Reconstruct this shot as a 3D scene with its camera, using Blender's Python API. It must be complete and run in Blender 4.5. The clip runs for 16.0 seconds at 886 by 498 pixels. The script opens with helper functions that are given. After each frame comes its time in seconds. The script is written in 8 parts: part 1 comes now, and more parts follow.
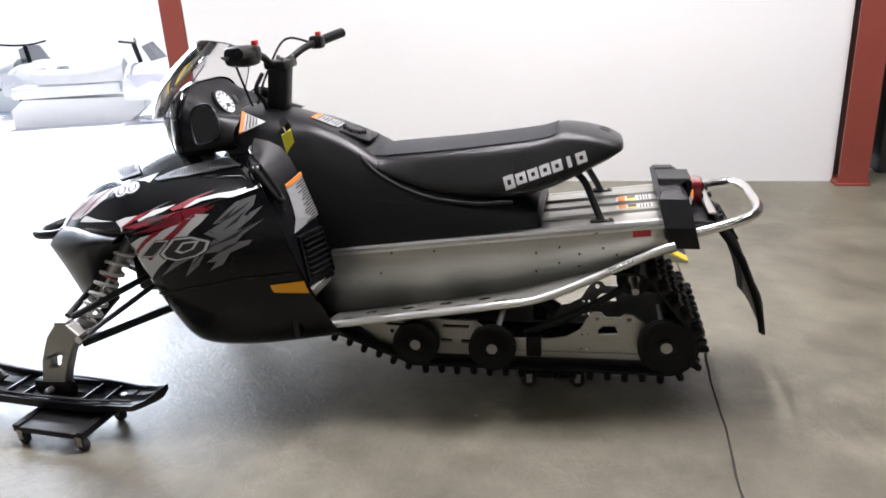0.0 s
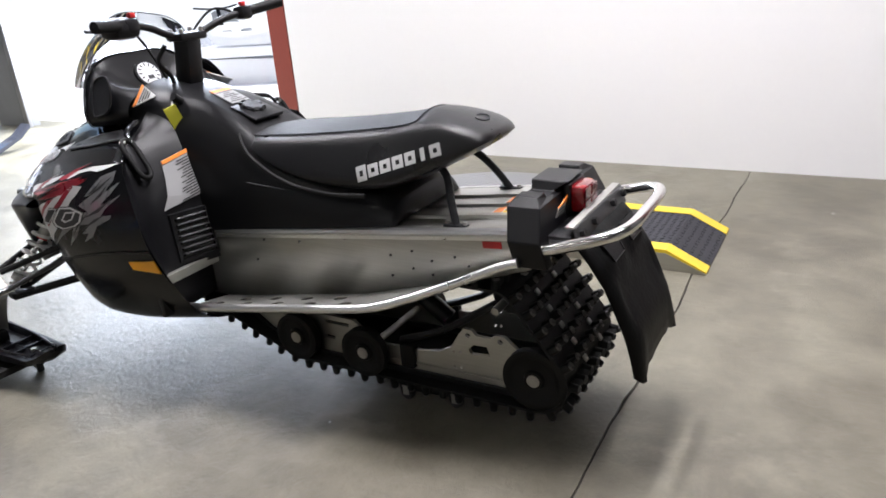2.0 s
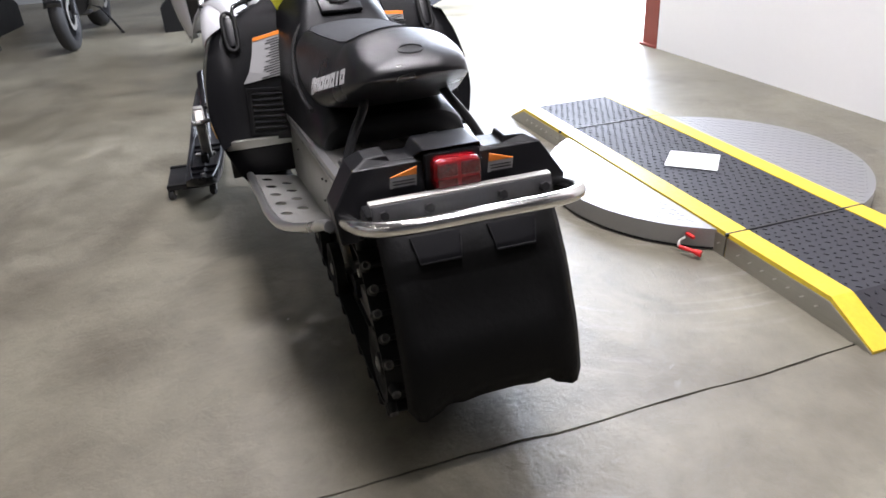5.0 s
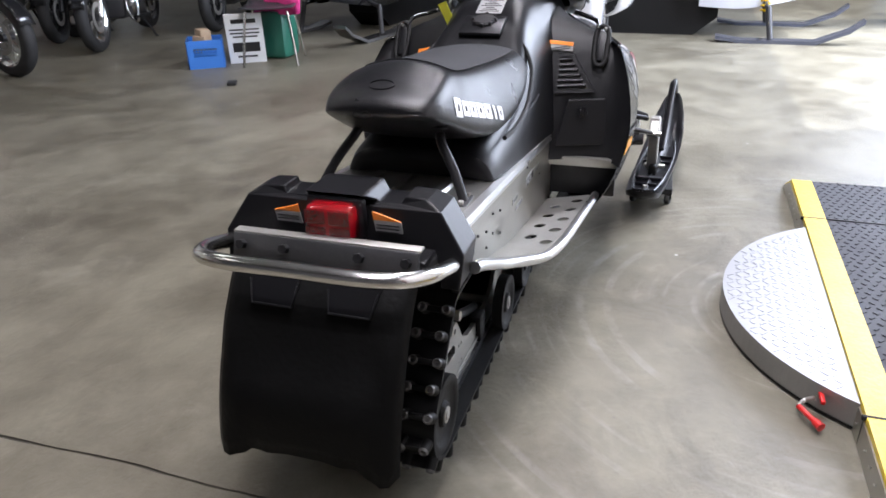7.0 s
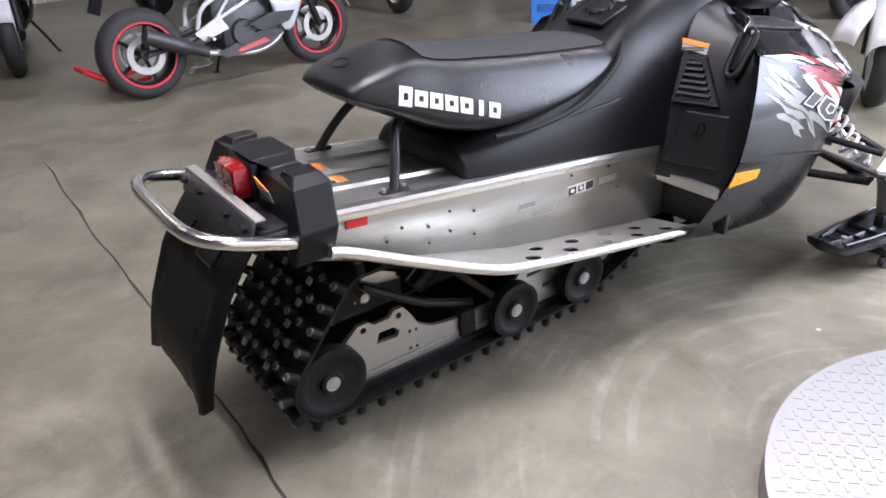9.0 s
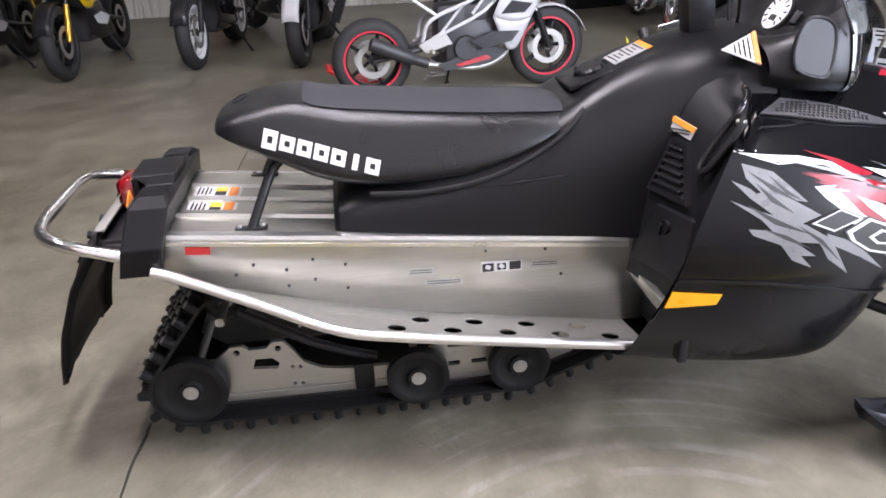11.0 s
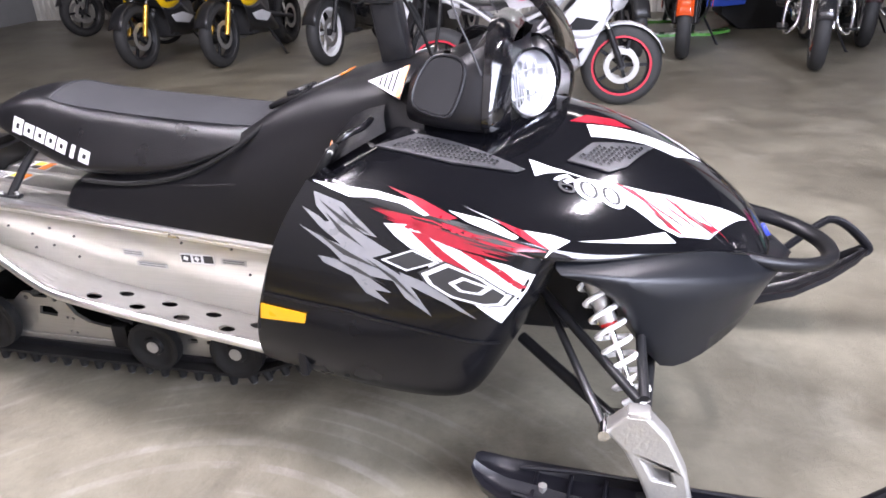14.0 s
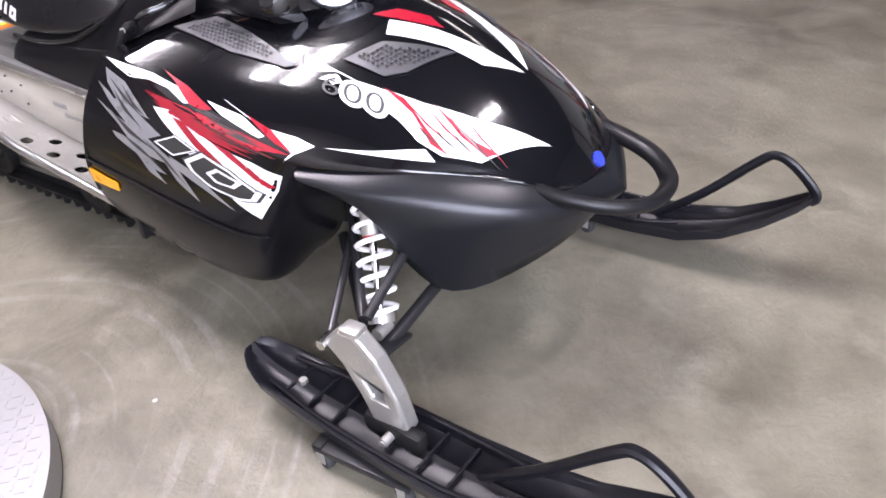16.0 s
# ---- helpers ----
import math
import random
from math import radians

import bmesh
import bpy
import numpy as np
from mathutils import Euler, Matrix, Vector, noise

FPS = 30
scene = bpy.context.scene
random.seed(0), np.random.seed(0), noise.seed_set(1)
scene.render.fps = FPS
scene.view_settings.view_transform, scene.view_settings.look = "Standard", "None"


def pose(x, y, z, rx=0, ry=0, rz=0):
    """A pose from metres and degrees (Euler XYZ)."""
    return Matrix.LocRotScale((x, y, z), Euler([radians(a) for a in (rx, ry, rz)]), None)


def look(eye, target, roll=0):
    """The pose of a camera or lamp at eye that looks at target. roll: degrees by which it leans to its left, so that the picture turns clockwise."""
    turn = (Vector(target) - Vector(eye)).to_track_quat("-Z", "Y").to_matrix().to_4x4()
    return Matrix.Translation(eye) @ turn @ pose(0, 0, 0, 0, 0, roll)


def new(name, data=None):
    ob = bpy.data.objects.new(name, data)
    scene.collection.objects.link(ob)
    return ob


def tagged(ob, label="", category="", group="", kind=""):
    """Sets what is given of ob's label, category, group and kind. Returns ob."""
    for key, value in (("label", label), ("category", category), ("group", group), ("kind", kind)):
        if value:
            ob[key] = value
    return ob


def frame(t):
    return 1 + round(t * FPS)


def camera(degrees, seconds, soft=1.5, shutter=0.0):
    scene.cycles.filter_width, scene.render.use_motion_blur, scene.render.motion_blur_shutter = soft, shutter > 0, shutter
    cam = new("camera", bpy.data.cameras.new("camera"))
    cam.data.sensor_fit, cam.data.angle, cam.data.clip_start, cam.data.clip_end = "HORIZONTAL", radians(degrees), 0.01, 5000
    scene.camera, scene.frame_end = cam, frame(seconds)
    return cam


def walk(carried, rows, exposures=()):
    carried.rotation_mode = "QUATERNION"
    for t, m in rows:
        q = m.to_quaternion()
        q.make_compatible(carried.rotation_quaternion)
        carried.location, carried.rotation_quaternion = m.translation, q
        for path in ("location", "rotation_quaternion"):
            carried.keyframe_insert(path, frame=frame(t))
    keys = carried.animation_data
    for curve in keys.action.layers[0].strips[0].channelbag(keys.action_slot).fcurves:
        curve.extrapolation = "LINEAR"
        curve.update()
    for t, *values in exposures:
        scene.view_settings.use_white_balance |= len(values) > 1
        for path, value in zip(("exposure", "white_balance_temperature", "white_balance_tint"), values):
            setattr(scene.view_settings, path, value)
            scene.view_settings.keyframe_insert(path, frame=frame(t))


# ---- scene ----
import functools
from mathutils.bvhtree import BVHTree
from mathutils.geometry import tessellate_polygon

cam = camera(63.6, 16.0, soft=1.7)
PATH = [
    (0, (0.231, 2.267, 1.257), (0.641, 0.427, 0.589), -3.1),
    (0.5, (0.018, 2.122, 1.226), (0.544, 0.313, 0.563), -3.5),
    (1, (-0.190, 1.967, 1.235), (0.469, 0.211, 0.542), -4.1),
    (1.5, (-0.438, 1.827, 1.237), (0.375, 0.131, 0.556), -4.5),
    (2, (-0.649, 1.682, 1.211), (0.305, 0.082, 0.484), -4.5),
    (2.5, (-0.822, 1.474, 1.199), (0.233, -0.023, 0.396), -3.0),
    (3, (-0.98, 1.292, 1.178), (0.317, 0.013, 0.349), -4.6),
    (3.2, (-1.046, 1.205, 1.186), (0.338, 0.05, 0.333), -4.9),
    (5.3, (-1.331, 0.275, 1.157), (0.411, -0.113, 0.254), -2.94),
    (5.5, (-1.320, 0.175, 1.149), (0.449, -0.103, 0.259), -2.53),
    (6, (-1.273, -0.072, 1.161), (0.515, -0.056, 0.265), -1.22),
    (6.5, (-1.253, -0.358, 1.172), (0.515, -0.032, 0.296), -0.96),
    (7, (-1.159, -0.584, 1.174), (0.546, -0.004, 0.303), -1.84),
    (7.5, (-1.009, -0.778, 1.180), (0.607, 0.009, 0.302), -1.78),
    (8, (-0.878, -1.014, 1.185), (0.588, 0.022, 0.304), -2.08),
    (8.2, (-0.826, -1.103, 1.197), (0.557, 0.024, 0.292), -1.84),
    (10.3, (0.115, -1.584, 1.208), (0.566, 0.144, 0.306), -1.99),
    (10.5, (0.223, -1.596, 1.215), (0.587, 0.150, 0.310), -1.58),
    (11, (0.451, -1.646, 1.230), (0.662, 0.136, 0.347), -2.56),
    (11.5, (0.703, -1.746, 1.249), (0.842, 0.051, 0.382), -1.55),
    (12, (0.953, -1.775, 1.261), (1.039, 0.048, 0.443), -0.58),
    (12.5, (1.172, -1.782, 1.301), (1.147, 0.079, 0.569), -0.87),
    (13, (1.415, -1.823, 1.316), (1.226, 0.061, 0.672), -1.33),
    (13.5, (1.590, -1.814, 1.277), (1.286, 0.040, 0.591), -2.13),
    (14, (1.774, -1.680, 1.237), (1.343, 0.080, 0.390), -2.59),
    (14.5, (1.963, -1.591, 1.257), (1.425, 0.105, 0.344), -3.92),
    (15, (2.215, -1.539, 1.251), (1.529, 0.110, 0.351), -4.08),
    (15.5, (2.406, -1.437, 1.229), (1.608, 0.051, 0.157), -5.05),
    (16, (2.603, -1.269, 1.238), (1.684, 0.096, 0.100), -4.61),
]
walk(cam, [(t, look(eye, target, roll)) for t, eye, target, roll in PATH],
     exposures=[(0, -0.03, 6600, 8), (3, 0.0, 6500, 8), (5.5, -0.07, 6500, 10), (6.2, -0.23, 6450, 10), (7.2, -0.17, 6350, 11), (8, 0.05, 6300, 14), (11, 0.07, 6500, 14), (12.5, 0.29, 6650, 15), (13.5, 0.44, 6500, 17), (14.5, 0.5, 6400, 17), (15.2, 0.38, 6450, 18), (16, 0.05, 6500, 18)])

# ---- light ----
world = bpy.data.worlds.new("sky")
scene.world = world
world.use_nodes = True
_n = world.node_tree.nodes
_sky = _n.new("ShaderNodeTexSky")
_sky.sky_type = "NISHITA"
_sky.sun_disc = False
_sky.sun_elevation, _sky.sun_rotation = radians(62), radians(170)
_n["Background"].inputs["Strength"].default_value = 0.15
world.node_tree.links.new(_sky.outputs[0], _n["Background"].inputs["Color"])


def lamp(name, kind, energy, m, color=(1, 1, 1), size=(1, 1), angle=None):
    d = bpy.data.lights.new(name, kind)
    d.energy, d.color = energy, color
    if kind == "AREA":
        d.shape, d.size, d.size_y = "RECTANGLE", size[0], size[1]
    if angle:
        d.angle = radians(angle)
    ob = new(name, d)
    ob.matrix_world = m
    return ob


lamp("sun", "SUN", 5.0, look((7, -9, 12), (6, -3, 0)), (1.0, 0.96, 0.9), angle=0.5)
# daylight that comes in through the open roller door
lamp("door_daylight", "AREA", 800, look((5.0, -3.1, 1.9), (4.7, -1.0, 0.4)), (0.79, 0.85, 1.0), (3.4, 3.2))
# fluorescent battens under the roof
BATTENS = ((-1.7, -0.5, 98, 90, 1.3), (0.2, -0.42, 108, 90, 1.3), (0.62, -0.42, 108, 90, 1.3), (3.9, -0.1, 132, 90, 1.3), (-1.6, 3.6, 1.5, 0, 1.9), (2.2, 3.6, 1.5, 0, 1.9), (0.2, 6.2, 7, 0, 1.9))
for _x, _y, _e, _turn, _l in BATTENS:
    lamp("batten_light", "AREA", _e, pose(_x, _y, 4.28, 0, 0, _turn), (1.0, 0.958, 1.035), (_l, 0.13))


# ---- materials ----
def mat(name, color, rough=0.5, metal=0.0, vary=0.12, scale=6.0, fine=60.0, bump=0.05, rvary=0.1, coat=0.0, trans=0.0, emit=0.0, piece=0.0, spec=None):
    """A surface with colour and gloss that vary at two scales, and a fine relief."""
    m = bpy.data.materials.new(name)
    m.use_nodes = True
    t = m.node_tree
    p = t.nodes["Principled BSDF"]
    co = t.nodes.new("ShaderNodeTexCoord")
    big, small = t.nodes.new("ShaderNodeTexNoise"), t.nodes.new("ShaderNodeTexNoise")
    for n, s, d in ((big, scale, 5), (small, fine, 3)):
        n.inputs["Scale"].default_value, n.inputs["Detail"].default_value = s, d
        t.links.new(co.outputs["Object"], n.inputs["Vector"])
    mix = t.nodes.new("ShaderNodeMix")
    mix.data_type = "RGBA"
    mix.inputs["A"].default_value = (*[max(0, c * (1 - vary)) for c in color], 1)
    mix.inputs["B"].default_value = (*[min(1, c * (1 + vary)) for c in color], 1)
    add = t.nodes.new("ShaderNodeMath")
    add.operation = "MULTIPLY_ADD"
    add.inputs[1].default_value = 0.35
    t.links.new(small.outputs["Fac"], add.inputs[0])
    half = t.nodes.new("ShaderNodeMath")
    half.operation = "MULTIPLY"
    half.inputs[1].default_value = 0.65
    t.links.new(big.outputs["Fac"], half.inputs[0])
    t.links.new(half.outputs[0], add.inputs[2])
    fac = add.outputs[0]
    if piece:
        info = t.nodes.new("ShaderNodeObjectInfo")
        am = t.nodes.new("ShaderNodeMath")
        am.operation = "MULTIPLY_ADD"
        am.inputs[1].default_value = piece
        t.links.new(info.outputs["Random"], am.inputs[0])
        t.links.new(fac, am.inputs[2])
        fac = am.outputs[0]
    t.links.new(fac, mix.inputs["Factor"])
    t.links.new(mix.outputs["Result"], p.inputs["Base Color"])
    mr = t.nodes.new("ShaderNodeMapRange")
    mr.inputs["To Min"].default_value, mr.inputs["To Max"].default_value = max(0.02, rough - rvary), min(1, rough + rvary)
    t.links.new(big.outputs["Fac"], mr.inputs["Value"])
    t.links.new(mr.outputs[0], p.inputs["Roughness"])
    p.inputs["Metallic"].default_value = metal
    p.inputs["Coat Weight"].default_value = coat
    p.inputs["Coat Roughness"].default_value = 0.04
    p.inputs["Transmission Weight"].default_value = trans
    if spec is not None:
        p.inputs["Specular IOR Level"].default_value = spec
    if emit:
        p.inputs["Emission Color"].default_value, p.inputs["Emission Strength"].default_value = (*color, 1), emit
    if bump:
        b = t.nodes.new("ShaderNodeBump")
        b.inputs["Strength"].default_value, b.inputs["Distance"].default_value = bump, 0.01
        t.links.new(small.outputs["Fac"], b.inputs["Height"])
        t.links.new(b.outputs[0], p.inputs["Normal"])
    return m


GLOSS = mat("gloss_black_paint", (0.003, 0.003, 0.004), 0.12, coat=0.75, spec=0.3, bump=0.012, fine=9, rvary=0.04, vary=0.3)
PANELBLACK = mat("satin_black_paint", (0.004, 0.004, 0.005), 0.25, coat=0.12, spec=0.2, bump=0.02, fine=12, rvary=0.08, vary=0.3)
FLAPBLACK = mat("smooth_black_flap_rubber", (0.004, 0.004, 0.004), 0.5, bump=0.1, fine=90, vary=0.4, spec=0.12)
SATIN = mat("satin_black_plastic", (0.005, 0.005, 0.006), 0.36, bump=0.06, fine=400, rvary=0.08, vary=0.25, spec=0.28)
TEXT = mat("textured_black_plastic", (0.006, 0.006, 0.007), 0.38, bump=0.15, fine=500, rvary=0.08, vary=0.25, spec=0.36)
FASCIA = mat("dark_graphite_plastic", (0.007, 0.0077, 0.0095), 0.33, spec=0.34, bump=0.04, fine=300, rvary=0.05)
VINYL = mat("black_seat_vinyl", (0.006, 0.006, 0.007), 0.3, bump=0.16, fine=320, rvary=0.09, vary=0.25, spec=0.45)
# grey instead of black: the sheen of the seat top is in the colour
VINYLTOP = mat("sheen_grey_seat_vinyl", (0.035, 0.036, 0.039), 0.62, bump=0.3, fine=300, rvary=0.1, vary=0.3, scale=9, spec=0.18)
RUBBER = mat("black_rubber", (0.008, 0.008, 0.008), 0.55, bump=0.08, fine=150, vary=0.35, spec=0.2)
# lighter grey paints the light caught on the lug rims
LUGRIM = mat("lit_grey_lug_tip", (0.09, 0.088, 0.085), 0.42, bump=0.1, fine=200, vary=0.4, spec=0.4)
TYRE = mat("tyre_rubber", (0.02, 0.02, 0.02), 0.7, bump=0.2, fine=90, vary=0.3)
ALUCLEAN = mat("bright_aluminium_edge", (0.78, 0.78, 0.77), 0.3, metal=1.0, bump=0.02, rvary=0.1)
CHROME = mat("polished_steel_tube", (0.75, 0.74, 0.72), 0.18, metal=1.0, bump=0.03, fine=90, rvary=0.1)
STEEL = mat("cast_aluminium", (0.42, 0.41, 0.385), 0.45, metal=0.8, bump=0.15, fine=120, vary=0.15)
BLACKSTEEL = mat("black_powder_coat", (0.015, 0.015, 0.016), 0.32, bump=0.08, fine=200, vary=0.3, spec=0.2)
RED = mat("red_lens", (0.22, 0.002, 0.006), 0.12, coat=0.8, bump=0.25, fine=90, vary=0.8, scale=40)
REDDARK = mat("dark_red_lens_cell", (0.09, 0.001, 0.003), 0.15, coat=0.8, bump=0.3, fine=120, vary=0.6, scale=60)
REDSTICK = mat("red_reflector", (0.45, 0.02, 0.02), 0.3, bump=0.05, fine=300)
AMBER = mat("amber_reflector", (0.9, 0.4, 0.01), 0.3, bump=0.1, fine=300, vary=0.08)
WHITE = mat("white_decal", (0.64, 0.64, 0.64), 0.32, coat=0.2, bump=0.0, vary=0.06)
GREY = mat("grey_decal", (0.17, 0.17, 0.175), 0.3, coat=0.5, bump=0.0, vary=0.25, scale=25)
REDDECAL = mat("red_decal", (0.26, 0.004, 0.016), 0.3, coat=0.25, bump=0.0, vary=0.35, scale=45)
ORANGE = mat("orange_label", (0.85, 0.25, 0.03), 0.4, bump=0.0, vary=0.06)
LABEL = mat("grey_label", (0.33, 0.33, 0.33), 0.45, bump=0.02, vary=0.08)
LABELDULL = mat("faded_label", (0.36, 0.36, 0.34), 0.5, bump=0.02, vary=0.2, scale=30)
YELLOWTAG = mat("yellow_tag", (0.75, 0.75, 0.06), 0.5, bump=0.03, vary=0.08)
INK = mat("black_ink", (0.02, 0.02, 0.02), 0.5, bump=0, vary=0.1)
SPRING = mat("white_spring", (0.75, 0.75, 0.74), 0.3, bump=0.02, vary=0.06)
REFLECTOR = mat("headlight_reflector", (0.93, 0.93, 0.94), 0.3, metal=1.0, bump=0.0, rvary=0.05, vary=0.05)
MESH = mat("grey_mesh", (0.045, 0.045, 0.048), 0.42, metal=0.2, bump=0.0)
BLUEBADGE = mat("blue_badge", (0.03, 0.05, 0.35), 0.3, bump=0)
GAUGE = mat("gauge_face", (0.75, 0.76, 0.78), 0.3, bump=0, vary=0.05)
WHITEWALL = mat("white_wall_panel", (0.84, 0.84, 0.84), 0.5, bump=0.04, fine=30, scale=1.3, vary=0.03, rvary=0.08)
REDCOL = mat("red_oxide_steel", (0.24, 0.05, 0.035), 0.5, bump=0.1, fine=60, vary=0.2)
CORR = mat("off_white_corrugated_steel", (0.62, 0.61, 0.56), 0.45, bump=0.02, scale=1.5, vary=0.1)
DARKWALL = mat("dull_grey_wall", (0.2, 0.2, 0.2), 0.7, bump=0.1, vary=0.2)
ROOF = mat("dark_unseen_roof", (0.09, 0.09, 0.09), 0.8, bump=0.1, vary=0.1)
# white of the ground; also washes the outdoor sleds out like glare
SNOWGLARE = mat("snow", (0.85, 0.86, 0.88), 0.8, bump=0.3, fine=12, scale=2, vary=0.06)
YELLOW = mat("yellow_safety_paint", (0.72, 0.52, 0.03), 0.45, bump=0.12, fine=70, scale=14, vary=0.22)
PLATE = mat("aluminium_tread_plate", (0.36, 0.36, 0.365), 0.5, metal=0.9, bump=0.05, fine=120, vary=0.12)
STRIP = mat("dark_tread_rubber", (0.03, 0.03, 0.036), 0.6, bump=0.08, fine=200, vary=0.25, spec=0.3)
REDGRIP = mat("red_handle_grip", (0.6, 0.02, 0.02), 0.35, bump=0.03)
GROUT = mat("dirty_joint_filler", (0.045, 0.04, 0.034), 0.9, bump=0.4, fine=120, vary=0.4)
PAPER = mat("paper", (0.8, 0.82, 0.82), 0.7, bump=0.02, vary=0.05)


def scuffed(name, color, rough):
    """Bare sheet metal: fine brushing along its length, oily stains and dull patches."""
    m = bpy.data.materials.new(name)
    m.use_nodes = True
    t = m.node_tree
    p = t.nodes["Principled BSDF"]
    co = t.nodes.new("ShaderNodeTexCoord")

    def nz(stretch, scale, detail, rgh=0.55, dist=0.0):
        mp = t.nodes.new("ShaderNodeMapping")
        mp.inputs["Scale"].default_value = stretch
        t.links.new(co.outputs["Object"], mp.inputs["Vector"])
        n = t.nodes.new("ShaderNodeTexNoise")
        n.inputs["Scale"].default_value, n.inputs["Detail"].default_value = scale, detail
        n.inputs["Roughness"].default_value, n.inputs["Distortion"].default_value = rgh, dist
        t.links.new(mp.outputs[0], n.inputs["Vector"])
        return n.outputs["Fac"]

    def span(src, a, b, lo, hi):
        r = t.nodes.new("ShaderNodeMapRange")
        for k, v in (("From Min", a), ("From Max", b), ("To Min", lo), ("To Max", hi)):
            r.inputs[k].default_value = v
        t.links.new(src, r.inputs["Value"])
        return r.outputs[0]

    def over(fac, under, rgb):
        x = t.nodes.new("ShaderNodeMix")
        x.data_type = "RGBA"
        t.links.new(fac, x.inputs["Factor"])
        if isinstance(under, tuple):
            x.inputs["A"].default_value = (*under, 1)
        else:
            t.links.new(under, x.inputs["A"])
        x.inputs["B"].default_value = (*rgb, 1)
        return x.outputs["Result"]

    brush = nz((1, 40, 40), 6, 3)
    stain = nz((1, 1, 1.6), 5, 3, 0.5)
    dull = nz((1, 1, 1), 3.1, 3, 0.5)
    c = over(span(brush, 0.35, 0.65, 0, 1), tuple(v * 0.94 for v in color), tuple(min(1, v * 1.05) for v in color))
    c = over(span(stain, 0.45, 0.75, 0, 0.35), c, (color[0] * 0.72, color[1] * 0.69, color[2] * 0.58))
    c = over(span(dull, 0.4, 0.7, 0, 0.3), c, tuple(v * 0.7 for v in color))
    t.links.new(c, p.inputs["Base Color"])
    p.inputs["Metallic"].default_value = 0.95
    rsum = t.nodes.new("ShaderNodeMath")
    rsum.operation = "ADD"
    t.links.new(span(dull, 0.3, 0.7, rough - 0.06, rough + 0.08), rsum.inputs[0])
    t.links.new(span(brush, 0.3, 0.7, -0.025, 0.03), rsum.inputs[1])
    t.links.new(rsum.outputs[0], p.inputs["Roughness"])
    return m


ALU = scuffed("brushed_aluminium", (0.47, 0.465, 0.435), 0.38)
BOARD = scuffed("dull_tread_aluminium", (0.47, 0.465, 0.44), 0.46)


def concrete():
    """Worn, sealed shop floor: broad stains, mottling, scuffs and faint gloss."""
    m = bpy.data.materials.new("worn_concrete")
    m.use_nodes = True
    t = m.node_tree
    p = t.nodes["Principled BSDF"]
    co = t.nodes.new("ShaderNodeTexCoord")

    def nz(scale, detail, rough=0.6, dist=0.0):
        n = t.nodes.new("ShaderNodeTexNoise")
        n.inputs["Scale"].default_value, n.inputs["Detail"].default_value = scale, detail
        n.inputs["Roughness"].default_value, n.inputs["Distortion"].default_value = rough, dist
        t.links.new(co.outputs["Object"], n.inputs["Vector"])
        return n

    broad, mid, fine, scuff = nz(0.9, 4, 0.55, 0.3), nz(4.2, 9, 0.66, 0.15), nz(70, 4), nz(2.3, 11, 0.72, 0.35)
    r1 = t.nodes.new("ShaderNodeValToRGB")
    r1.color_ramp.elements[0].position, r1.color_ramp.elements[0].color = 0.38, (0.098, 0.087, 0.062, 1)
    r1.color_ramp.elements[1].position, r1.color_ramp.elements[1].color = 0.62, (0.216, 0.2, 0.151, 1)
    mx = t.nodes.new("ShaderNodeMath")
    mx.operation = "MULTIPLY_ADD"
    mx.inputs[1].default_value = 0.5
    t.links.new(mid.outputs["Fac"], mx.inputs[0])
    hb = t.nodes.new("ShaderNodeMath")
    hb.operation = "MULTIPLY"
    hb.inputs[1].default_value = 0.5
    t.links.new(broad.outputs["Fac"], hb.inputs[0])
    t.links.new(hb.outputs[0], mx.inputs[2])
    t.links.new(mx.outputs[0], r1.inputs["Fac"])
    r2 = t.nodes.new("ShaderNodeValToRGB")
    r2.color_ramp.elements[0].position, r2.color_ramp.elements[1].position = 0.55, 0.72
    r2.color_ramp.elements[0].color, r2.color_ramp.elements[1].color = (0, 0, 0, 1), (0.5, 0.5, 0.5, 1)
    t.links.new(scuff.outputs["Fac"], r2.inputs["Fac"])
    mixa = t.nodes.new("ShaderNodeMix")
    mixa.data_type = "RGBA"
    t.links.new(r2.outputs["Color"], mixa.inputs["Factor"])
    t.links.new(r1.outputs["Color"], mixa.inputs["A"])
    mixa.inputs["B"].default_value = (0.3, 0.284, 0.228, 1)
    # oil and tyre stains with soft, ragged outlines
    oil = nz(1.7, 8, 0.68, 0.5)
    ro = t.nodes.new("ShaderNodeMapRange")
    ro.inputs["From Min"].default_value, ro.inputs["From Max"].default_value, ro.inputs["To Max"].default_value = 0.53, 0.68, 0.62
    t.links.new(oil.outputs["Fac"], ro.inputs["Value"])
    mixo = t.nodes.new("ShaderNodeMix")
    mixo.data_type = "RGBA"
    t.links.new(ro.outputs[0], mixo.inputs["Factor"])
    t.links.new(mixa.outputs["Result"], mixo.inputs["A"])
    mixo.inputs["B"].default_value = (0.07, 0.06, 0.044, 1)
    # speckled sand grain in the surface
    rg = t.nodes.new("ShaderNodeMapRange")
    rg.inputs["From Min"].default_value, rg.inputs["From Max"].default_value, rg.inputs["To Max"].default_value = 0.58, 0.72, 0.35
    grain = nz(34, 5, 0.7)
    t.links.new(grain.outputs["Fac"], rg.inputs["Value"])
    mixg = t.nodes.new("ShaderNodeMix")
    mixg.data_type = "RGBA"
    t.links.new(rg.outputs[0], mixg.inputs["Factor"])
    t.links.new(mixo.outputs["Result"], mixg.inputs["A"])
    mixg.inputs["B"].default_value = (0.09, 0.08, 0.062, 1)
    # round scuffs that turning tyres left about the turntable
    gap = t.nodes.new("ShaderNodeVectorMath")
    gap.operation = "DISTANCE"
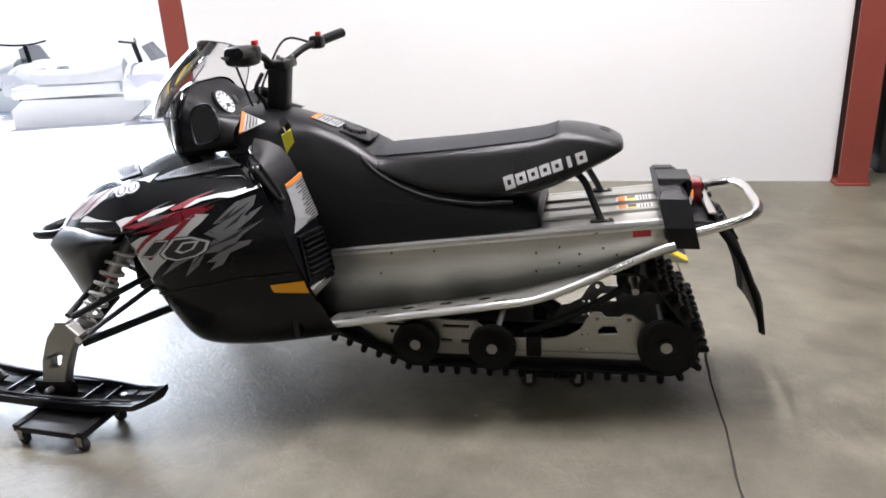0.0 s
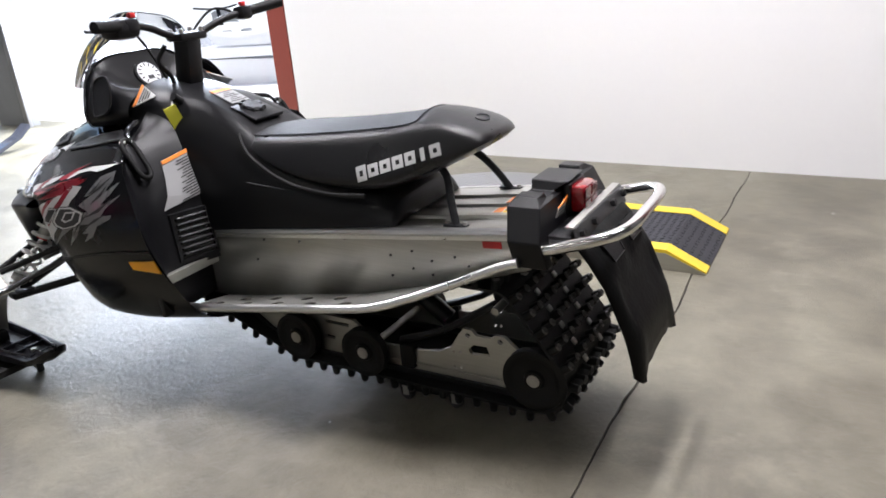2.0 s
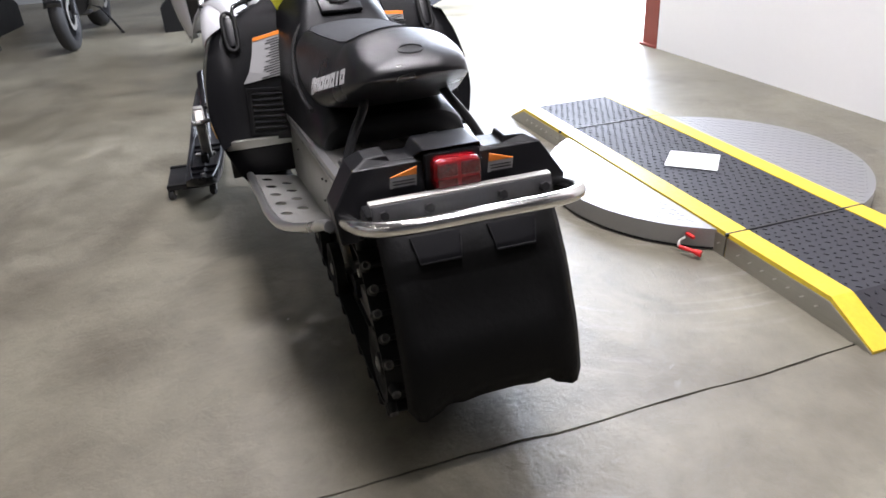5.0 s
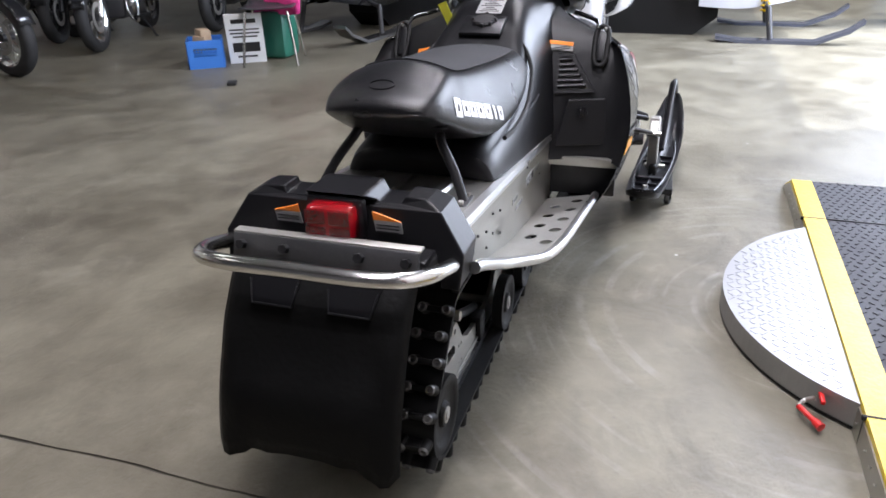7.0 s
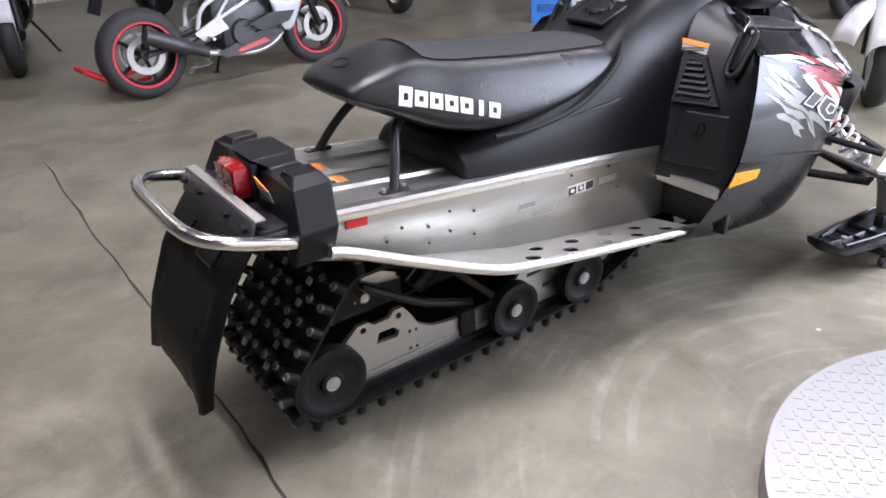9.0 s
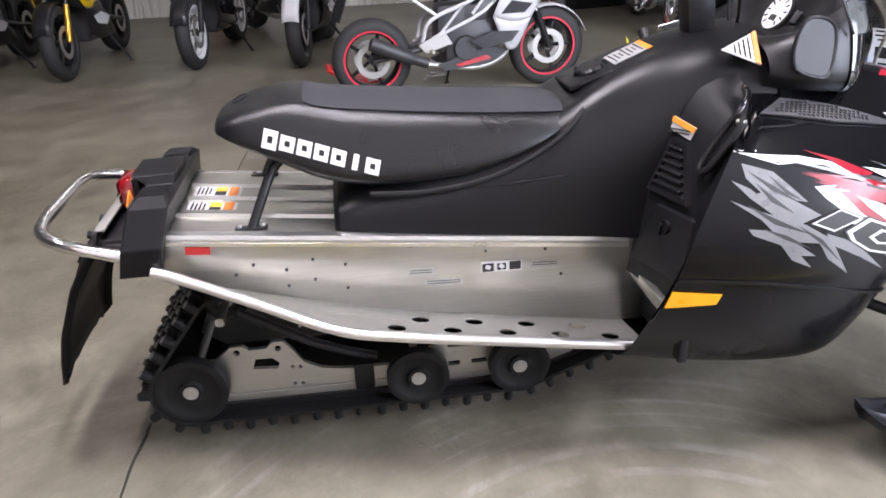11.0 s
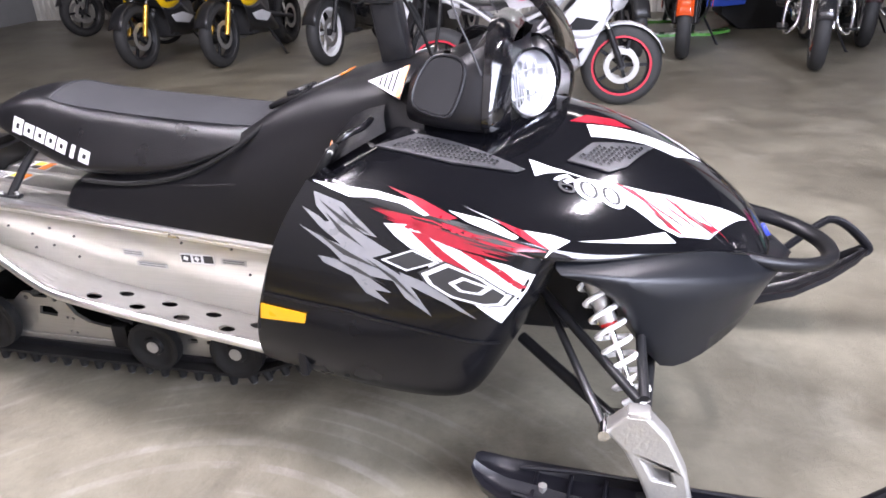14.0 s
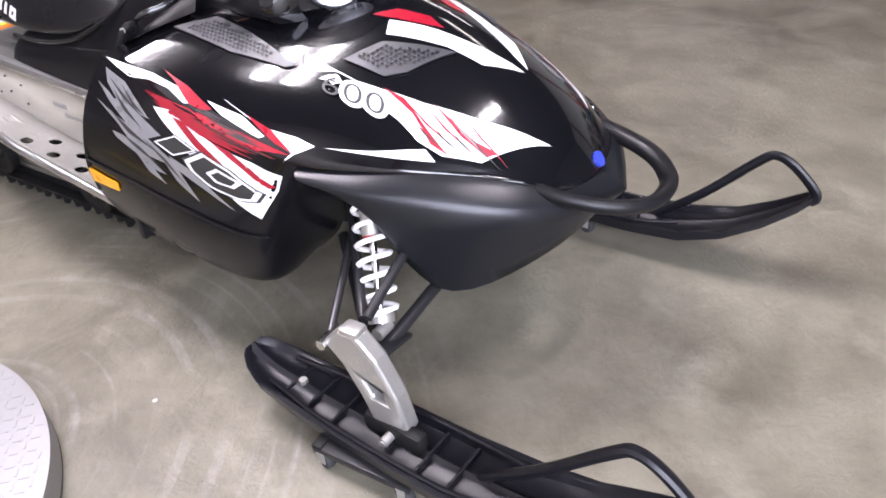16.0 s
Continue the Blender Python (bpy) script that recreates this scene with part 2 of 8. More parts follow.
    gap.inputs[1].default_value = (0.97, -1.05, 0.0)
    wob = t.nodes.new("ShaderNodeVectorMath")
    wob.operation = "MULTIPLY"
    wob.inputs[1].default_value = (1, 1, 0)
    t.links.new(co.outputs["Object"], wob.inputs[0])
    t.links.new(wob.outputs[0], gap.inputs[0])
    lines = t.nodes.new("ShaderNodeTexNoise")
    lines.noise_dimensions = "1D"
    lines.inputs["Scale"].default_value, lines.inputs["Detail"].default_value = 22, 5
    t.links.new(gap.outputs["Value"], lines.inputs["W"])
    lr = t.nodes.new("ShaderNodeMapRange")
    lr.inputs["From Min"].default_value, lr.inputs["From Max"].default_value = 0.53, 0.66
    t.links.new(lines.outputs["Fac"], lr.inputs["Value"])
    zone = t.nodes.new("ShaderNodeMapRange")
    zone.inputs["From Min"].default_value, zone.inputs["From Max"].default_value = 1.35, 1.0
    t.links.new(gap.outputs["Value"], zone.inputs["Value"])
    zz = t.nodes.new("ShaderNodeMath")
    zz.operation = "MULTIPLY"
    t.links.new(lr.outputs[0], zz.inputs[0])
    t.links.new(zone.outputs[0], zz.inputs[1])
    zs = t.nodes.new("ShaderNodeMath")
    zs.operation = "MULTIPLY"
    t.links.new(zz.outputs[0], zs.inputs[0])
    patch = t.nodes.new("ShaderNodeMapRange")
    patch.inputs["From Min"].default_value, patch.inputs["From Max"].default_value = 0.46, 0.64
    patch.inputs["To Max"].default_value = 0.4
    t.links.new(scuff.outputs["Fac"], patch.inputs["Value"])
    t.links.new(patch.outputs[0], zs.inputs[1])
    mixs = t.nodes.new("ShaderNodeMix")
    mixs.data_type = "RGBA"
    t.links.new(zs.outputs[0], mixs.inputs["Factor"])
    t.links.new(mixg.outputs["Result"], mixs.inputs["A"])
    mixs.inputs["B"].default_value = (0.36, 0.35, 0.33, 1)
    vor = t.nodes.new("ShaderNodeTexVoronoi")
    vor.inputs["Scale"].default_value = 9
    t.links.new(co.outputs["Object"], vor.inputs["Vector"])
    sp = t.nodes.new("ShaderNodeMath")
    sp.operation = "LESS_THAN"
    sp.inputs[1].default_value = 0.035
    t.links.new(vor.outputs["Distance"], sp.inputs[0])
    mixb = t.nodes.new("ShaderNodeMix")
    mixb.data_type = "RGBA"
    half = t.nodes.new("ShaderNodeMath")
    half.operation = "MULTIPLY"
    half.inputs[1].default_value = 0.6
    t.links.new(sp.outputs[0], half.inputs[0])
    t.links.new(half.outputs[0], mixb.inputs["Factor"])
    t.links.new(mixs.outputs["Result"], mixb.inputs["A"])
    mixb.inputs["B"].default_value = (0.13, 0.12, 0.11, 1)
    fl = t.nodes.new("ShaderNodeTexVoronoi")
    fl.inputs["Scale"].default_value = 3.3
    t.links.new(co.outputs["Object"], fl.inputs["Vector"])
    fs = t.nodes.new("ShaderNodeMath")
    fs.operation = "LESS_THAN"
    fs.inputs[1].default_value = 0.022
    t.links.new(fl.outputs["Distance"], fs.inputs[0])
    mixf = t.nodes.new("ShaderNodeMix")
    mixf.data_type = "RGBA"
    t.links.new(fs.outputs[0], mixf.inputs["Factor"])
    t.links.new(mixb.outputs["Result"], mixf.inputs["A"])
    mixf.inputs["B"].default_value = (0.45, 0.44, 0.42, 1)
    t.links.new(mixf.outputs["Result"], p.inputs["Base Color"])
    mr = t.nodes.new("ShaderNodeMapRange")
    mr.inputs["To Min"].default_value, mr.inputs["To Max"].default_value = 0.25, 0.56
    t.links.new(mid.outputs["Fac"], mr.inputs["Value"])
    t.links.new(mr.outputs[0], p.inputs["Roughness"])
    b = t.nodes.new("ShaderNodeBump")
    b.inputs["Strength"].default_value, b.inputs["Distance"].default_value = 0.36, 0.012
    hs = t.nodes.new("ShaderNodeMath")
    hs.operation = "MULTIPLY_ADD"
    hs.inputs[1].default_value = 0.3
    t.links.new(fine.outputs["Fac"], hs.inputs[0])
    chips = nz(22, 7, 0.72, 0.6)
    t.links.new(chips.outputs["Fac"], hs.inputs[2])
    t.links.new(hs.outputs[0], b.inputs["Height"])
    t.links.new(b.outputs[0], p.inputs["Normal"])
    return m


CONCRETE = concrete()


def thin_glass(name, tint, gloss):
    """A thin clear sheet: it lets light through with a tint, and mirrors a little."""
    m = bpy.data.materials.new(name)
    m.use_nodes = True
    t = m.node_tree
    t.nodes.remove(t.nodes["Principled BSDF"])
    tr, gl, mx = t.nodes.new("ShaderNodeBsdfTransparent"), t.nodes.new("ShaderNodeBsdfGlossy"), t.nodes.new("ShaderNodeMixShader")
    tr.inputs["Color"].default_value = (*tint, 1)
    gl.inputs["Roughness"].default_value = 0.04
    fr = t.nodes.new("ShaderNodeFresnel")
    fr.inputs["IOR"].default_value = gloss
    t.links.new(fr.outputs[0], mx.inputs[0])
    t.links.new(tr.outputs[0], mx.inputs[1])
    t.links.new(gl.outputs[0], mx.inputs[2])
    t.links.new(mx.outputs[0], t.nodes["Material Output"].inputs["Surface"])
    return m


CLEAR = thin_glass("clear_lamp_cover", (0.94, 0.95, 0.97), 1.45)
SMOKE = thin_glass("smoked_windshield_sheet", (0.86, 0.85, 0.855), 1.22)


# ---- mesh tools ----
def done(name, bm, material, smooth=True, angle=40):
    me = bpy.data.meshes.new(name)
    bmesh.ops.remove_doubles(bm, verts=bm.verts, dist=1e-5)
    bmesh.ops.recalc_face_normals(bm, faces=bm.faces)
    if smooth:
        lim = radians(angle)
        for f in bm.faces:
            f.smooth = True
        for e in bm.edges:
            e.smooth = len(e.link_faces) != 2 or e.calc_face_angle(0) < lim
    bm.to_mesh(me)
    bm.free()
    me.materials.append(material)
    return me


def part(name, bm, material, parent, label="", smooth=True, angle=40, sub=0):
    """Links a bmesh as one mesh object under a thing or a part."""
    ob = new(name, done(name, bm, material, smooth, angle))
    ob.parent = parent
    if label:
        ob["label"] = label
    if sub:
        md = ob.modifiers.new("smooth", "SUBSURF")
        md.levels = md.render_levels = sub
        md.boundary_smooth = "PRESERVE_CORNERS"
    return ob


def thing(name, label, category, group="", kind="", at=(0, 0, 0), turn=0):
    ob = new(name)
    ob.empty_display_size = 0.1
    ob.matrix_basis = pose(*at, 0, 0, turn)
    return tagged(ob, label, category, group, kind)


def solid(name, bm, material, label, category, group="", kind="", smooth=True, angle=40):
    return tagged(new(name, done(name, bm, material, smooth, angle)), label, category, group, kind)


def B():
    return bmesh.new()


def box(bm, c, s, r=0.0, m=None, seg=2):
    """A box with rounded edges: centre, sizes, radius, and a turn."""
    t = bmesh.new()
    bmesh.ops.create_cube(t, size=1)
    bmesh.ops.scale(t, vec=s, verts=t.verts)
    if r:
        bmesh.ops.bevel(t, geom=t.edges[:], offset=min(r, min(s) * 0.45), segments=seg, affect="EDGES", profile=0.5)
    bmesh.ops.transform(t, matrix=Matrix.Translation(c) @ (m or Matrix()), verts=t.verts)
    return absorb(bm, t)


def absorb(bm, t):
    me = bpy.data.meshes.new("tmp")
    t.to_mesh(me)
    t.free()
    bm.from_mesh(me)
    bpy.data.meshes.remove(me)
    return bm


def ring(c, ax, r, seg, ref=None):
    ax = Vector(ax).normalized()
    u = ax.orthogonal().normalized() if ref is None else (Vector(ref) - ax * ax.dot(Vector(ref))).normalized()
    v = ax.cross(u)
    return [Vector(c) + r * (math.cos(a) * u + math.sin(a) * v) for a in (2 * math.pi * k / seg for k in range(seg))]


def skin(bm, rows, closed=True, caps=True, loop=False):
    """Faces between rows of points; closed: each row is a ring; loop: the last row meets the first."""
    vs = [[bm.verts.new(p) for p in row] for row in rows]
    n = len(vs[0])
    pairs = list(zip(vs, vs[1:])) + ([(vs[-1], vs[0])] if loop else [])
    for a, b in pairs:
        for k in range(n if closed else n - 1):
            j = (k + 1) % n
            try:
                bm.faces.new((a[k], a[j], b[j], b[k]))
            except ValueError:
                pass
    if caps and closed and not loop:
        bm.faces.new(vs[0][::-1])
        bm.faces.new(vs[-1])
    return bm


def cyl(bm, a, b, r, r2=None, seg=20):
    a, b = Vector(a), Vector(b)
    ax = b - a
    ref = ax.orthogonal()
    return skin(bm, [ring(a, ax, r, seg, ref), ring(b, ax, r if r2 is None else r2, seg, ref)])


def wheel_of(bm, c, profile, seg=40, ax=(0, 1, 0)):
    """Turns a closed profile of (along the axis, radius) round an axis through c."""
    axv = Vector(ax).normalized()
    u = axv.orthogonal().normalized()
    v = axv.cross(u)
    rows = []
    for k in range(seg):
        a = 2 * math.pi * k / seg
        d = math.cos(a) * u + math.sin(a) * v
        rows.append([Vector(c) + axv * s + d * r for s, r in profile])
    return skin(bm, rows, loop=True)


def curve_pts(pts, n=6, closed=False):
    """A smooth line through the points."""
    p = [Vector(q) for q in pts]
    out = []
    m = len(p)
    for i in range(m if closed else m - 1):
        a, b = p[i], p[(i + 1) % m]
        z = p[i - 1] if (closed or i > 0) else a + (a - b)
        d = p[(i + 2) % m] if (closed or i + 2 < m) else b + (b - a)
        for k in range(n):
            t = k / n
            out.append(0.5 * ((2 * a) + (b - z) * t + (2 * z - 5 * a + 4 * b - d) * t * t + (3 * a - z - 3 * b + d) * t ** 3))
    if not closed:
        out.append(p[-1])
    return out


def tube(bm, pts, r, seg=12, n=6, closed=False, flat=1.0, ends=True):
    """A tube along a smooth line; r may be one radius or one for each point."""
    line = curve_pts(pts, n, closed) if n > 1 else [Vector(p) for p in pts]
    rows, ref, m = [], None, len(line)
    for i, c in enumerate(line):
        ax = (line[(i + 1) % m] - line[i - 1]) if closed else (line[min(i + 1, m - 1)] - line[max(i - 1, 0)])
        if ax.length < 1e-9:
            ax = Vector((0, 0, 1))
        ax.normalize()
        ref = ax.orthogonal() if ref is None else ref - ax * ax.dot(ref)
        if ref.length < 1e-6:
            ref = ax.orthogonal()
        ref.normalize()
        v = ax.cross(ref)
        rr = r if isinstance(r, (int, float)) else r[min(int(i / max(n, 1)), len(r) - 1)]
        rows.append([c + rr * (math.cos(a) * ref + flat * math.sin(a) * v) for a in (2 * math.pi * k / seg for k in range(seg))])
    return skin(bm, rows, caps=ends, loop=closed)


def slab(bm, loops, h, m=None, centre=True):
    """A plate with holes: loops of (u, v), the first the outline; thickness h along w; m lays (u, v, w) into the world."""
    m = m or Matrix()
    pts = [Vector((u, v, 0)) for loop in loops for u, v in loop]
    tris = tessellate_polygon([[Vector((u, v, 0)) for u, v in loop] for loop in loops])
    lo, hi = (-h / 2, h / 2) if centre else (0, h)
    a = [bm.verts.new(m @ (p + Vector((0, 0, lo)))) for p in pts]
    b = [bm.verts.new(m @ (p + Vector((0, 0, hi)))) for p in pts]
    for i, j, k in tris:
        bm.faces.new((a[i], a[j], a[k]))
        bm.faces.new((b[k], b[j], b[i]))
    s = 0
    for loop in loops:
        n = len(loop)
        for k in range(n):
            i, j = s + k, s + (k + 1) % n
            bm.faces.new((a[i], a[j], b[j], b[i]))
        s += n
    return bm


def grid(bm, rows, thick=0.0, mirror=False):
    """A sheet through rows of points, with thickness towards its inside."""
    skin(bm, rows, closed=False, caps=False)
    if mirror:
        bmesh.ops.mirror(bm, geom=bm.verts[:] + bm.edges[:] + bm.faces[:], axis="Y", merge_dist=1e-4, mirror_u=False)
    return bm


def flip(pts):
    return [(x, -y, z) for x, y, z in pts]


def circle(u, v, r, n=12):
    return [(u + r * math.cos(2 * math.pi * k / n), v + r * math.sin(2 * math.pi * k / n)) for k in range(n)]


XZ = Matrix(((1, 0, 0, 0), (0, 0, 1, 0), (0, 1, 0, 0), (0, 0, 0, 1)))  # (u, v, w) to x, z, y
YZ = Matrix(((0, 0, 1, 0), (1, 0, 0, 0), (0, 1, 0, 0), (0, 0, 0, 1)))  # (u, v, w) to y, z, x


def at_y(y):
    return Matrix.Translation((0, y, 0)) @ XZ


def at_x(x):
    return Matrix.Translation((x, 0, 0)) @ YZ


# ---- the shop ----
X0, X1, Y0, Y1, H = -7.0, 9.6, -2.63, 8.25, 4.5
rng = random.Random(7)


def joint_line(y):
    return -0.168 + 0.006 * math.sin(3.1 * y) + 0.004 * math.sin(11.3 * y + 1) + 0.003 * noise.noise(Vector((y * 14, 0, 0)))


def joint_open(y):
    return 1.0 if y < 2.2 else max(0.0, 1 - (y - 2.2) / .3)


floor = thing("floor", "worn grey sealed concrete shop floor with a sawn joint", "floor", kind="structure")
_ys = [Y0 - 0.3 + (Y1 - Y0 + 0.3) * k / 260 for k in range(261)]
_b = B()
slab(_b, [[(X0 - 1, _ys[0])] + [(joint_line(y) - joint_open(y) * (0.003 + 0.009 * max(0, noise.noise(Vector((y * 7, 3, 0)))) ** 1.5), y) for y in _ys] + [(X0 - 1, _ys[-1])]], 0.12, Matrix.Translation((0, 0, -0.12)), False)
part("slab", _b, CONCRETE, floor, smooth=False)
_b = B()
slab(_b, [[(X1 + 0.3, _ys[0])] + [(X1 + 0.3, _ys[-1])] + [(joint_line(y) + joint_open(y) * (0.003 + 0.012 * max(0, noise.noise(Vector((y * 5, 8, 0)))) ** 1.5), y) for y in reversed(_ys)]], 0.12, Matrix.Translation((0, 0, -0.12)), False)
part("slab", _b, CONCRETE, floor, smooth=False)
_b = B()
box(_b, (-0.17, (Y0 + Y1) / 2, -0.056), (0.06, Y1 - Y0 + 0.3, 0.1))
part("joint_sealant", _b, GROUT, floor, "dark crumbling joint filler")

ground = B()
box(ground, (2, -43, -0.15), (160, 80, 0.2))
# made-up bank: its lit white fills the glaring view through the doorway
skin(ground, [[(-78, y, z), (82, y, z)] for y, z in ((-9.5, -.06), (-11, .5), (-13, 1.9), (-16, 3.4), (-20, 4.4), (-30, 5.0), (-83, 5.2))], closed=False)
solid("ground", ground, SNOWGLARE, "bright trodden snow outside the roller door, plus an added white backdrop bank", "ground", kind="structure")

# unseen roof; its dark tone holds back fill light and reflections
_b = B()
box(_b, ((X0 + X1) / 2, (Y0 + Y1) / 2 - 0.3, H + 0.1), (X1 - X0 + 0.6, Y1 - Y0 + 1.2, 0.2))
solid("ceiling", _b, ROOF, "plain dark roof added out of view", "ceiling", kind="structure")

# the white partition between the two red columns, with the roller door beyond
_b = B()
box(_b, (0.93, Y0 - 0.06, H / 2), (4.4, 0.12, H))
solid("wall_white", _b, WHITEWALL, "smooth white painted wall panel", "wall", kind="structure")
_b = B()
box(_b, (7.06, Y0 - 0.06, H / 2), (.52, 0.12, H))
box(_b, (9.4, Y0 - 0.06, H / 2), (.4, 0.12, H))
box(_b, (5.06, Y0 - 0.06, H - 0.15), (3.48, 0.12, 0.3))
box(_b, (8.26, Y0 - 0.06, H - 0.15), (1.88, 0.12, 0.3))
solid("wall_door", _b, DARKWALL, "dull grey piers and lintel round the open roller doors", "wall", kind="structure")
_b = B()
box(_b, (6.765, Y0 + 0.02, H / 2 - .15), (.07, .04, H - .3), .006)
solid("door_guide", _b, PLATE, "bright steel guide rail of the roller door", "door guide", kind="structure")
_b = B()
box(_b, (-4.25, Y0 - 0.66, H / 2), (5.9, 0.12, H))
box(_b, (-1.33, Y0 - 0.4, H / 2), (0.12, 0.55, H))
solid("wall_recess", _b, DARKWALL, "dull grey recessed wall beside the column", "wall", kind="structure")
_b = B()
box(_b, (X0 - 0.1, (Y0 + Y1) / 2 - 0.3, H / 2), (0.2, Y1 - Y0 + 0.9, H))
solid("wall_rear", _b, DARKWALL, "plain grey end wall", "wall", kind="structure")
_b = B()
box(_b, (X1 + 0.1, (Y0 + Y1) / 2, H / 2), (0.2, Y1 - Y0 + 0.2, H))
solid("wall_front", _b, DARKWALL, "dim grey end wall", "wall", kind="structure")


def i_column(x, y, w, d, label):
    """A welded steel column: two flanges and a web, on a base plate."""
    col = thing("column", label, "column", "red columns", "structure", (x, y, 0))
    b = B()
    box(b, (0, d / 2, H / 2), (w, 0.014, H))
    part("flange", b, REDCOL, col)
    b = B()
    box(b, (0, -d / 2, H / 2), (w, 0.014, H))
    part("flange", b, REDCOL, col)
    b = B()
    box(b, (0, 0, H / 2), (0.01, d - 0.014, H))
    part("web", b, REDCOL, col)
    b = B()
    box(b, (0, 0, 0.008), (w + 0.03, d + 0.06, 0.016), 0.003)
    part("base_plate", b, REDCOL, col)
    return col


i_column(3.23, Y0 - 0.13, 0.17, 0.24, "red oxide painted steel column beside the roller door")
i_column(-1.36, Y0 - 0.02, 0.17, 0.24, "red oxide painted steel column at the end of the white wall")

# corrugated wall behind the motorcycles
_b = B()
_pitch, _xs = 0.1, []
for k in range(int((X1 - X0) / _pitch)):
    for u, w in ((0, 0), (0.03, 0.0), (0.045, 0.022), (0.085, 0.022)):
        _xs.append((X0 + k * _pitch + u, w))
skin(_b, [[(x, Y1 - w, 0) for x, w in _xs], [(x, Y1 - w, H) for x, w in _xs]], closed=False)
box(_b, ((X0 + X1) / 2, Y1 + 0.06, H / 2), (X1 - X0, 0.1, H))
solid("wall_corrugated", _b, CORR, "off-white corrugated steel wall hung with spare parts", "wall", kind="structure", smooth=False)
for _x in (-5.28, -1.06, 3.1, 7.3):
    i_column(_x, Y1 - 0.2, 0.2, 0.28, "red oxide painted steel column against the corrugated wall")


def batten(x, y, turn, length):
    f = thing("ceiling_light", "white twin-tube fluorescent batten hung below the roof", "light", "ceiling battens", at=(x, y, 4.36), turn=turn)
    h = length / 2
    b = B()
    box(b, (0, 0, 0.02), (length + .05, 0.3, 0.06), 0.01)
    part("housing", b, WHITEWALL, f)
    for s in (-0.07, 0.07):
        b = B()
        cyl(b, (-h + .03, s, -0.03), (h - .03, s, -0.03), 0.019, seg=12)
        part("tube", b, TUBE, f, "glowing tube")
    for s in (-h * .8, h * .8):
        b = B()
        cyl(b, (s, 0, 0.05), (s, 0, 0.14), 0.006, seg=8)
        part("hanger", b, STEEL, f)
    return f


TUBE = mat("lit_tube", (1.0, 0.97, 0.9), 0.3, bump=0, vary=0.01, emit=14.0)
for _x, _y, _e, _turn, _l in BATTENS:
    batten(_x, _y, _turn, _l)


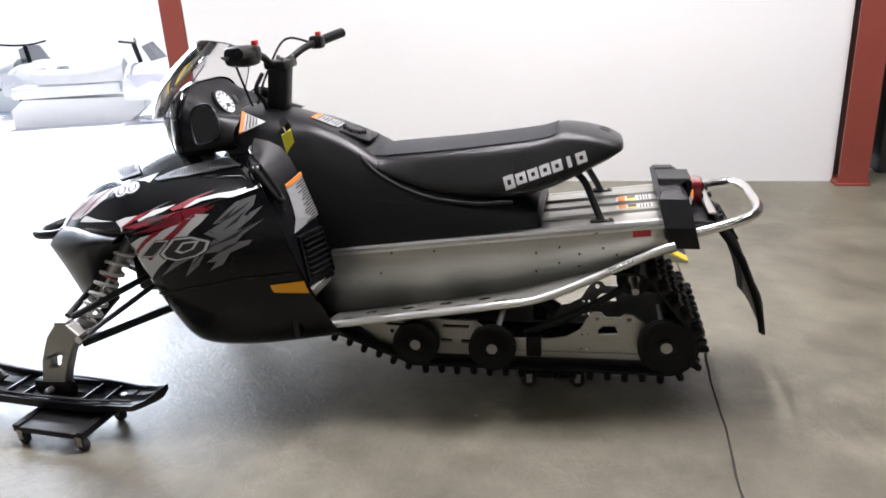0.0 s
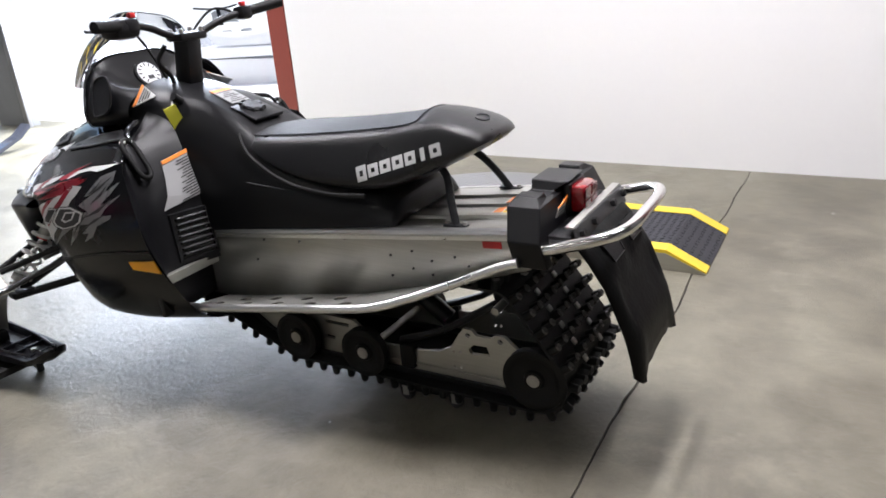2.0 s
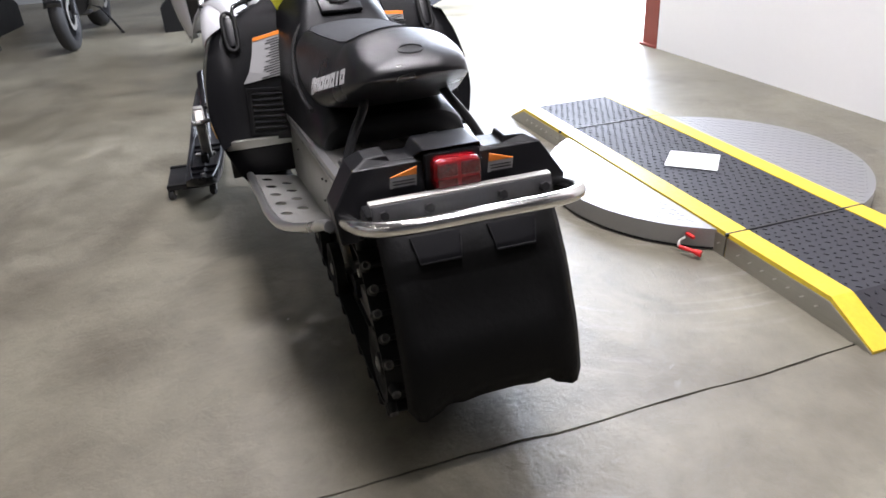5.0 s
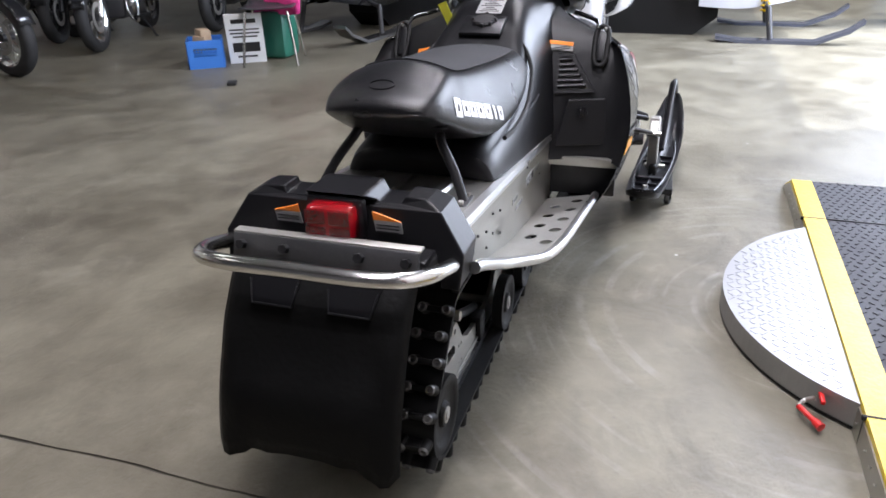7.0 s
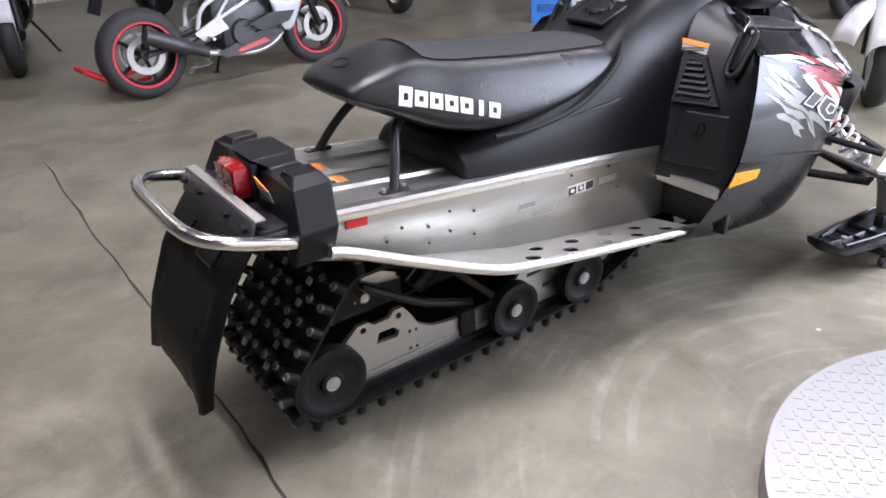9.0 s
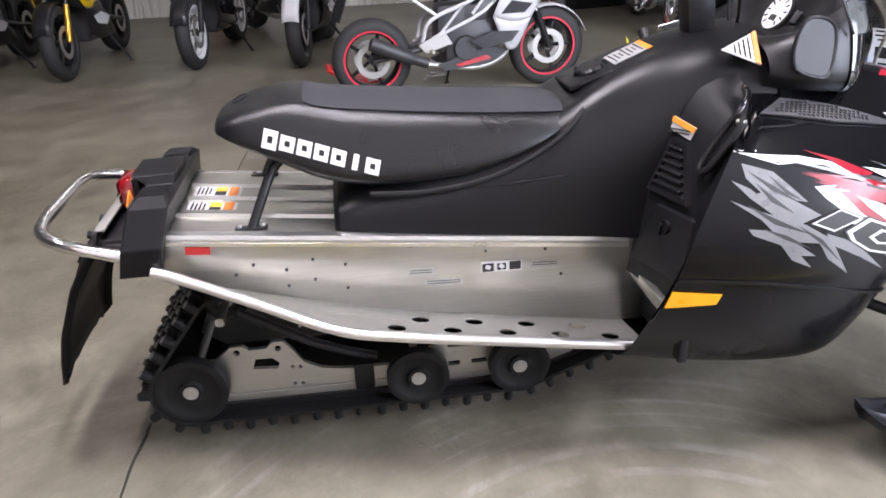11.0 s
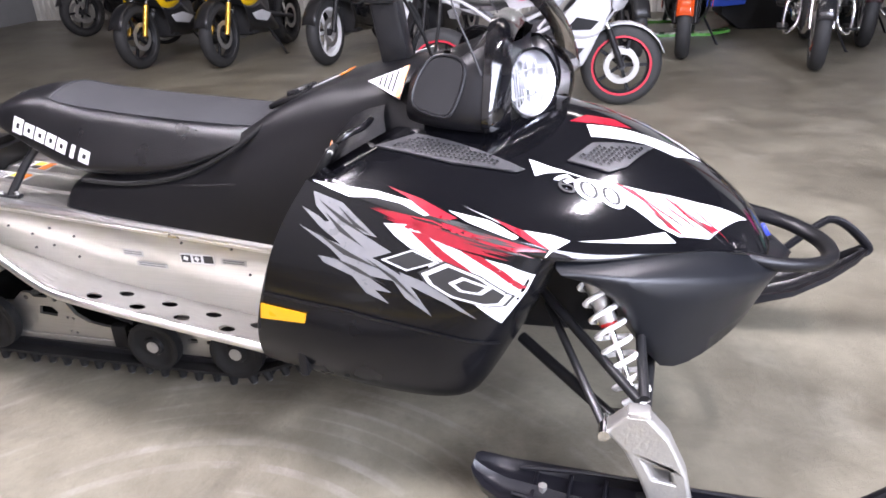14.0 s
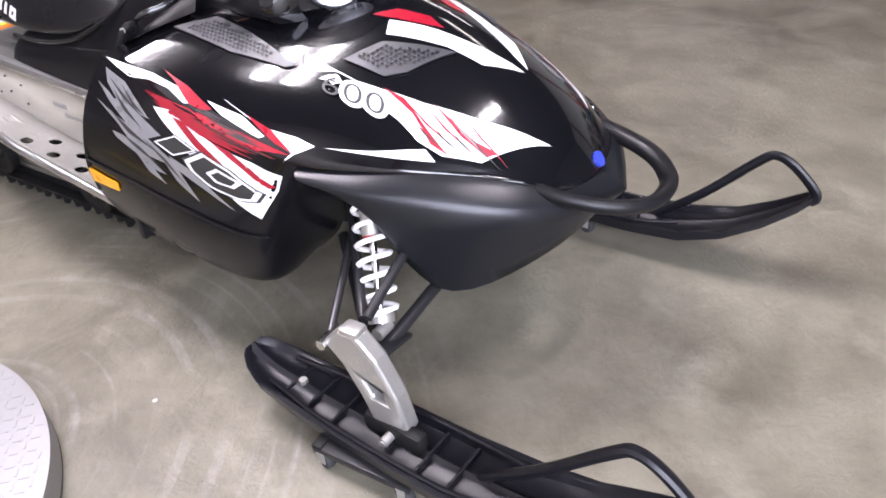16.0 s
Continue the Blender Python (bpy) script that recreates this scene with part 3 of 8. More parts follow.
# ---- turntable with ramps ----
def turntable():
    t = thing("motorcycle_turntable", "low aluminium motorcycle turntable with black tread and yellow edges", "turntable")
    cx, cy, r, z = 0.955, -1.40, 0.62, 0.085
    ya, yb = -1.075, -1.62
    # the round deck, left and right of the track
    for sgn, y in ((1, ya + 0.002), (-1, yb - 0.002)):
        a0 = math.asin((y - cy) / r)
        arc = [(cx + r * math.cos(a), cy + r * math.sin(a)) for a in (a0 + (math.pi - 2 * a0) * k / 40 for k in range(41))] if sgn > 0 else \
              [(cx + r * math.cos(a), cy + r * math.sin(a)) for a in (-math.pi - a0 + (math.pi + 2 * a0) * k / 40 for k in range(41))]
        b = B()
        slab(b, [arc], z - 0.016, Matrix.Translation((0, 0, 0.012)), False)
        deck = part("deck", b, PLATE, t, "bright tread plate", smooth=False)
        # raised lozenges of the tread plate
        b = B()
        n = 0
        for i in range(-26, 27):
            for j in range(-26, 27):
                px, py = cx + i * 0.026, cy + j * 0.026
                if (px - cx) ** 2 + (py - cy) ** 2 > (r - 0.014) ** 2 or sgn * (py - y) < 0.012:
                    continue
                ang = 45 if (i + j) % 2 else -45
                box(b, (px, py, z - 0.004), (0.02, 0.006, 0.0024), 0.0, Matrix.Rotation(radians(ang), 4, "Z"))
                n += 1
        lo = part("tread_pattern", b, PLATE, deck, smooth=False)
        lo["kind"] = "stuff"
        # side rim with slots
        b = B()
        rows = [[(x, y2, 0.006) for x, y2 in arc], [(x, y2, 0.014) for x, y2 in arc]]
        skin(b, rows, closed=False)
        part("skirt", b, BLACKSTEEL, t)
    ln = [(-0.215, 0.006), (-0.055, z), (0.372, z)], [(0.378, z), (1.562, z)], [(1.568, z), (1.975, z), (2.135, 0.006)]
    for seg in ln:
        b = B()
        prof = [(x, h) for x, h in seg]
        slab(b, [prof + [(seg[-1][0], 0.0), (seg[0][0], 0.0)]], ya - yb - 0.15, Matrix.Translation((0, (ya + yb) / 2, 0)) @ XZ)
        tr = part("tread", b, STRIP, t, "dark studded tread strip", smooth=False)
        b = B()
        for (xa, ha), (xb, hb) in zip(seg, seg[1:]):
            ln2 = math.hypot(xb - xa, hb - ha)
            tilt = Matrix.Rotation(-math.atan2(hb - ha, xb - xa), 4, "Y")
            for i in range(int(ln2 / 0.03)):
                f = (i + 0.5) / int(ln2 / 0.03)
                for j in range(13):
                    y = yb + 0.086 + j * 0.0315 + (0.016 if i % 2 else 0)
                    if y < ya - 0.08:
                        box(b, (xa + f * (xb - xa), y, ha + f * (hb - ha) + 0.001), (0.016, 0.007, 0.003), 0.0, tilt @ Matrix.Rotation(radians(45 if (i + j) % 2 else -45), 4, "Z"))
        st = part("tread_studs", b, STRIP, tr, smooth=False)
        st["kind"] = "stuff"
        for y in (ya - 0.0375, yb + 0.0375):
            b = B()
            slab(b, [[(x, h + 0.003) for x, h in prof] + [(seg[-1][0], 0.0), (seg[0][0], 0.0)]], 0.075, Matrix.Translation((0, y, 0)) @ XZ)
            part("yellow_edge", b, YELLOW, t, "scuffed yellow safety edge", smooth=False)
        b = B()
        slab(b, [[(x, max(0.004, h - 0.012)) for x, h in prof] + [(seg[-1][0], 0.001), (seg[0][0], 0.001)]], 0.004, Matrix.Translation((0, ya + 0.003, 0)) @ XZ)
        part("side_plate", b, ALU, t, "dull aluminium side", smooth=False)
        b = B()
        for i in range(int((seg[-1][0] - seg[0][0]) / 0.055)):
            x = seg[0][0] + 0.03 + i * 0.055
            if x > -0.05 and x < 1.97:
                box(b, (x, ya + 0.006, 0.04), (0.016, 0.003, 0.004), 0.0, Matrix.Rotation(radians(35), 4, "Y"))
        if len(b.verts):
            part("side_ribs", b, ALUCLEAN, t, smooth=False)["kind"] = "stuff"
        else:
            b.free()
    for x in (0.375, 1.565):
        b = B()
        box(b, (x, (ya + yb) / 2, z - 0.002), (0.01, ya - yb + 0.02, 0.012), 0.002)
        part("hinge_bar", b, BLACKSTEEL, t)
    # locking toggle at the rim
    b = B()
    tube(b, [(0.47, -0.985, 0.05), (0.475, -0.965, 0.035), (0.455, -0.95, 0.03)], 0.006, 8)
    tg = part("locking_lever", b, STEEL, t)
    b = B()
    tube(b, [(0.455, -0.95, 0.03), (0.41, -0.985, 0.022), (0.395, -0.995, 0.02)], [0.007, 0.011, 0.012], 10)
    part("grip", b, REDGRIP, tg, "red plastic grip")
    b = B()
    box(b, (0.47, -1.0, 0.055), (0.05, 0.012, 0.012), 0.004)
    part("latch", b, REDGRIP, t, "red latch")
    return t


turntable()
_b = B()
slab(_b, [[(-0.09, -0.105), (0.092, -0.098), (0.09, 0.1), (-0.088, 0.098)]], 0.001, pose(0.974, -1.369, 0.0905, 0, 0, -43))
solid("paper_sheet", _b, PAPER, "white sheet of paper lying on the turntable tread", "paper", smooth=False)


# ---- the snowmobile ----
sled = thing("snowmobile", "black snowmobile with red, white and grey graphics on wheeled dollies", "snowmobile")


def both(name, make, material, parent, label="", **kw):
    """A left and a right part, mirrored about the machine's middle."""
    out = []
    for s in (1, -1):
        b = B()
        make(b)
        if s < 0:
            bmesh.ops.scale(b, vec=(1, -1, 1), verts=b.verts)
            bmesh.ops.reverse_faces(b, faces=b.faces)
        out.append(part(name, b, material, parent, label, **kw))
    return out


def hull(*rows):
    """Half rows of points for y >= 0, mirrored into whole ones."""
    out = []
    for r in rows:
        out.append([(x, -y, z) for x, y, z in reversed(r) if y > 1e-6] + list(r))
    return out


# hood: rows from the rear edge to the nose, each from the middle outwards
_b = B()
grid(_b, hull(
    [(1.39, 0, .835), (1.36, .12, .825), (1.30, .22, .812), (1.235, .32, .788), (1.178, .394, .757)],
    [(1.55, 0, .858), (1.53, .12, .842), (1.48, .22, .798), (1.42, .33, .762), (1.37, .418, .708)],
    [(1.71, 0, .848), (1.69, .12, .81), (1.65, .22, .763), (1.60, .32, .722), (1.53, .424, .655)],
    [(1.87, 0, .78), (1.86, .12, .754), (1.82, .21, .713), (1.77, .305, .668), (1.68, .404, .602)],
    [(2.02, 0, .685), (2.01, .1, .67), (1.98, .18, .64), (1.92, .265, .61), (1.81, .355, .598)],
    [(2.12, 0, .59), (2.11, .08, .586), (2.09, .14, .576), (2.05, .19, .57), (1.97, .25, .578)],
    [(2.175, 0, .495), (2.165, .06, .497), (2.15, .11, .505), (2.12, .15, .525), (2.07, .185, .555)]))
hood = part("hood", _b, GLOSS, sled, "glossy black hood", sub=2, angle=80)
md = hood.modifiers.new("shell", "SOLIDIFY")
md.thickness, md.offset = 0.006, -1


def side_shell(b):
    grid(b, [
        [(1.178, .394, .757), (1.115, .44, .66), (1.065, .455, .515), (1.015, .42, .38), (0.995, .355, .25), (1.0, .2, .23)],
        [(1.37, .418, .708), (1.30, .452, .62), (1.24, .465, .485), (1.21, .437, .345), (1.2, .37, .21), (1.2, .2, .205)],
        [(1.53, .424, .655), (1.47, .447, .56), (1.42, .458, .445), (1.39, .43, .32), (1.38, .38, .194), (1.37, .2, .192)],
        [(1.68, .404, .602), (1.645, .43, .53), (1.585, .432, .395), (1.545, .41, .31), (1.515, .38, .205), (1.48, .2, .2)],
        [(1.71, .32, .60), (1.67, .30, .52), (1.61, .30, .39), (1.57, .29, .31), (1.53, .27, .26), (1.5, .2, .24)],
        [(1.73, .22, .60), (1.69, .2, .52), (1.63, .2, .39), (1.59, .2, .31), (1.54, .2, .265), (1.52, .2, .245)]])


side_panels = both("side_panel", side_shell, PANELBLACK, sled, "black side panel with slashed graphics", sub=2, angle=80)


def fascia(b):
    grid(b, [
        [(1.70, .30, .60), (1.682, .404, .6), (1.70, .412, .585), (1.715, .40, .568), (1.72, .33, .56)],
        [(1.80, .28, .60), (1.812, .352, .597), (1.83, .385, .566), (1.825, .365, .52), (1.80, .3, .50)],
        [(1.90, .24, .59), (1.92, .29, .59), (1.94, .335, .54), (1.905, .285, .252), (1.86, .215, .29)],
        [(1.98, .20, .575), (2.0, .235, .58), (2.06, .27, .515), (2.055, .205, .335), (2.0, .14, .34)],
        [(2.07, .14, .54), (2.09, .17, .557), (2.15, .185, .49), (2.14, .11, .392), (2.1, .06, .39)],
        [(2.12, .0, .50), (2.17, .0, .51), (2.22, .0, .475), (2.155, .0, .4), (2.13, 0, .42)]])
    ridge = [(1.70, .412, .585), (1.83, .385, .566), (1.94, .335, .54), (2.06, .27, .515), (2.15, .185, .49), (2.22, 0, .475)]
    keel = [(1.905, .285, .252), (2.055, .205, .335), (2.14, .11, .392), (2.155, 0, .4)]
    rear = [(1.83, .385, .566), (1.825, .365, .52), (1.905, .285, .252)]
    layer = b.edges.layers.float.new("crease_edge")
    for e in b.edges:
        for line, sharp in ((ridge, .75), (keel, 1.0), (rear, .9)):
            if all(any((v.co - Vector(q)).length < 1e-3 for q in line) for v in e.verts):
                e[layer] = sharp


both("front_fascia", fascia, FASCIA, sled, "satin graphite nose panel", sub=2, angle=80)
_b = B()
_h = [(2.04, .16, .535), (2.14, .155, .515), (2.23, .12, .5), (2.283, .06, .489), (2.296, 0, .487)]
tube(_b, flip(_h) + _h[-2::-1], 0.0155, 14, 5, flat=1.3)
part("front_bumper", _b, SATIN, sled, "black moulded bumper hoop")

# engine bay floor and bulkhead behind the suspension
_b = B()
box(_b, (1.66, 0, .44), (0.34, 0.36, 0.26), 0.03)
part("bulkhead", _b, BLACKSTEEL, sled)
_b = B()
box(_b, (1.33, 0, .45), (0.3, 0.7, 0.36), 0.05)
part("engine_cover", _b, TEXT, sled)

# console over the fuel tank
def con(x, top, a, m, lo):
    return [(x, 0, top), (x, a[0], a[1]), (x, m[0], m[1]), (x, lo[0], lo[1])]


_b = B()
grid(_b, hull(
    [(0.39, 0, .58), (0.39, .06, .58), (0.39, .13, .58), (0.39, .17, .575)],
    con(.375, .655, (.13, .65), (.183, .625), (.19, .582)),
    con(.50, .66, (.15, .66), (.19, .62), (.198, .565)),
    con(.75, .70, (.15, .70), (.195, .64), (.202, .535)),
    con(.90, .775, (.14, .772), (.197, .69), (.206, .52)),
    con(.985, .832, (.118, .828), (.192, .735), (.208, .51)),
    con(1.07, .872, (.10, .864), (.19, .765), (.212, .50)),
    con(1.17, .912, (.1, .905), (.19, .81), (.22, .49)),
    con(1.27, .938, (.135, .92), (.2, .84), (.225, .48)),
    con(1.38, .945, (.125, .935), (.208, .85), (.225, .47))))
_cr = _b.edges.layers.float.get("crease_edge") or _b.edges.layers.float.new("crease_edge")
for _e in _b.edges:
    _v, _w = _e.verts
    if all(.09 < abs(q.co.y) < .16 and q.co.x < 1.2 for q in (_v, _w)) and _v.co.y * _w.co.y > 0 and abs(_v.co.x - _w.co.x) > .02:
        _e[_cr] = .75
part("console", _b, SATIN, sled, "satin black fuel tank console", sub=2, angle=80)

# seat
def seat_row(x, top, ey, ez, by, bz):
    return [(x, -by * .6, bz), (x, -by, bz + .012), (x, -by - .003, (bz * .7 + ez * .3)), (x, -ey - .004, ez - .01), (x, -ey + .02, ez + .006), (x, 0, top),
            (x, ey - .02, ez + .006), (x, ey + .004, ez - .01), (x, by + .003, (bz * .7 + ez * .3)), (x, by, bz + .012), (x, by * .6, bz)]


_b = B()
skin(_b, [seat_row(*r) for r in (
    (.143, .81, .085, .804, .092, .79), (.165, .83, .112, .816, .118, .775), (.21, .853, .126, .832, .135, .75), (.29, .873, .122, .845, .152, .712), (.335, .879, .118, .846, .163, .69), (.375, .86, .122, .832, .173, .676),
    (.45, .849, .135, .822, .19, .657), (.60, .83, .142, .806, .19, .655), (.75, .814, .146, .794, .187, .672), (.88, .805, .142, .786, .168, .725), (.955, .80, .118, .782, .125, .768))])
part("seat", _b, VINYL, sled, "black vinyl seat with a raised tail", sub=2, angle=80)


def zt(x):
    return .608 - .107 * (x - .027)


def fold(x):
    return float(np.interp(x, (-.06, .115, .363, .504, .988, 1.06), (.53, .472, .405, .365, .282, .272)))


def tube_at(x):
    xs = (-.02, .046, .2, .37, .5, .979, 1.08)
    return float(np.interp(x, xs, (.25, .257, .274, .32, .342, .358, .36))), float(np.interp(x, xs, (.56, .535, .465, .404, .384, .312, .3)))


_b = B()
_xs = [-.012 + 1.152 * k / 24 for k in range(25)]
skin(_b, [[(x, -.2, fold(x)), (x, -.2, zt(x) - .02), (x, -.197, zt(x)), (x, -.19, zt(x) + .004), (x, -.11, zt(x) + .004), (x, -.105, zt(x) + .012), (x, -.085, zt(x) + .012), (x, -.08, zt(x) + .004), (x, -.02, zt(x) + .004), (x, -.015, zt(x) - .004),
            (x, .015, zt(x) - .004), (x, .02, zt(x) + .004), (x, .08, zt(x) + .004), (x, .085, zt(x) + .012), (x, .105, zt(x) + .012), (x, .11, zt(x) + .004), (x, .19, zt(x) + .004), (x, .197, zt(x)), (x, .2, zt(x) - .02), (x, .2, fold(x))] for x in _xs], closed=False)
tunnel = part("tunnel", _b, ALU, sled, "scuffed bare aluminium tunnel", angle=25)
md = tunnel.modifiers.new("sheet", "SOLIDIFY")
md.thickness, md.offset = 0.003, 0


def board(b):
    """Running board: a bent sheet with drain holes, between tunnel and edge tube."""
    def lay(u, v):
        yo, zo = tube_at(u)
        return Vector((u, .2 + v * (yo - .2), fold(u) + v * (zo - fold(u))))
    outer = [(u, 0.0) for u in (.05, .2, .35, .5, .65, .8, .95, 1.06)] + [(u, 1.0) for u in (1.06, .95, .8, .65, .5, .35, .2, .05)]
    holes = []
    for k, u in enumerate((.5, .624, .748, .872, .99)):
        holes.append([(u + .021 * math.cos(a), .7 + .115 * math.sin(a)) for a in (2 * math.pi * i / 12 for i in range(12))])
        if k < 4:
            u += .057
            holes.append([(u + .021 * math.cos(a), .34 + .115 * math.sin(a)) for a in (2 * math.pi * i / 12 for i in range(12))])
    slab(b, [outer] + holes, 1.0)
    for _ in range(4):
        far = [e for e in b.edges if (e.verts[0].co - e.verts[1].co).length > .09 and abs(e.verts[0].co.z - e.verts[1].co.z) < .1]
        bmesh.ops.subdivide_edges(b, edges=far, cuts=1, use_grid_fill=False)
        bmesh.ops.triangulate(b, faces=[f for f in b.faces if len(f.verts) > 4])
    for v in b.verts:
        w = v.co.z
        v.co = lay(v.co.x, v.co.y) + Vector((0, 0, .003 * w))


both("running_board", board, BOARD, sled, "perforated aluminium running board", smooth=False)
both("edge_tube", lambda b: tube(b, [(-.0, .252, .55), (.046, .257, .535), (.2, .274, .465), (.37, .32, .404), (.5, .342, .384), (.7, .35, .354), (.979, .358, .312), (1.06, .36, .302)], .0125, 12, 6), ALUCLEAN, sled, "bright running board edge tube")
both("tunnel_rail", lambda b: skin(b, [[(x, .197, zt(x) - .022), (x, .21, zt(x) - .02), (x, .21, zt(x) - .012), (x, .203, zt(x) - .008), (x, .21, zt(x) - .004), (x, .208, zt(x) + .005), (x, .19, zt(x) + .007), (x, .19, zt(x))] for x in (.0, .5, 1.06)]), ALUCLEAN, sled, "bright top edge rail", angle=20)

# track: a belt round four rollers
ROLL = ((0.0, .187, .096), (.80, .172, .09), (1.30, .36, .085), (.105, .372, .064))


def belt_line():
    pts = [(cx + r * math.cos(a), cz + r * math.sin(a)) for cx, cz, r in ROLL for a in (2 * math.pi * k / 90 for k in range(90))]
    pts = sorted(set(pts))

    def half(seq):
        h = []
        for p in seq:
            while len(h) > 1 and (h[-1][0] - h[-2][0]) * (p[1] - h[-2][1]) - (h[-1][1] - h[-2][1]) * (p[0] - h[-2][0]) <= 0:
                h.pop()
            h.append(p)
        return h[:-1]
    return half(pts) + half(pts[::-1])


def walk_line(line, n):
    pts = [Vector((x, 0, z)) for x, z in line]
    seg = [(pts[(i + 1) % len(pts)] - p).length for i, p in enumerate(pts)]
    total, out, i, acc = sum(seg), [], 0, 0.0
    for k in range(n):
        d = total * k / n
        while acc + seg[i] < d:
            acc += seg[i]
            i += 1
        a, b = pts[i], pts[(i + 1) % len(pts)]
        out.append((a + (b - a) * ((d - acc) / seg[i]), (b - a).normalized()))
    return out


_line = belt_line()
_b = B()
_rows = []
for p, d in walk_line(_line, 192):
    n = Vector((d.z, 0, -d.x))
    _rows.append([p + Vector((0, y, 0)) + n * h for y, h in ((-.19, 0), (-.19, -.008), (.19, -.008), (.19, 0))])
skin(_b, _rows, loop=True)
track = part("track", _b, RUBBER, sled, "black rubber track with deep lugs", angle=30)
_lug = B()
box(_lug, (0, 0, .012), (.012, .07, .026), .004)
for s in (-.026, .026):
    wheel_of(_lug, (0, s, .0), [(0, .001), (0, .013), (.026, .011), (.031, .008), (.027, .005), (.027, .001)], 10, (0, 0, 1))
_lug = done("lug", _lug, RUBBER)
_lug.materials.append(LUGRIM)
for _p in _lug.polygons:
    if _p.center.z > .027 and abs(abs(_p.center.y) - .026) < .012:
        _p.material_index = 1
_clip = B()
box(_clip, (0, 0, .003), (.018, .018, .006), .002)
_clip = done("clip", _clip, STEEL)
for k, (p, d) in enumerate(walk_line(_line, 60)):
    n = Vector((d.z, 0, -d.x))
    m = Matrix((d, Vector((0, 1, 0)), n)).transposed().to_4x4()
    for j, y in enumerate((-.155, -.045, .045, .155) if k % 2 else (-.15, -.1, .0, .1, .15)):
        ob = new("lug", _lug)
        ob.parent, ob.matrix_basis = track, Matrix.Translation(p + Vector((0, y, 0))) @ m
    for y in (-.062, .062):
        ob = new("clip", _clip)
        ob.parent, ob.matrix_basis = track, Matrix.Translation(p + Vector((0, y, 0)) + d * .032) @ m


def rail(b):
    out = [(-.03, .165), (.0, .235), (.06, .24), (.10, .274), (.128, .274), (.142, .261), (.185, .261), (.2, .277), (.226, .277), (.246, .25), (.268, .212), (.31, .187), (.36, .178), (.5, .172), (.56, .19), (.61, .232), (.75, .232), (.95, .24), (1.05, .27), (1.06, .225), (.92, .13), (.8, .105), (.3, .11), (.03, .118)]
    holes = [circle(.113, .257, .008), circle(.212, .258, .008), [(.145, .205), (.205, .2), (.212, .215), (.195, .232), (.155, .233)], circle(.24, .2, .005), circle(.26, .198, .005), circle(.24, .15, .005), circle(.26, .148, .005), [(.63, .205), (.72, .205), (.72, .216), (.63, .216)], [(.63, .15), (.66, .15), (.66, .163), (.63, .163)], [(.69, .15), (.73, .15), (.73, .163), (.69, .163)], [(.82, .2), (.92, .205), (.92, .216), (.82, .211)], circle(.86, .17, .008), circle(.9, .182, .008)]
    slab(b, [out] + holes, .012, at_y(.135))


both("slide_rail", rail, ALU, sled, "perforated aluminium slide rail", smooth=False)
both("rail_rib", lambda b: slab(b, [[(.06, .137), (.56, .128), (.56, .132), (.06, .141)]], .004, at_y(.145)), STEEL, sled, smooth=False)
both("rail_block", lambda b: box(b, (.415, .14, .155), (.05, .03, .075), .006), RUBBER, sled, "black rubber stop on the slide rail")
both("toe_panel", lambda b: box(b, (1.12, .3, .34), (.02, .23, .12), .004), TEXT, sled)
both("slider", lambda b: slab(b, [[(.02, .118), (.8, .104), (.95, .15), (1.05, .22), (1.045, .2), (.94, .128), (.8, .088), (.02, .1)]], .03, at_y(.135)), TEXT, sled, smooth=False)


def idler(x, z, r, y):
    b = B()
    wheel_of(b, (x, y, z), [(-.016, r - .012), (-.014, r), (.014, r), (.016, r - .012), (.012, r - .02), (.006, r - .03), (.006, .03), (.014, .026), (.014, .012), (-.014, .012), (-.014, .026), (-.006, .03), (-.006, r - .03), (-.012, r - .02)], 40)
    w = part("idler_wheel", b, RUBBER, sled, "black rubber-tyred idler wheel")
    b = B()
    cyl(b, (x, y - .018, z), (x, y + .018, z), .012, seg=6)
    cyl(b, (x, y - .016, z), (x, y + .016, z), .018, seg=20)
    part("axle_bolt", b, STEEL, w)


for s in (-1, 1):
    idler(0.0, .187, .088, s * .172)
    idler(.548, .158, .078, s * .178)
    idler(.806, .16, .078, s * .178)
    idler(.10, .375, .055, s * .07)
for _x, _y, _z in ((0, .17, .187), (.548, .17, .158), (.806, .17, .16), (.10, .19, .375)):
    _b = B()
    cyl(_b, (_x, -_y, _z), (_x, _y, _z), .011)
    part("axle", _b, STEEL, sled)
for s in (-1, 1):
    _b = B()
    tube(_b, [(.13, s * .12, .36), (.3, s * .12, .25), (.45, s * .12, .19)], .012, 8, 2)
    part("rear_arm", _b, BLACKSTEEL, sled)
    _b = B()
    tube(_b, [(.42, s * .1, .38), (.55, s * .1, .30), (.75, s * .1, .2)], .014, 8, 2)
    part("front_arm", _b, BLACKSTEEL, sled)
_b = B()
cyl(_b, (.35, 0, .22), (.6, 0, .4), .028)
part("rear_shock", _b, BLACKSTEEL, sled)

# rear: fender, tail light, bumper, flap
_b = B()
slab(_b, [[(-.242, .535), (-.248, .60), (-.2, .672), (-.17, .688), (-.125, .69), (-.12, .678), (-.075, .678), (-.06, .7), (.06, .7), (.075, .678), (.12, .678), (.125, .69), (.17, .688), (.2, .672), (.248, .60), (.242, .535), (.206, .535), (.206, .575), (.2, .58), (-.2, .58), (-.206, .575), (-.206, .535)]], .085, at_x(0))
for v in _b.verts:
    v.co.x = v.co.x * (1.0 if abs(v.co.y) > .2 else .7) - .012 + .25 * (v.co.z - .6)
    if v.co.z > .69 and abs(v.co.y) < .07 and v.co.x < 0:
        v.co.x -= .04
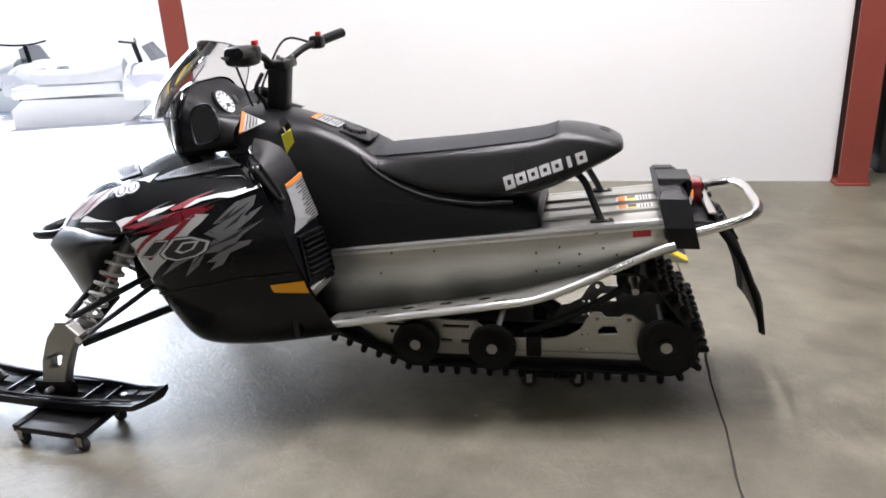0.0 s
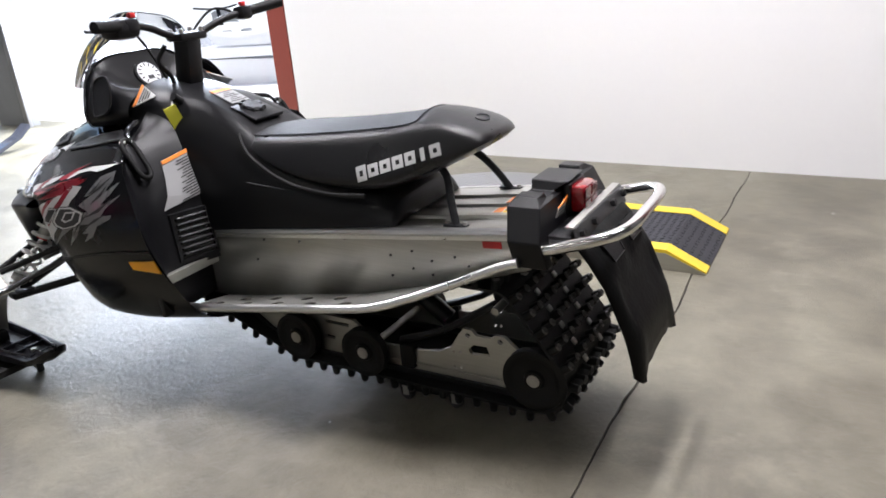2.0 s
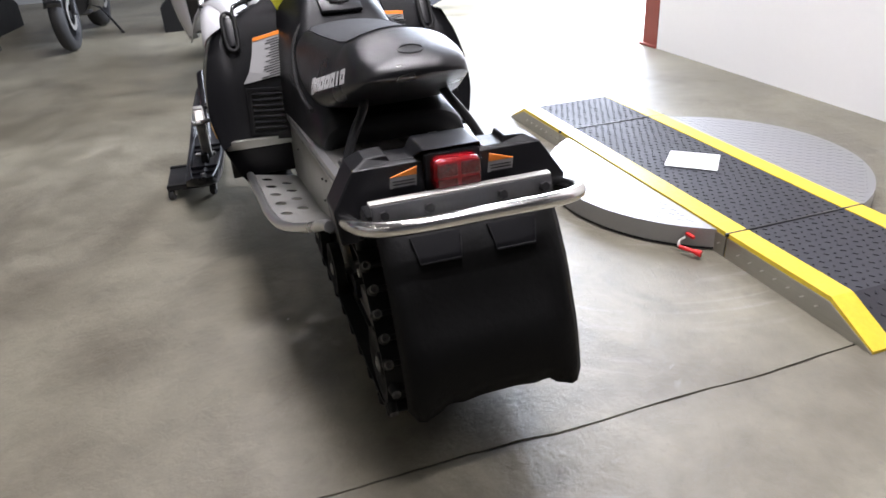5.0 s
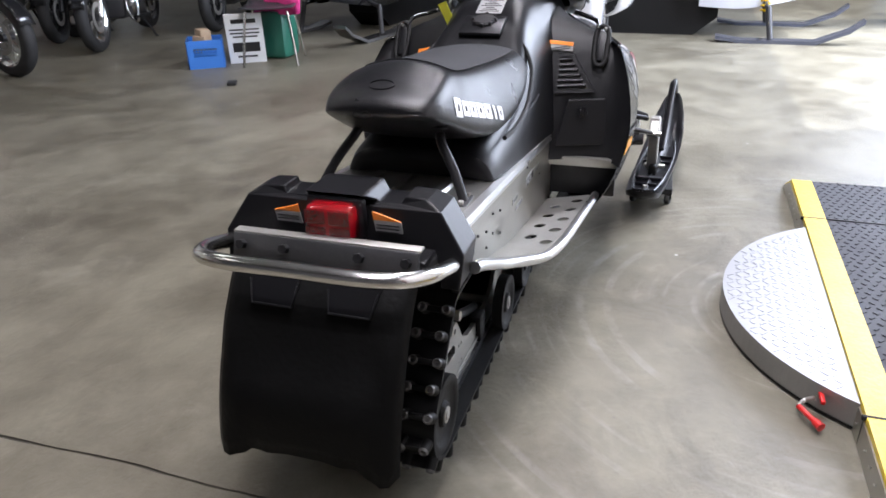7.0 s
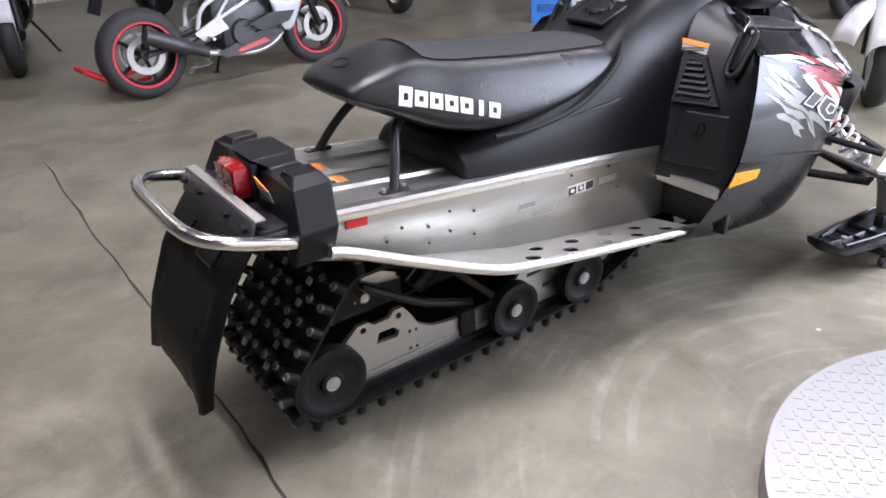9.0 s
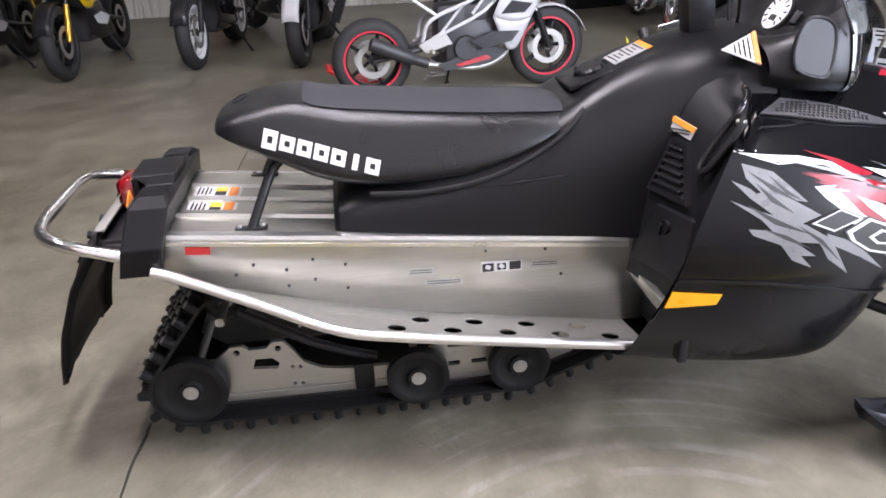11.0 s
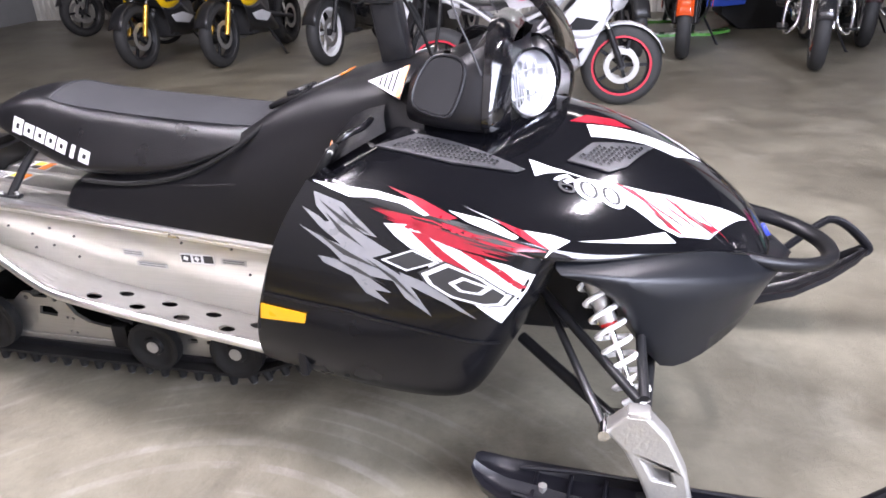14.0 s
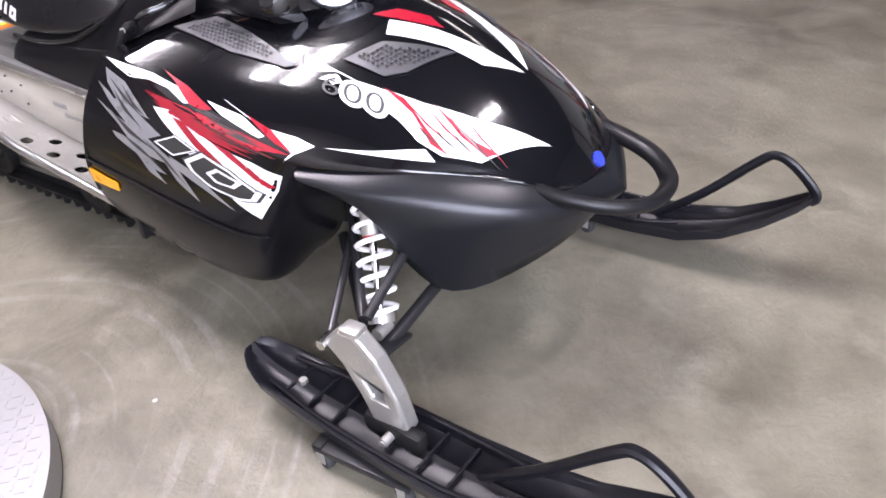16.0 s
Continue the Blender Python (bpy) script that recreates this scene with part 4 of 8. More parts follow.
_rf = part("rear_fender", _b, SATIN, sled, "angular black plastic tail cover", smooth=False)
md = _rf.modifiers.new("round", "BEVEL")
md.width, md.segments, md.limit_method = .007, 3, "ANGLE"


BRACKET = mat("dull_grey_steel", (0.085, 0.085, 0.088), 0.42, metal=0.8, bump=0.06, fine=160, vary=0.2)
for _s in (-1, 1):
    _b = B()
    tube(_b, [(.205, _s * .172, .592), (.235, _s * .14, .655), (.262, _s * .105, .705), (.30, _s * .09, .735)], .011, 10, 3)
    part("seat_strut", _b, BLACKSTEEL, sled, "black tubular seat strut")
    _b = B()
    box(_b, (.205, _s * .172, .596), (.07, .022, .008), .003)
    part("strut_foot", _b, BLACKSTEEL, sled)
    for _x in (.18, .23):
        _b = B()
        cyl(_b, (_x, _s * .172, .598), (_x, _s * .172, .608), .006, seg=6)
        part("bolt", _b, STEEL, sled)

_b = B()
box(_b, (-.07, 0, .65), (.05, .096, .07), .014)
_tl = part("tail_light", _b, RED, sled, "red tail light lens")
_b = B()
box(_b, (-.05, 0, .65), (.02, .118, .084), .008)
part("housing", _b, SATIN, _tl)
for _y in (-.024, .024):
    for _z in (.634, .666):
        _b = B()
        box(_b, (-.0955, _y, _z), (.003, .04, .026), .001)
        part("lens_cell", _b, REDDARK, _tl, "dark red lens cell", smooth=False)
for _s in (-1, 1):
    _b = B()
    slab(_b, [[(-.027, -.02), (.027, -.02), (.027, .006), (-.027, .006)]], .002, pose(-.054, _s * .103, .648, 0, 0, 0) @ Matrix.Rotation(radians(-14), 4, "Y") @ YZ)
    _w = part("warning_label", _b, LABEL, sled, "small warning label with orange header", smooth=False)
    _b = B()
    slab(_b, [[(-.027, .007), (.027, .007), (_s * -.027, .025), (_s * -.026, .026)]], .0022, pose(-.0545, _s * .103, .648, 0, 0, 0) @ Matrix.Rotation(radians(-14), 4, "Y") @ YZ)
    part("header", _b, ORANGE, _w, smooth=False)
    for _k in range(3):
        _b = B()
        box(_b, (-.0556 + .0016 * (_k - 1), _s * .103, .638 + .006 * (_k - 1)), (.001, .045, .0025))
        part("print_line", _b, INK, _w, smooth=False)

_b = B()
_p = [(-.03, .228, .573), (-.10, .227, .594), (-.17, .218, .614), (-.218, .185, .626), (-.238, .12, .631), (-.24, 0, .632)]
tube(_b, flip(_p) + _p[-2::-1], .0145, 14, 5)
part("rear_bumper", _b, CHROME, sled, "scratched bright steel grab bumper")
_b = B()
box(_b, (-.122, 0, .603), (.01, .372, .05), .003, Matrix.Rotation(radians(18), 4, "Y"))
_bp = part("bumper_bracket", _b, BRACKET, sled, "dull grey steel bumper bracket")
_b = B()
box(_b, (-.082, 0, .592), (.06, .39, .03), .005)
part("bracket_shelf", _b, TEXT, _bp)
for _y in (-.165, -.075, .075, .165):
    _b = B()
    cyl(_b, (-.137, _y, .613), (-.12, _y, .608), .0095, seg=6)
    part("bolt", _b, BLACKSTEEL, _bp)
_b = B()
box(_b, (-.104, 0, .628), (.022, .376, .006), .002)
part("bracket_lip", _b, STEEL, _bp, "worn bright lip")
for _s in (-1, 1):
    _b = B()
    box(_b, (-.06, _s * .19, .583), (.09, .014, .03), .004)
    part("bumper_tab", _b, BRACKET, _bp)


def flap_x(z):
    return float(np.interp(z, (.235, .30, .36, .48, .56, .6), (-.29, -.278, -.262, -.212, -.16, -.12)))


_b = B()
_rows = []
for k in range(25):
    y = -.186 + .372 * k / 24
    a = abs(y)
    zb = float(np.interp(a, (0, .04, .075, .105, .125, .15, .175, .186), (.262, .262, .256, .262, .246, .238, .24, .256)))
    edge = .018 * max(0, (a - .165) / .02)
    row = []
    for j in range(13):
        z = .6 + (zb - .6) * j / 12
        bulge = .006 * math.sin(j * .9) * (1 if a < .15 else 0) + (.004 if .5 < z < .55 and .03 < a < .13 else 0)
        row.append((flap_x(z) - bulge + edge, y, z))
    _rows.append(row)
skin(_b, _rows, closed=False)
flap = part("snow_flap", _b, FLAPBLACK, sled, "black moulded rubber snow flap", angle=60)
md = flap.modifiers.new("thick", "SOLIDIFY")
md.thickness = 0.007
for _s in (-1, 1):
    _b = B()
    slab(_b, [[(_s * u, v) for u, v in ((.036, -.026), (.118, -.026), (.128, .026), (.028, .026))]], .008, pose(flap_x(.548) - .007, 0, .548, 0, 0, 0) @ Matrix.Rotation(radians(33), 4, "Y") @ YZ)
    part("moulded_panel", _b, SATIN, flap, smooth=False)
    _b = B()
    _fm = pose(flap_x(.548) - .0125, 0, .548, 0, 0, 0) @ Matrix.Rotation(radians(33), 4, "Y") @ YZ
    tube(_b, [_fm @ Vector((_s * u, v, 0)) for u, v in ((.03, .02), (.037, -.024), (.117, -.024), (.126, .02))], .0022, 6, 1)
    part("panel_lip", _b, BLACKSTEEL, flap, "moulded lip")


for _s in (-1, 1):
    _b = B()
    tube(_b, [(.47, _s * .196, .66), (.60, _s * .197, .655), (.75, _s * .194, .678), (.88, _s * .176, .735), (.95, _s * .14, .785), (.968, _s * .1, .81)], .006, 8, 5)
    part("seat_edge", _b, RUBBER, sled, "rolled seat edge")

# foot wells: the panel that closes the body behind the side shells
def wing_x(y, z):
    return 1.098 + (.45 if z > .62 else .17) * (z - .62) + .3 * (abs(y) - .205)


def lay_wing(b):
    """Moves flat work onto the slanting rear face of the wing."""
    for v in b.verts:
        v.co.x += wing_x(v.co.y, v.co.z)
    return b


def well(b):
    rows = []
    for z, outer in ((.41, (1.03, .43, .41)), (.47, (1.05, .446, .47)), (.52, (1.067, .455, .515)), (.62, (1.10, .445, .62)), (.70, (1.14, .422, .70)), (.765, (1.178, .395, .758))):
        rows.append([(wing_x(.19, z), .19, z), (wing_x(.31, z), .31, z), (wing_x(.385, z) - .004, .385, z), outer])
    rows.append([(1.2, .165, .84), (1.225, .235, .825), (1.235, .28, .81), (1.24, .322, .79)])
    rows.append([(1.29, .18, .862), (1.29, .2, .845), (1.295, .21, .83), (1.30, .222, .813)])
    grid(b, rows)


both("footwell_panel", well, TEXT, sled, "black footwell panel", sub=1, angle=70)
both("knee_bar", lambda b: box(b, (1.085, .31, .405), (.02, .22, .03), .003), ALU, sled, "bare aluminium cross bar")
_b = B()
box(_b, (1.16, 0, .375), (.03, .78, .13))
part("toe_wall", _b, TEXT, sled)
both("toe_pipe", lambda b: cyl(b, (1.12, .25, .33), (1.14, .25, .33), .035), BLACKSTEEL, sled)


def tilt_x(x, y, z, a=4):
    return pose(x, y, z) @ YZ


# right side: louvres, storage door with latch; left side: long louvres and a big label
def louvre(s, y0, y1, z0, z1, n, lean):
    b = B()
    o = [(s * y0, z0), (s * y1, z0), (s * (y1 - lean), z1), (s * y0, z1)]
    i = [(s * (y0 + .008), z0 + .008), (s * (y1 - .01), z0 + .008), (s * (y1 - lean - .008), z1 - .008), (s * (y0 + .008), z1 - .008)]
    slab(b, [o, i], .014, tilt_x(-.004, 0, 0))
    f = part("louvre_frame", lay_wing(b), TEXT, sled, smooth=False)
    b = B()
    slab(b, [i], .004, tilt_x(-.002, 0, 0))
    part("vent_recess", lay_wing(b), INK, f, smooth=False)
    for k in range(n):
        z = z0 + .012 + (z1 - z0 - .022) * (k + .5) / n
        yy = y1 - lean * (z - z0) / (z1 - z0) - .008
        b = B()
        box(b, (-.008, s * (y0 + yy) / 2, z), (.016, yy - y0 - .014, .007), .002, Matrix.Rotation(radians(25), 4, "Y"))
        part("louvre", lay_wing(b), SATIN, f, smooth=False)


louvre(-1, .208, .33, .622, .735, 6, .075)
louvre(1, .205, .33, .43, .58, 7, .01)
_b = B()
slab(_b, [[(-.252, .602), (-.366, .603), (-.378, .466), (-.374, .458), (-.222, .456), (-.218, .464)]], .014, tilt_x(-.006, 0, 0))
_door = part("storage_door", lay_wing(_b), TEXT, sled, "black storage compartment door", smooth=False)
md = _door.modifiers.new("round", "BEVEL")
md.width, md.segments = .005, 2
_b = B()
cyl(_b, (-.012, -.297, .563), (-.022, -.297, .563), .017, seg=20)
_lt = part("latch", lay_wing(_b), SATIN, _door)
_b = B()
box(_b, (-.025, -.297, .561), (.008, .008, .028), .002)
part("latch_tab", lay_wing(_b), SATIN, _lt)
_b = B()
slab(_b, [[(.161, .757), (.27, .732), (.282, .68), (.3, .632), (.325, .594), (.206, .618), (.19, .66)]], .002, tilt_x(-.004, 0, 0))
_dl = part("instruction_label", lay_wing(_b), LABEL, sled, "large grey instruction label with an orange band", smooth=False)
_b = B()
slab(_b, [[(.161, .757), (.27, .732), (.271, .722), (.165, .746)]], .0024, tilt_x(-.006, 0, 0))
part("orange_band", lay_wing(_b), ORANGE, _dl, smooth=False)
for _k in range(15):
    _z = .736 - .0078 * _k
    _ya = .174 + .26 * (.736 - _z)
    _y1 = (.24 if _z > .68 else .24 + (.68 - _z) * .55) - rng.random() * .035
    _b = B()
    slab(_b, [[(_ya, _z), (_y1, _z - .23 * (_y1 - _ya)), (_y1, _z - .23 * (_y1 - _ya) - .0026), (_ya, _z - .0026)]], .001, tilt_x(-.0065, 0, 0))
    part("print_line", lay_wing(_b), INK, _dl, smooth=False)
_b = B()
slab(_b, [[(-.17, .75), (-.25, .74), (-.25, .766), (-.17, .776)]], .002, tilt_x(-.004, 0, 0))
_ol = part("caution_label", lay_wing(_b), LABEL, sled, "small caution label with an orange header", smooth=False)
_b = B()
slab(_b, [[(-.17, .766), (-.25, .756), (-.25, .766), (-.17, .776)]], .0026, tilt_x(-.006, 0, 0))
part("orange_band", lay_wing(_b), ORANGE, _ol, smooth=False)
for _k in range(2):
    _b = B()
    box(_b, (-.006, -.21, .753 - .006 * _k), (.001, .065, .003), 0, Matrix.Rotation(radians(-6), 4, "X"))
    part("print_line", lay_wing(_b), INK, _ol, smooth=False)
# rubber hood straps with their hooks on the shoulders
for _s in (-1, 1):
    _b = B()
    _a, _c = Vector((1.156, _s * .335, .712)), Vector((1.212, _s * .335, .796))
    _d = (_c - _a)
    _u = _d.normalized()
    _o = Vector((0, 1, 0))
    tube(_b, [_a + _o * .016, _a + _d * .5 + _o * .02, _c + _o * .018, _c + _u * .016, _c - _o * .018, _a + _d * .5 - _o * .02, _a - _o * .016, _a - _u * .014], .008, 10, 5, closed=True)
    _sc = part("hood_strap", _b, RUBBER, sled, "black rubber hood strap")
    _b = B()
    box(_b, (_a + _c) / 2 + Vector((.006, 0, 0)), (.008, .03, .1), .003, Matrix.Rotation(radians(33), 4, "Y"))
    part("strap_web", _b, SATIN, _sc)
    _b = B()
    tube(_b, [(1.21, _s * .32, .80), (1.235, _s * .31, .825), (1.265, _s * .27, .835), (1.275, _s * .235, .845)], [.006, .008, .008, .006], 10, 4)
    part("strap_hook", _b, GLOSS, _sc)
    _b = B()
    cyl(_b, (1.21, _s * .34, .803), (1.22, _s * .355, .803), .006, seg=12)
    part("strap_pin", _b, STEEL, _sc)

# console details
_b = B()
wheel_of(_b, (1.015, 0, .848), [(-.014, .001), (-.014, .036), (.006, .036), (.012, .03), (.012, .001)], 28, (-.32, 0, 1))
_cap = part("fuel_cap", _b, TEXT, sled, "ribbed black fuel cap")
for _k in range(8):
    _a = 2 * math.pi * _k / 8
    _b = B()
    box(_b, (1.015 + .034 * math.cos(_a), .034 * math.sin(_a), .85 + .011 * math.cos(_a)), (.012, .012, .02), .003)
    part("rib", _b, TEXT, _cap, smooth=False)
_b = B()
box(_b, (1.0, 0, .838), (.11, .13, .014), .006, Matrix.Rotation(radians(-19), 4, "Y"))
part("cap_surround", _b, SATIN, sled)
_b = B()
box(_b, (1.10, 0, .882), (.085, .08, .003), .001, Matrix.Rotation(radians(-22), 4, "Y"))
_cl = part("console_label", _b, LABEL, sled, "grey warning label with an orange band", smooth=False)
_b = B()
box(_b, (1.142, 0, .899), (.016, .08, .003), .001, Matrix.Rotation(radians(-22), 4, "Y"))
part("orange_band", _b, ORANGE, _cl, smooth=False)
for _k in range(7):
    _b = B()
    box(_b, (1.069 + .01 * _k, 0, .8717 + .00405 * _k), (.003, .066 - .02 * (_k % 3), .001), 0, Matrix.Rotation(radians(-22), 4, "Y"))
    part("print_line", _b, INK, _cl, smooth=False)
for _s in (-1, 1):
    _p = [Vector((1.25, _s * .166, .91)), Vector((1.34, _s * .135, .938)), Vector((1.329, _s * .197, .878))]
    _n = (_p[1] - _p[0]).cross(_p[2] - _p[0]).normalized() * .0015
    if _n.y * _s > 0:
        _n = -_n
    for _nm, _mt, _f0 in (("side_label", WHITE, 0), ("orange_edge", ORANGE, .86)):
        _b = B()
        _q = [_p[0] + (_p[1] - _p[0]) * _f0, _p[1], _p[2], _p[0] + (_p[2] - _p[0]) * _f0] if _f0 else _p
        _sh = -_n * (1.6 if _f0 else 0)
        skin(_b, [[v - _n + _sh for v in _q], [v + _n + _sh for v in _q]])
        if _f0:
            part(_nm, _b, _mt, _sl, smooth=False)
        else:
            _sl = part(_nm, _b, _mt, sled, "white triangular warning label with an orange edge", smooth=False)
    for _k in range(4):
        _f = .3 + .13 * _k
        _b = B()
        tube(_b, [_p[0] + (_p[1] - _p[0]) * _f + (_p[2] - _p[0]) * .06 - _n * 2, _p[0] + (_p[2] - _p[0]) * _f + (_p[1] - _p[0]) * .06 - _n * 2], .0018, 6, 1)
        part("print_line", _b, INK, _sl)
_b = B()
slab(_b, [[(-.02, -.036), (.02, -.036), (.02, .036), (-.02, .036)]], .002, pose(1.178, .172, .848, 75, 20, 60))
_yt = part("key_tag", _b, YELLOWTAG, sled, "bright yellow paper key tag", smooth=False)
_b = B()
tube(_b, [(1.2, .15, .89), (1.195, .158, .888), (1.188, .166, .878)], .002, 6)
part("tag_string", _b, STEEL, _yt)
_b = B()
cyl(_b, (1.2, .12, .885), (1.2, .145, .905), .014, seg=16)
part("ignition_switch", _b, BLACKSTEEL, sled)

# instrument pod, headlight, windshield
def pod_row(x, top, wt, a, c):
    return [(x, 0, top), (x, wt * .6, top + .002), (x, wt, top), (x, *a), (x + .004, (a[0] + c[0]) / 2 + .006, (a[1] + c[1]) / 2), (x, *c), (x, c[0] - .03, c[1] - .025)]


_b = B()
grid(_b, hull(
    pod_row(1.345, .93, .09, (.165, .915), (.215, .855)),
    pod_row(1.385, .915, .1, (.19, .945), (.24, .85)),
    pod_row(1.43, .895, .1, (.196, .97), (.248, .845)),
    pod_row(1.485, .95, .1, (.192, .995), (.248, .84)),
    pod_row(1.52, 1.025, .1, (.182, 1.0), (.24, .835))))
pod = part("instrument_pod", _b, SATIN, sled, "black instrument pod", sub=2, angle=80)
_b = B()
grid(_b, hull(
    pod_row(1.515, 1.03, .1, (.187, 1.004), (.246, .836)),
    pod_row(1.535, 1.034, .1, (.186, 1.004), (.244, .832)),
    pod_row(1.56, 1.02, .1, (.176, .992), (.212, .83)),
    pod_row(1.57, 1.0, .1, (.172, .98), (.19, .83))))
part("lamp_shroud", _b, GLOSS, pod, "glossy black headlight shroud", sub=2, angle=80)
for _s in (-1, 1):
    _m = Matrix(((.97, .25, -.02, 1.425), (0, -_s * .41, _s * .91, _s * .228), (-.24, .88, .4, .915), (0, 0, 0, 1)))
    _o = [(-.035, -.05), (.018, -.058), (.04, -.044), (.044, .018), (.031, .054), (-.008, .058), (-.033, .04), (-.045, -.008)]
    _o = [tuple(v)[:2] for v in curve_pts([(u, v, 0) for u, v in _o], 3, True)]
    _b = B()
    slab(_b, [_o], .008, _m)
    _pd = part("side_pad", _b, TEXT, pod, "dull grey side pad", angle=30)
    _b = B()
    tube(_b, [_m @ Vector((u * 1.08, v * 1.08, .003)) for u, v in _o], .004, 8, 1, closed=True)
    part("pad_rim", _b, SATIN, _pd)
_gm = Matrix.Translation((1.474, 0, .95)) @ Matrix.Rotation(radians(-58), 4, "Y")
_b = B()
cyl(_b, _gm @ Vector((0, 0, -.02)), _gm @ Vector((0, 0, .006)), .052, .05, 32)
_g = part("gauge", _b, BLACKSTEEL, pod, "round speedometer")
_b = B()
cyl(_b, _gm @ Vector((0, 0, .005)), _gm @ Vector((0, 0, .008)), .042, seg=32)
part("dial", _b, GAUGE, _g, "white dial face")
for _k in range(11):
    _a = radians(-140 + 28 * _k)
    _b = B()
    box(_b, (0, 0, 0), (.011, .004, .002), 0, Matrix.Rotation(_a, 4, "Z"))
    bmesh.ops.transform(_b, matrix=_gm @ Matrix.Translation((.033 * math.cos(_a), .033 * math.sin(_a), .0085)), verts=_b.verts)
    part("tick", _b, INK, _g, smooth=False)
_b = B()
box(_b, (0, 0, 0), (.014, .024, .002), 0)
bmesh.ops.transform(_b, matrix=_gm @ Matrix.Translation((-.014, 0, .0085)), verts=_b.verts)
part("display", _b, MESH, _g)
_b = B()
box(_b, (0, 0, 0), (.03, .022, .004), .001)
bmesh.ops.transform(_b, matrix=_gm @ Matrix.Translation((-.0, -.075, .004)), verts=_b.verts)
part("indicator_strip", _b, MESH, _g)

# headlight: two round bowls behind one clear cover
_b = B()
grid(_b, hull(
    [(1.645, 0, .962), (1.632, .07, .968), (1.6, .14, .966), (1.565, .172, .96)],
    [(1.688, 0, .93), (1.668, .065, .934), (1.62, .145, .932), (1.568, .188, .928)],
    [(1.705, 0, .89), (1.683, .065, .89), (1.627, .15, .89), (1.567, .195, .89)],
    [(1.69, 0, .825), (1.668, .065, .823), (1.612, .14, .822), (1.56, .185, .826)]))
hl = part("headlight", _b, CLEAR, sled, "clear multi-reflector headlight", sub=2, angle=80)
hl.visible_shadow = False
for _s in (-1, 1):
    _c = Vector((1.602, _s * .1, .893))
    _ax = Vector((.8, _s * .58, .14)).normalized()
    _sd = Vector((-.58, _s * .8, 0)).normalized()
    _up = _ax.cross(_sd).normalized() * _s
    _b = B()
    _rows = []
    for _d, _r in ((-.045, .012), (-.04, .026), (-.03, .043), (-.012, .058), (.004, .067), (.006, .072)):
        _rows.append([_c + _ax * _d + _sd * (_r * 1.06 * math.cos(a)) + _up * (_r * math.sin(a)) for a in (2 * math.pi * k / 32 for k in range(32))])
    skin(_b, _rows, caps=False)
    part("reflector_bowl", _b, REFLECTOR, hl, "silvered reflector")
    for _k in range(-3, 4):
        _h = math.sqrt(max(0, .06 ** 2 - (.0175 * _k) ** 2))
        _b = B()
        box(_b, (0, 0, 0), (.012, .003, 2 * _h), .001, Matrix((_ax, _sd, _up)).transposed().to_4x4())
        bmesh.ops.translate(_b, vec=_c + _sd * (.0175 * _k) + _ax * (-.034 + .5 * abs(.0175 * _k)), verts=_b.verts)
        part("reflector_rib", _b, REFLECTOR, hl)
    for _k in (-1, 1):
        _b = B()
        box(_b, (0, 0, 0), (.01, .12, .003), .001, Matrix((_ax, _sd, _up)).transposed().to_4x4())
        bmesh.ops.translate(_b, vec=_c + _up * (.028 * _k) - _ax * .016, verts=_b.verts)
        part("reflector_rib", _b, REFLECTOR, hl)
    _b = B()
    cyl(_b, _c - _ax * .04, _c - _ax * .005, .013, seg=14)
    part("bulb", _b, GAUGE, hl)
    _b = B()
    tube(_b, [_c + _ax * .008 + _sd * (.074 * 1.06 * math.cos(a)) + _up * (.074 * math.sin(a)) for a in (2 * math.pi * k / 24 for k in range(24))], .004, 8, 1, closed=True)
    part("lamp_bezel", _b, GLOSS, hl)
_b = B()
grid(_b, hull([(1.59, 0, .99), (1.585, .1, .99), (1.555, .18, .985)], [(1.60, 0, .90), (1.56, .1, .9), (1.545, .19, .9)], [(1.62, 0, .82), (1.59, .1, .82), (1.55, .185, .825)]))
part("lamp_back", _b, SATIN, hl)

_b = B()
_wr = hull(
    [(1.712, 0, .90), (1.69, .12, .92), (1.61, .207, .935), (1.515, .222, .935)],
    [(1.695, 0, .995), (1.67, .115, 1.0), (1.58, .2, 1.0), (1.49, .212, .99)],
    [(1.635, 0, 1.075), (1.61, .105, 1.075), (1.535, .172, 1.065), (1.462, .192, 1.045)],
    [(1.525, 0, 1.155), (1.515, .06, 1.152), (1.48, .11, 1.135), (1.438, .145, 1.1)])
grid(_b, _wr)
ws = part("windshield", _b, SMOKE, sled, "smoked transparent windshield", sub=2, angle=80)
ws.visible_shadow = False
_b = B()
tube(_b, [_wr[0][0], _wr[1][0], _wr[2][0], _wr[3][0], _wr[3][1], _wr[3][3], _wr[3][5], _wr[3][6], _wr[2][6], _wr[1][6], _wr[0][6]], .0022, 8, 4)
part("windshield_trim", _b, MESH, ws)

# steering: post, pad, bars, grips, controls
_b = B()
box(_b, (1.262, 0, 1.0), (.07, .062, .16), .012, Matrix.Rotation(radians(-9), 4, "Y"))
part("riser_block", _b, BLACKSTEEL, sled, "black steering riser")
_b = B()
box(_b, (1.25, 0, 1.072), (.075, .11, .026), .008)
part("bar_clamp", _b, BLACKSTEEL, sled)
for _x, _y in ((1.225, -.04), (1.225, .04), (1.275, -.04), (1.275, .04)):
    _b = B()
    cyl(_b, (_x, _y, 1.08), (_x, _y, 1.097), .007, seg=6)
    part("clamp_bolt", _b, STEEL, sled)
BAR_R = [(1.25, 0, 1.075), (1.245, -.06, 1.08), (1.222, -.13, 1.108), (1.205, -.20, 1.122), (1.155, -.36, 1.147)]
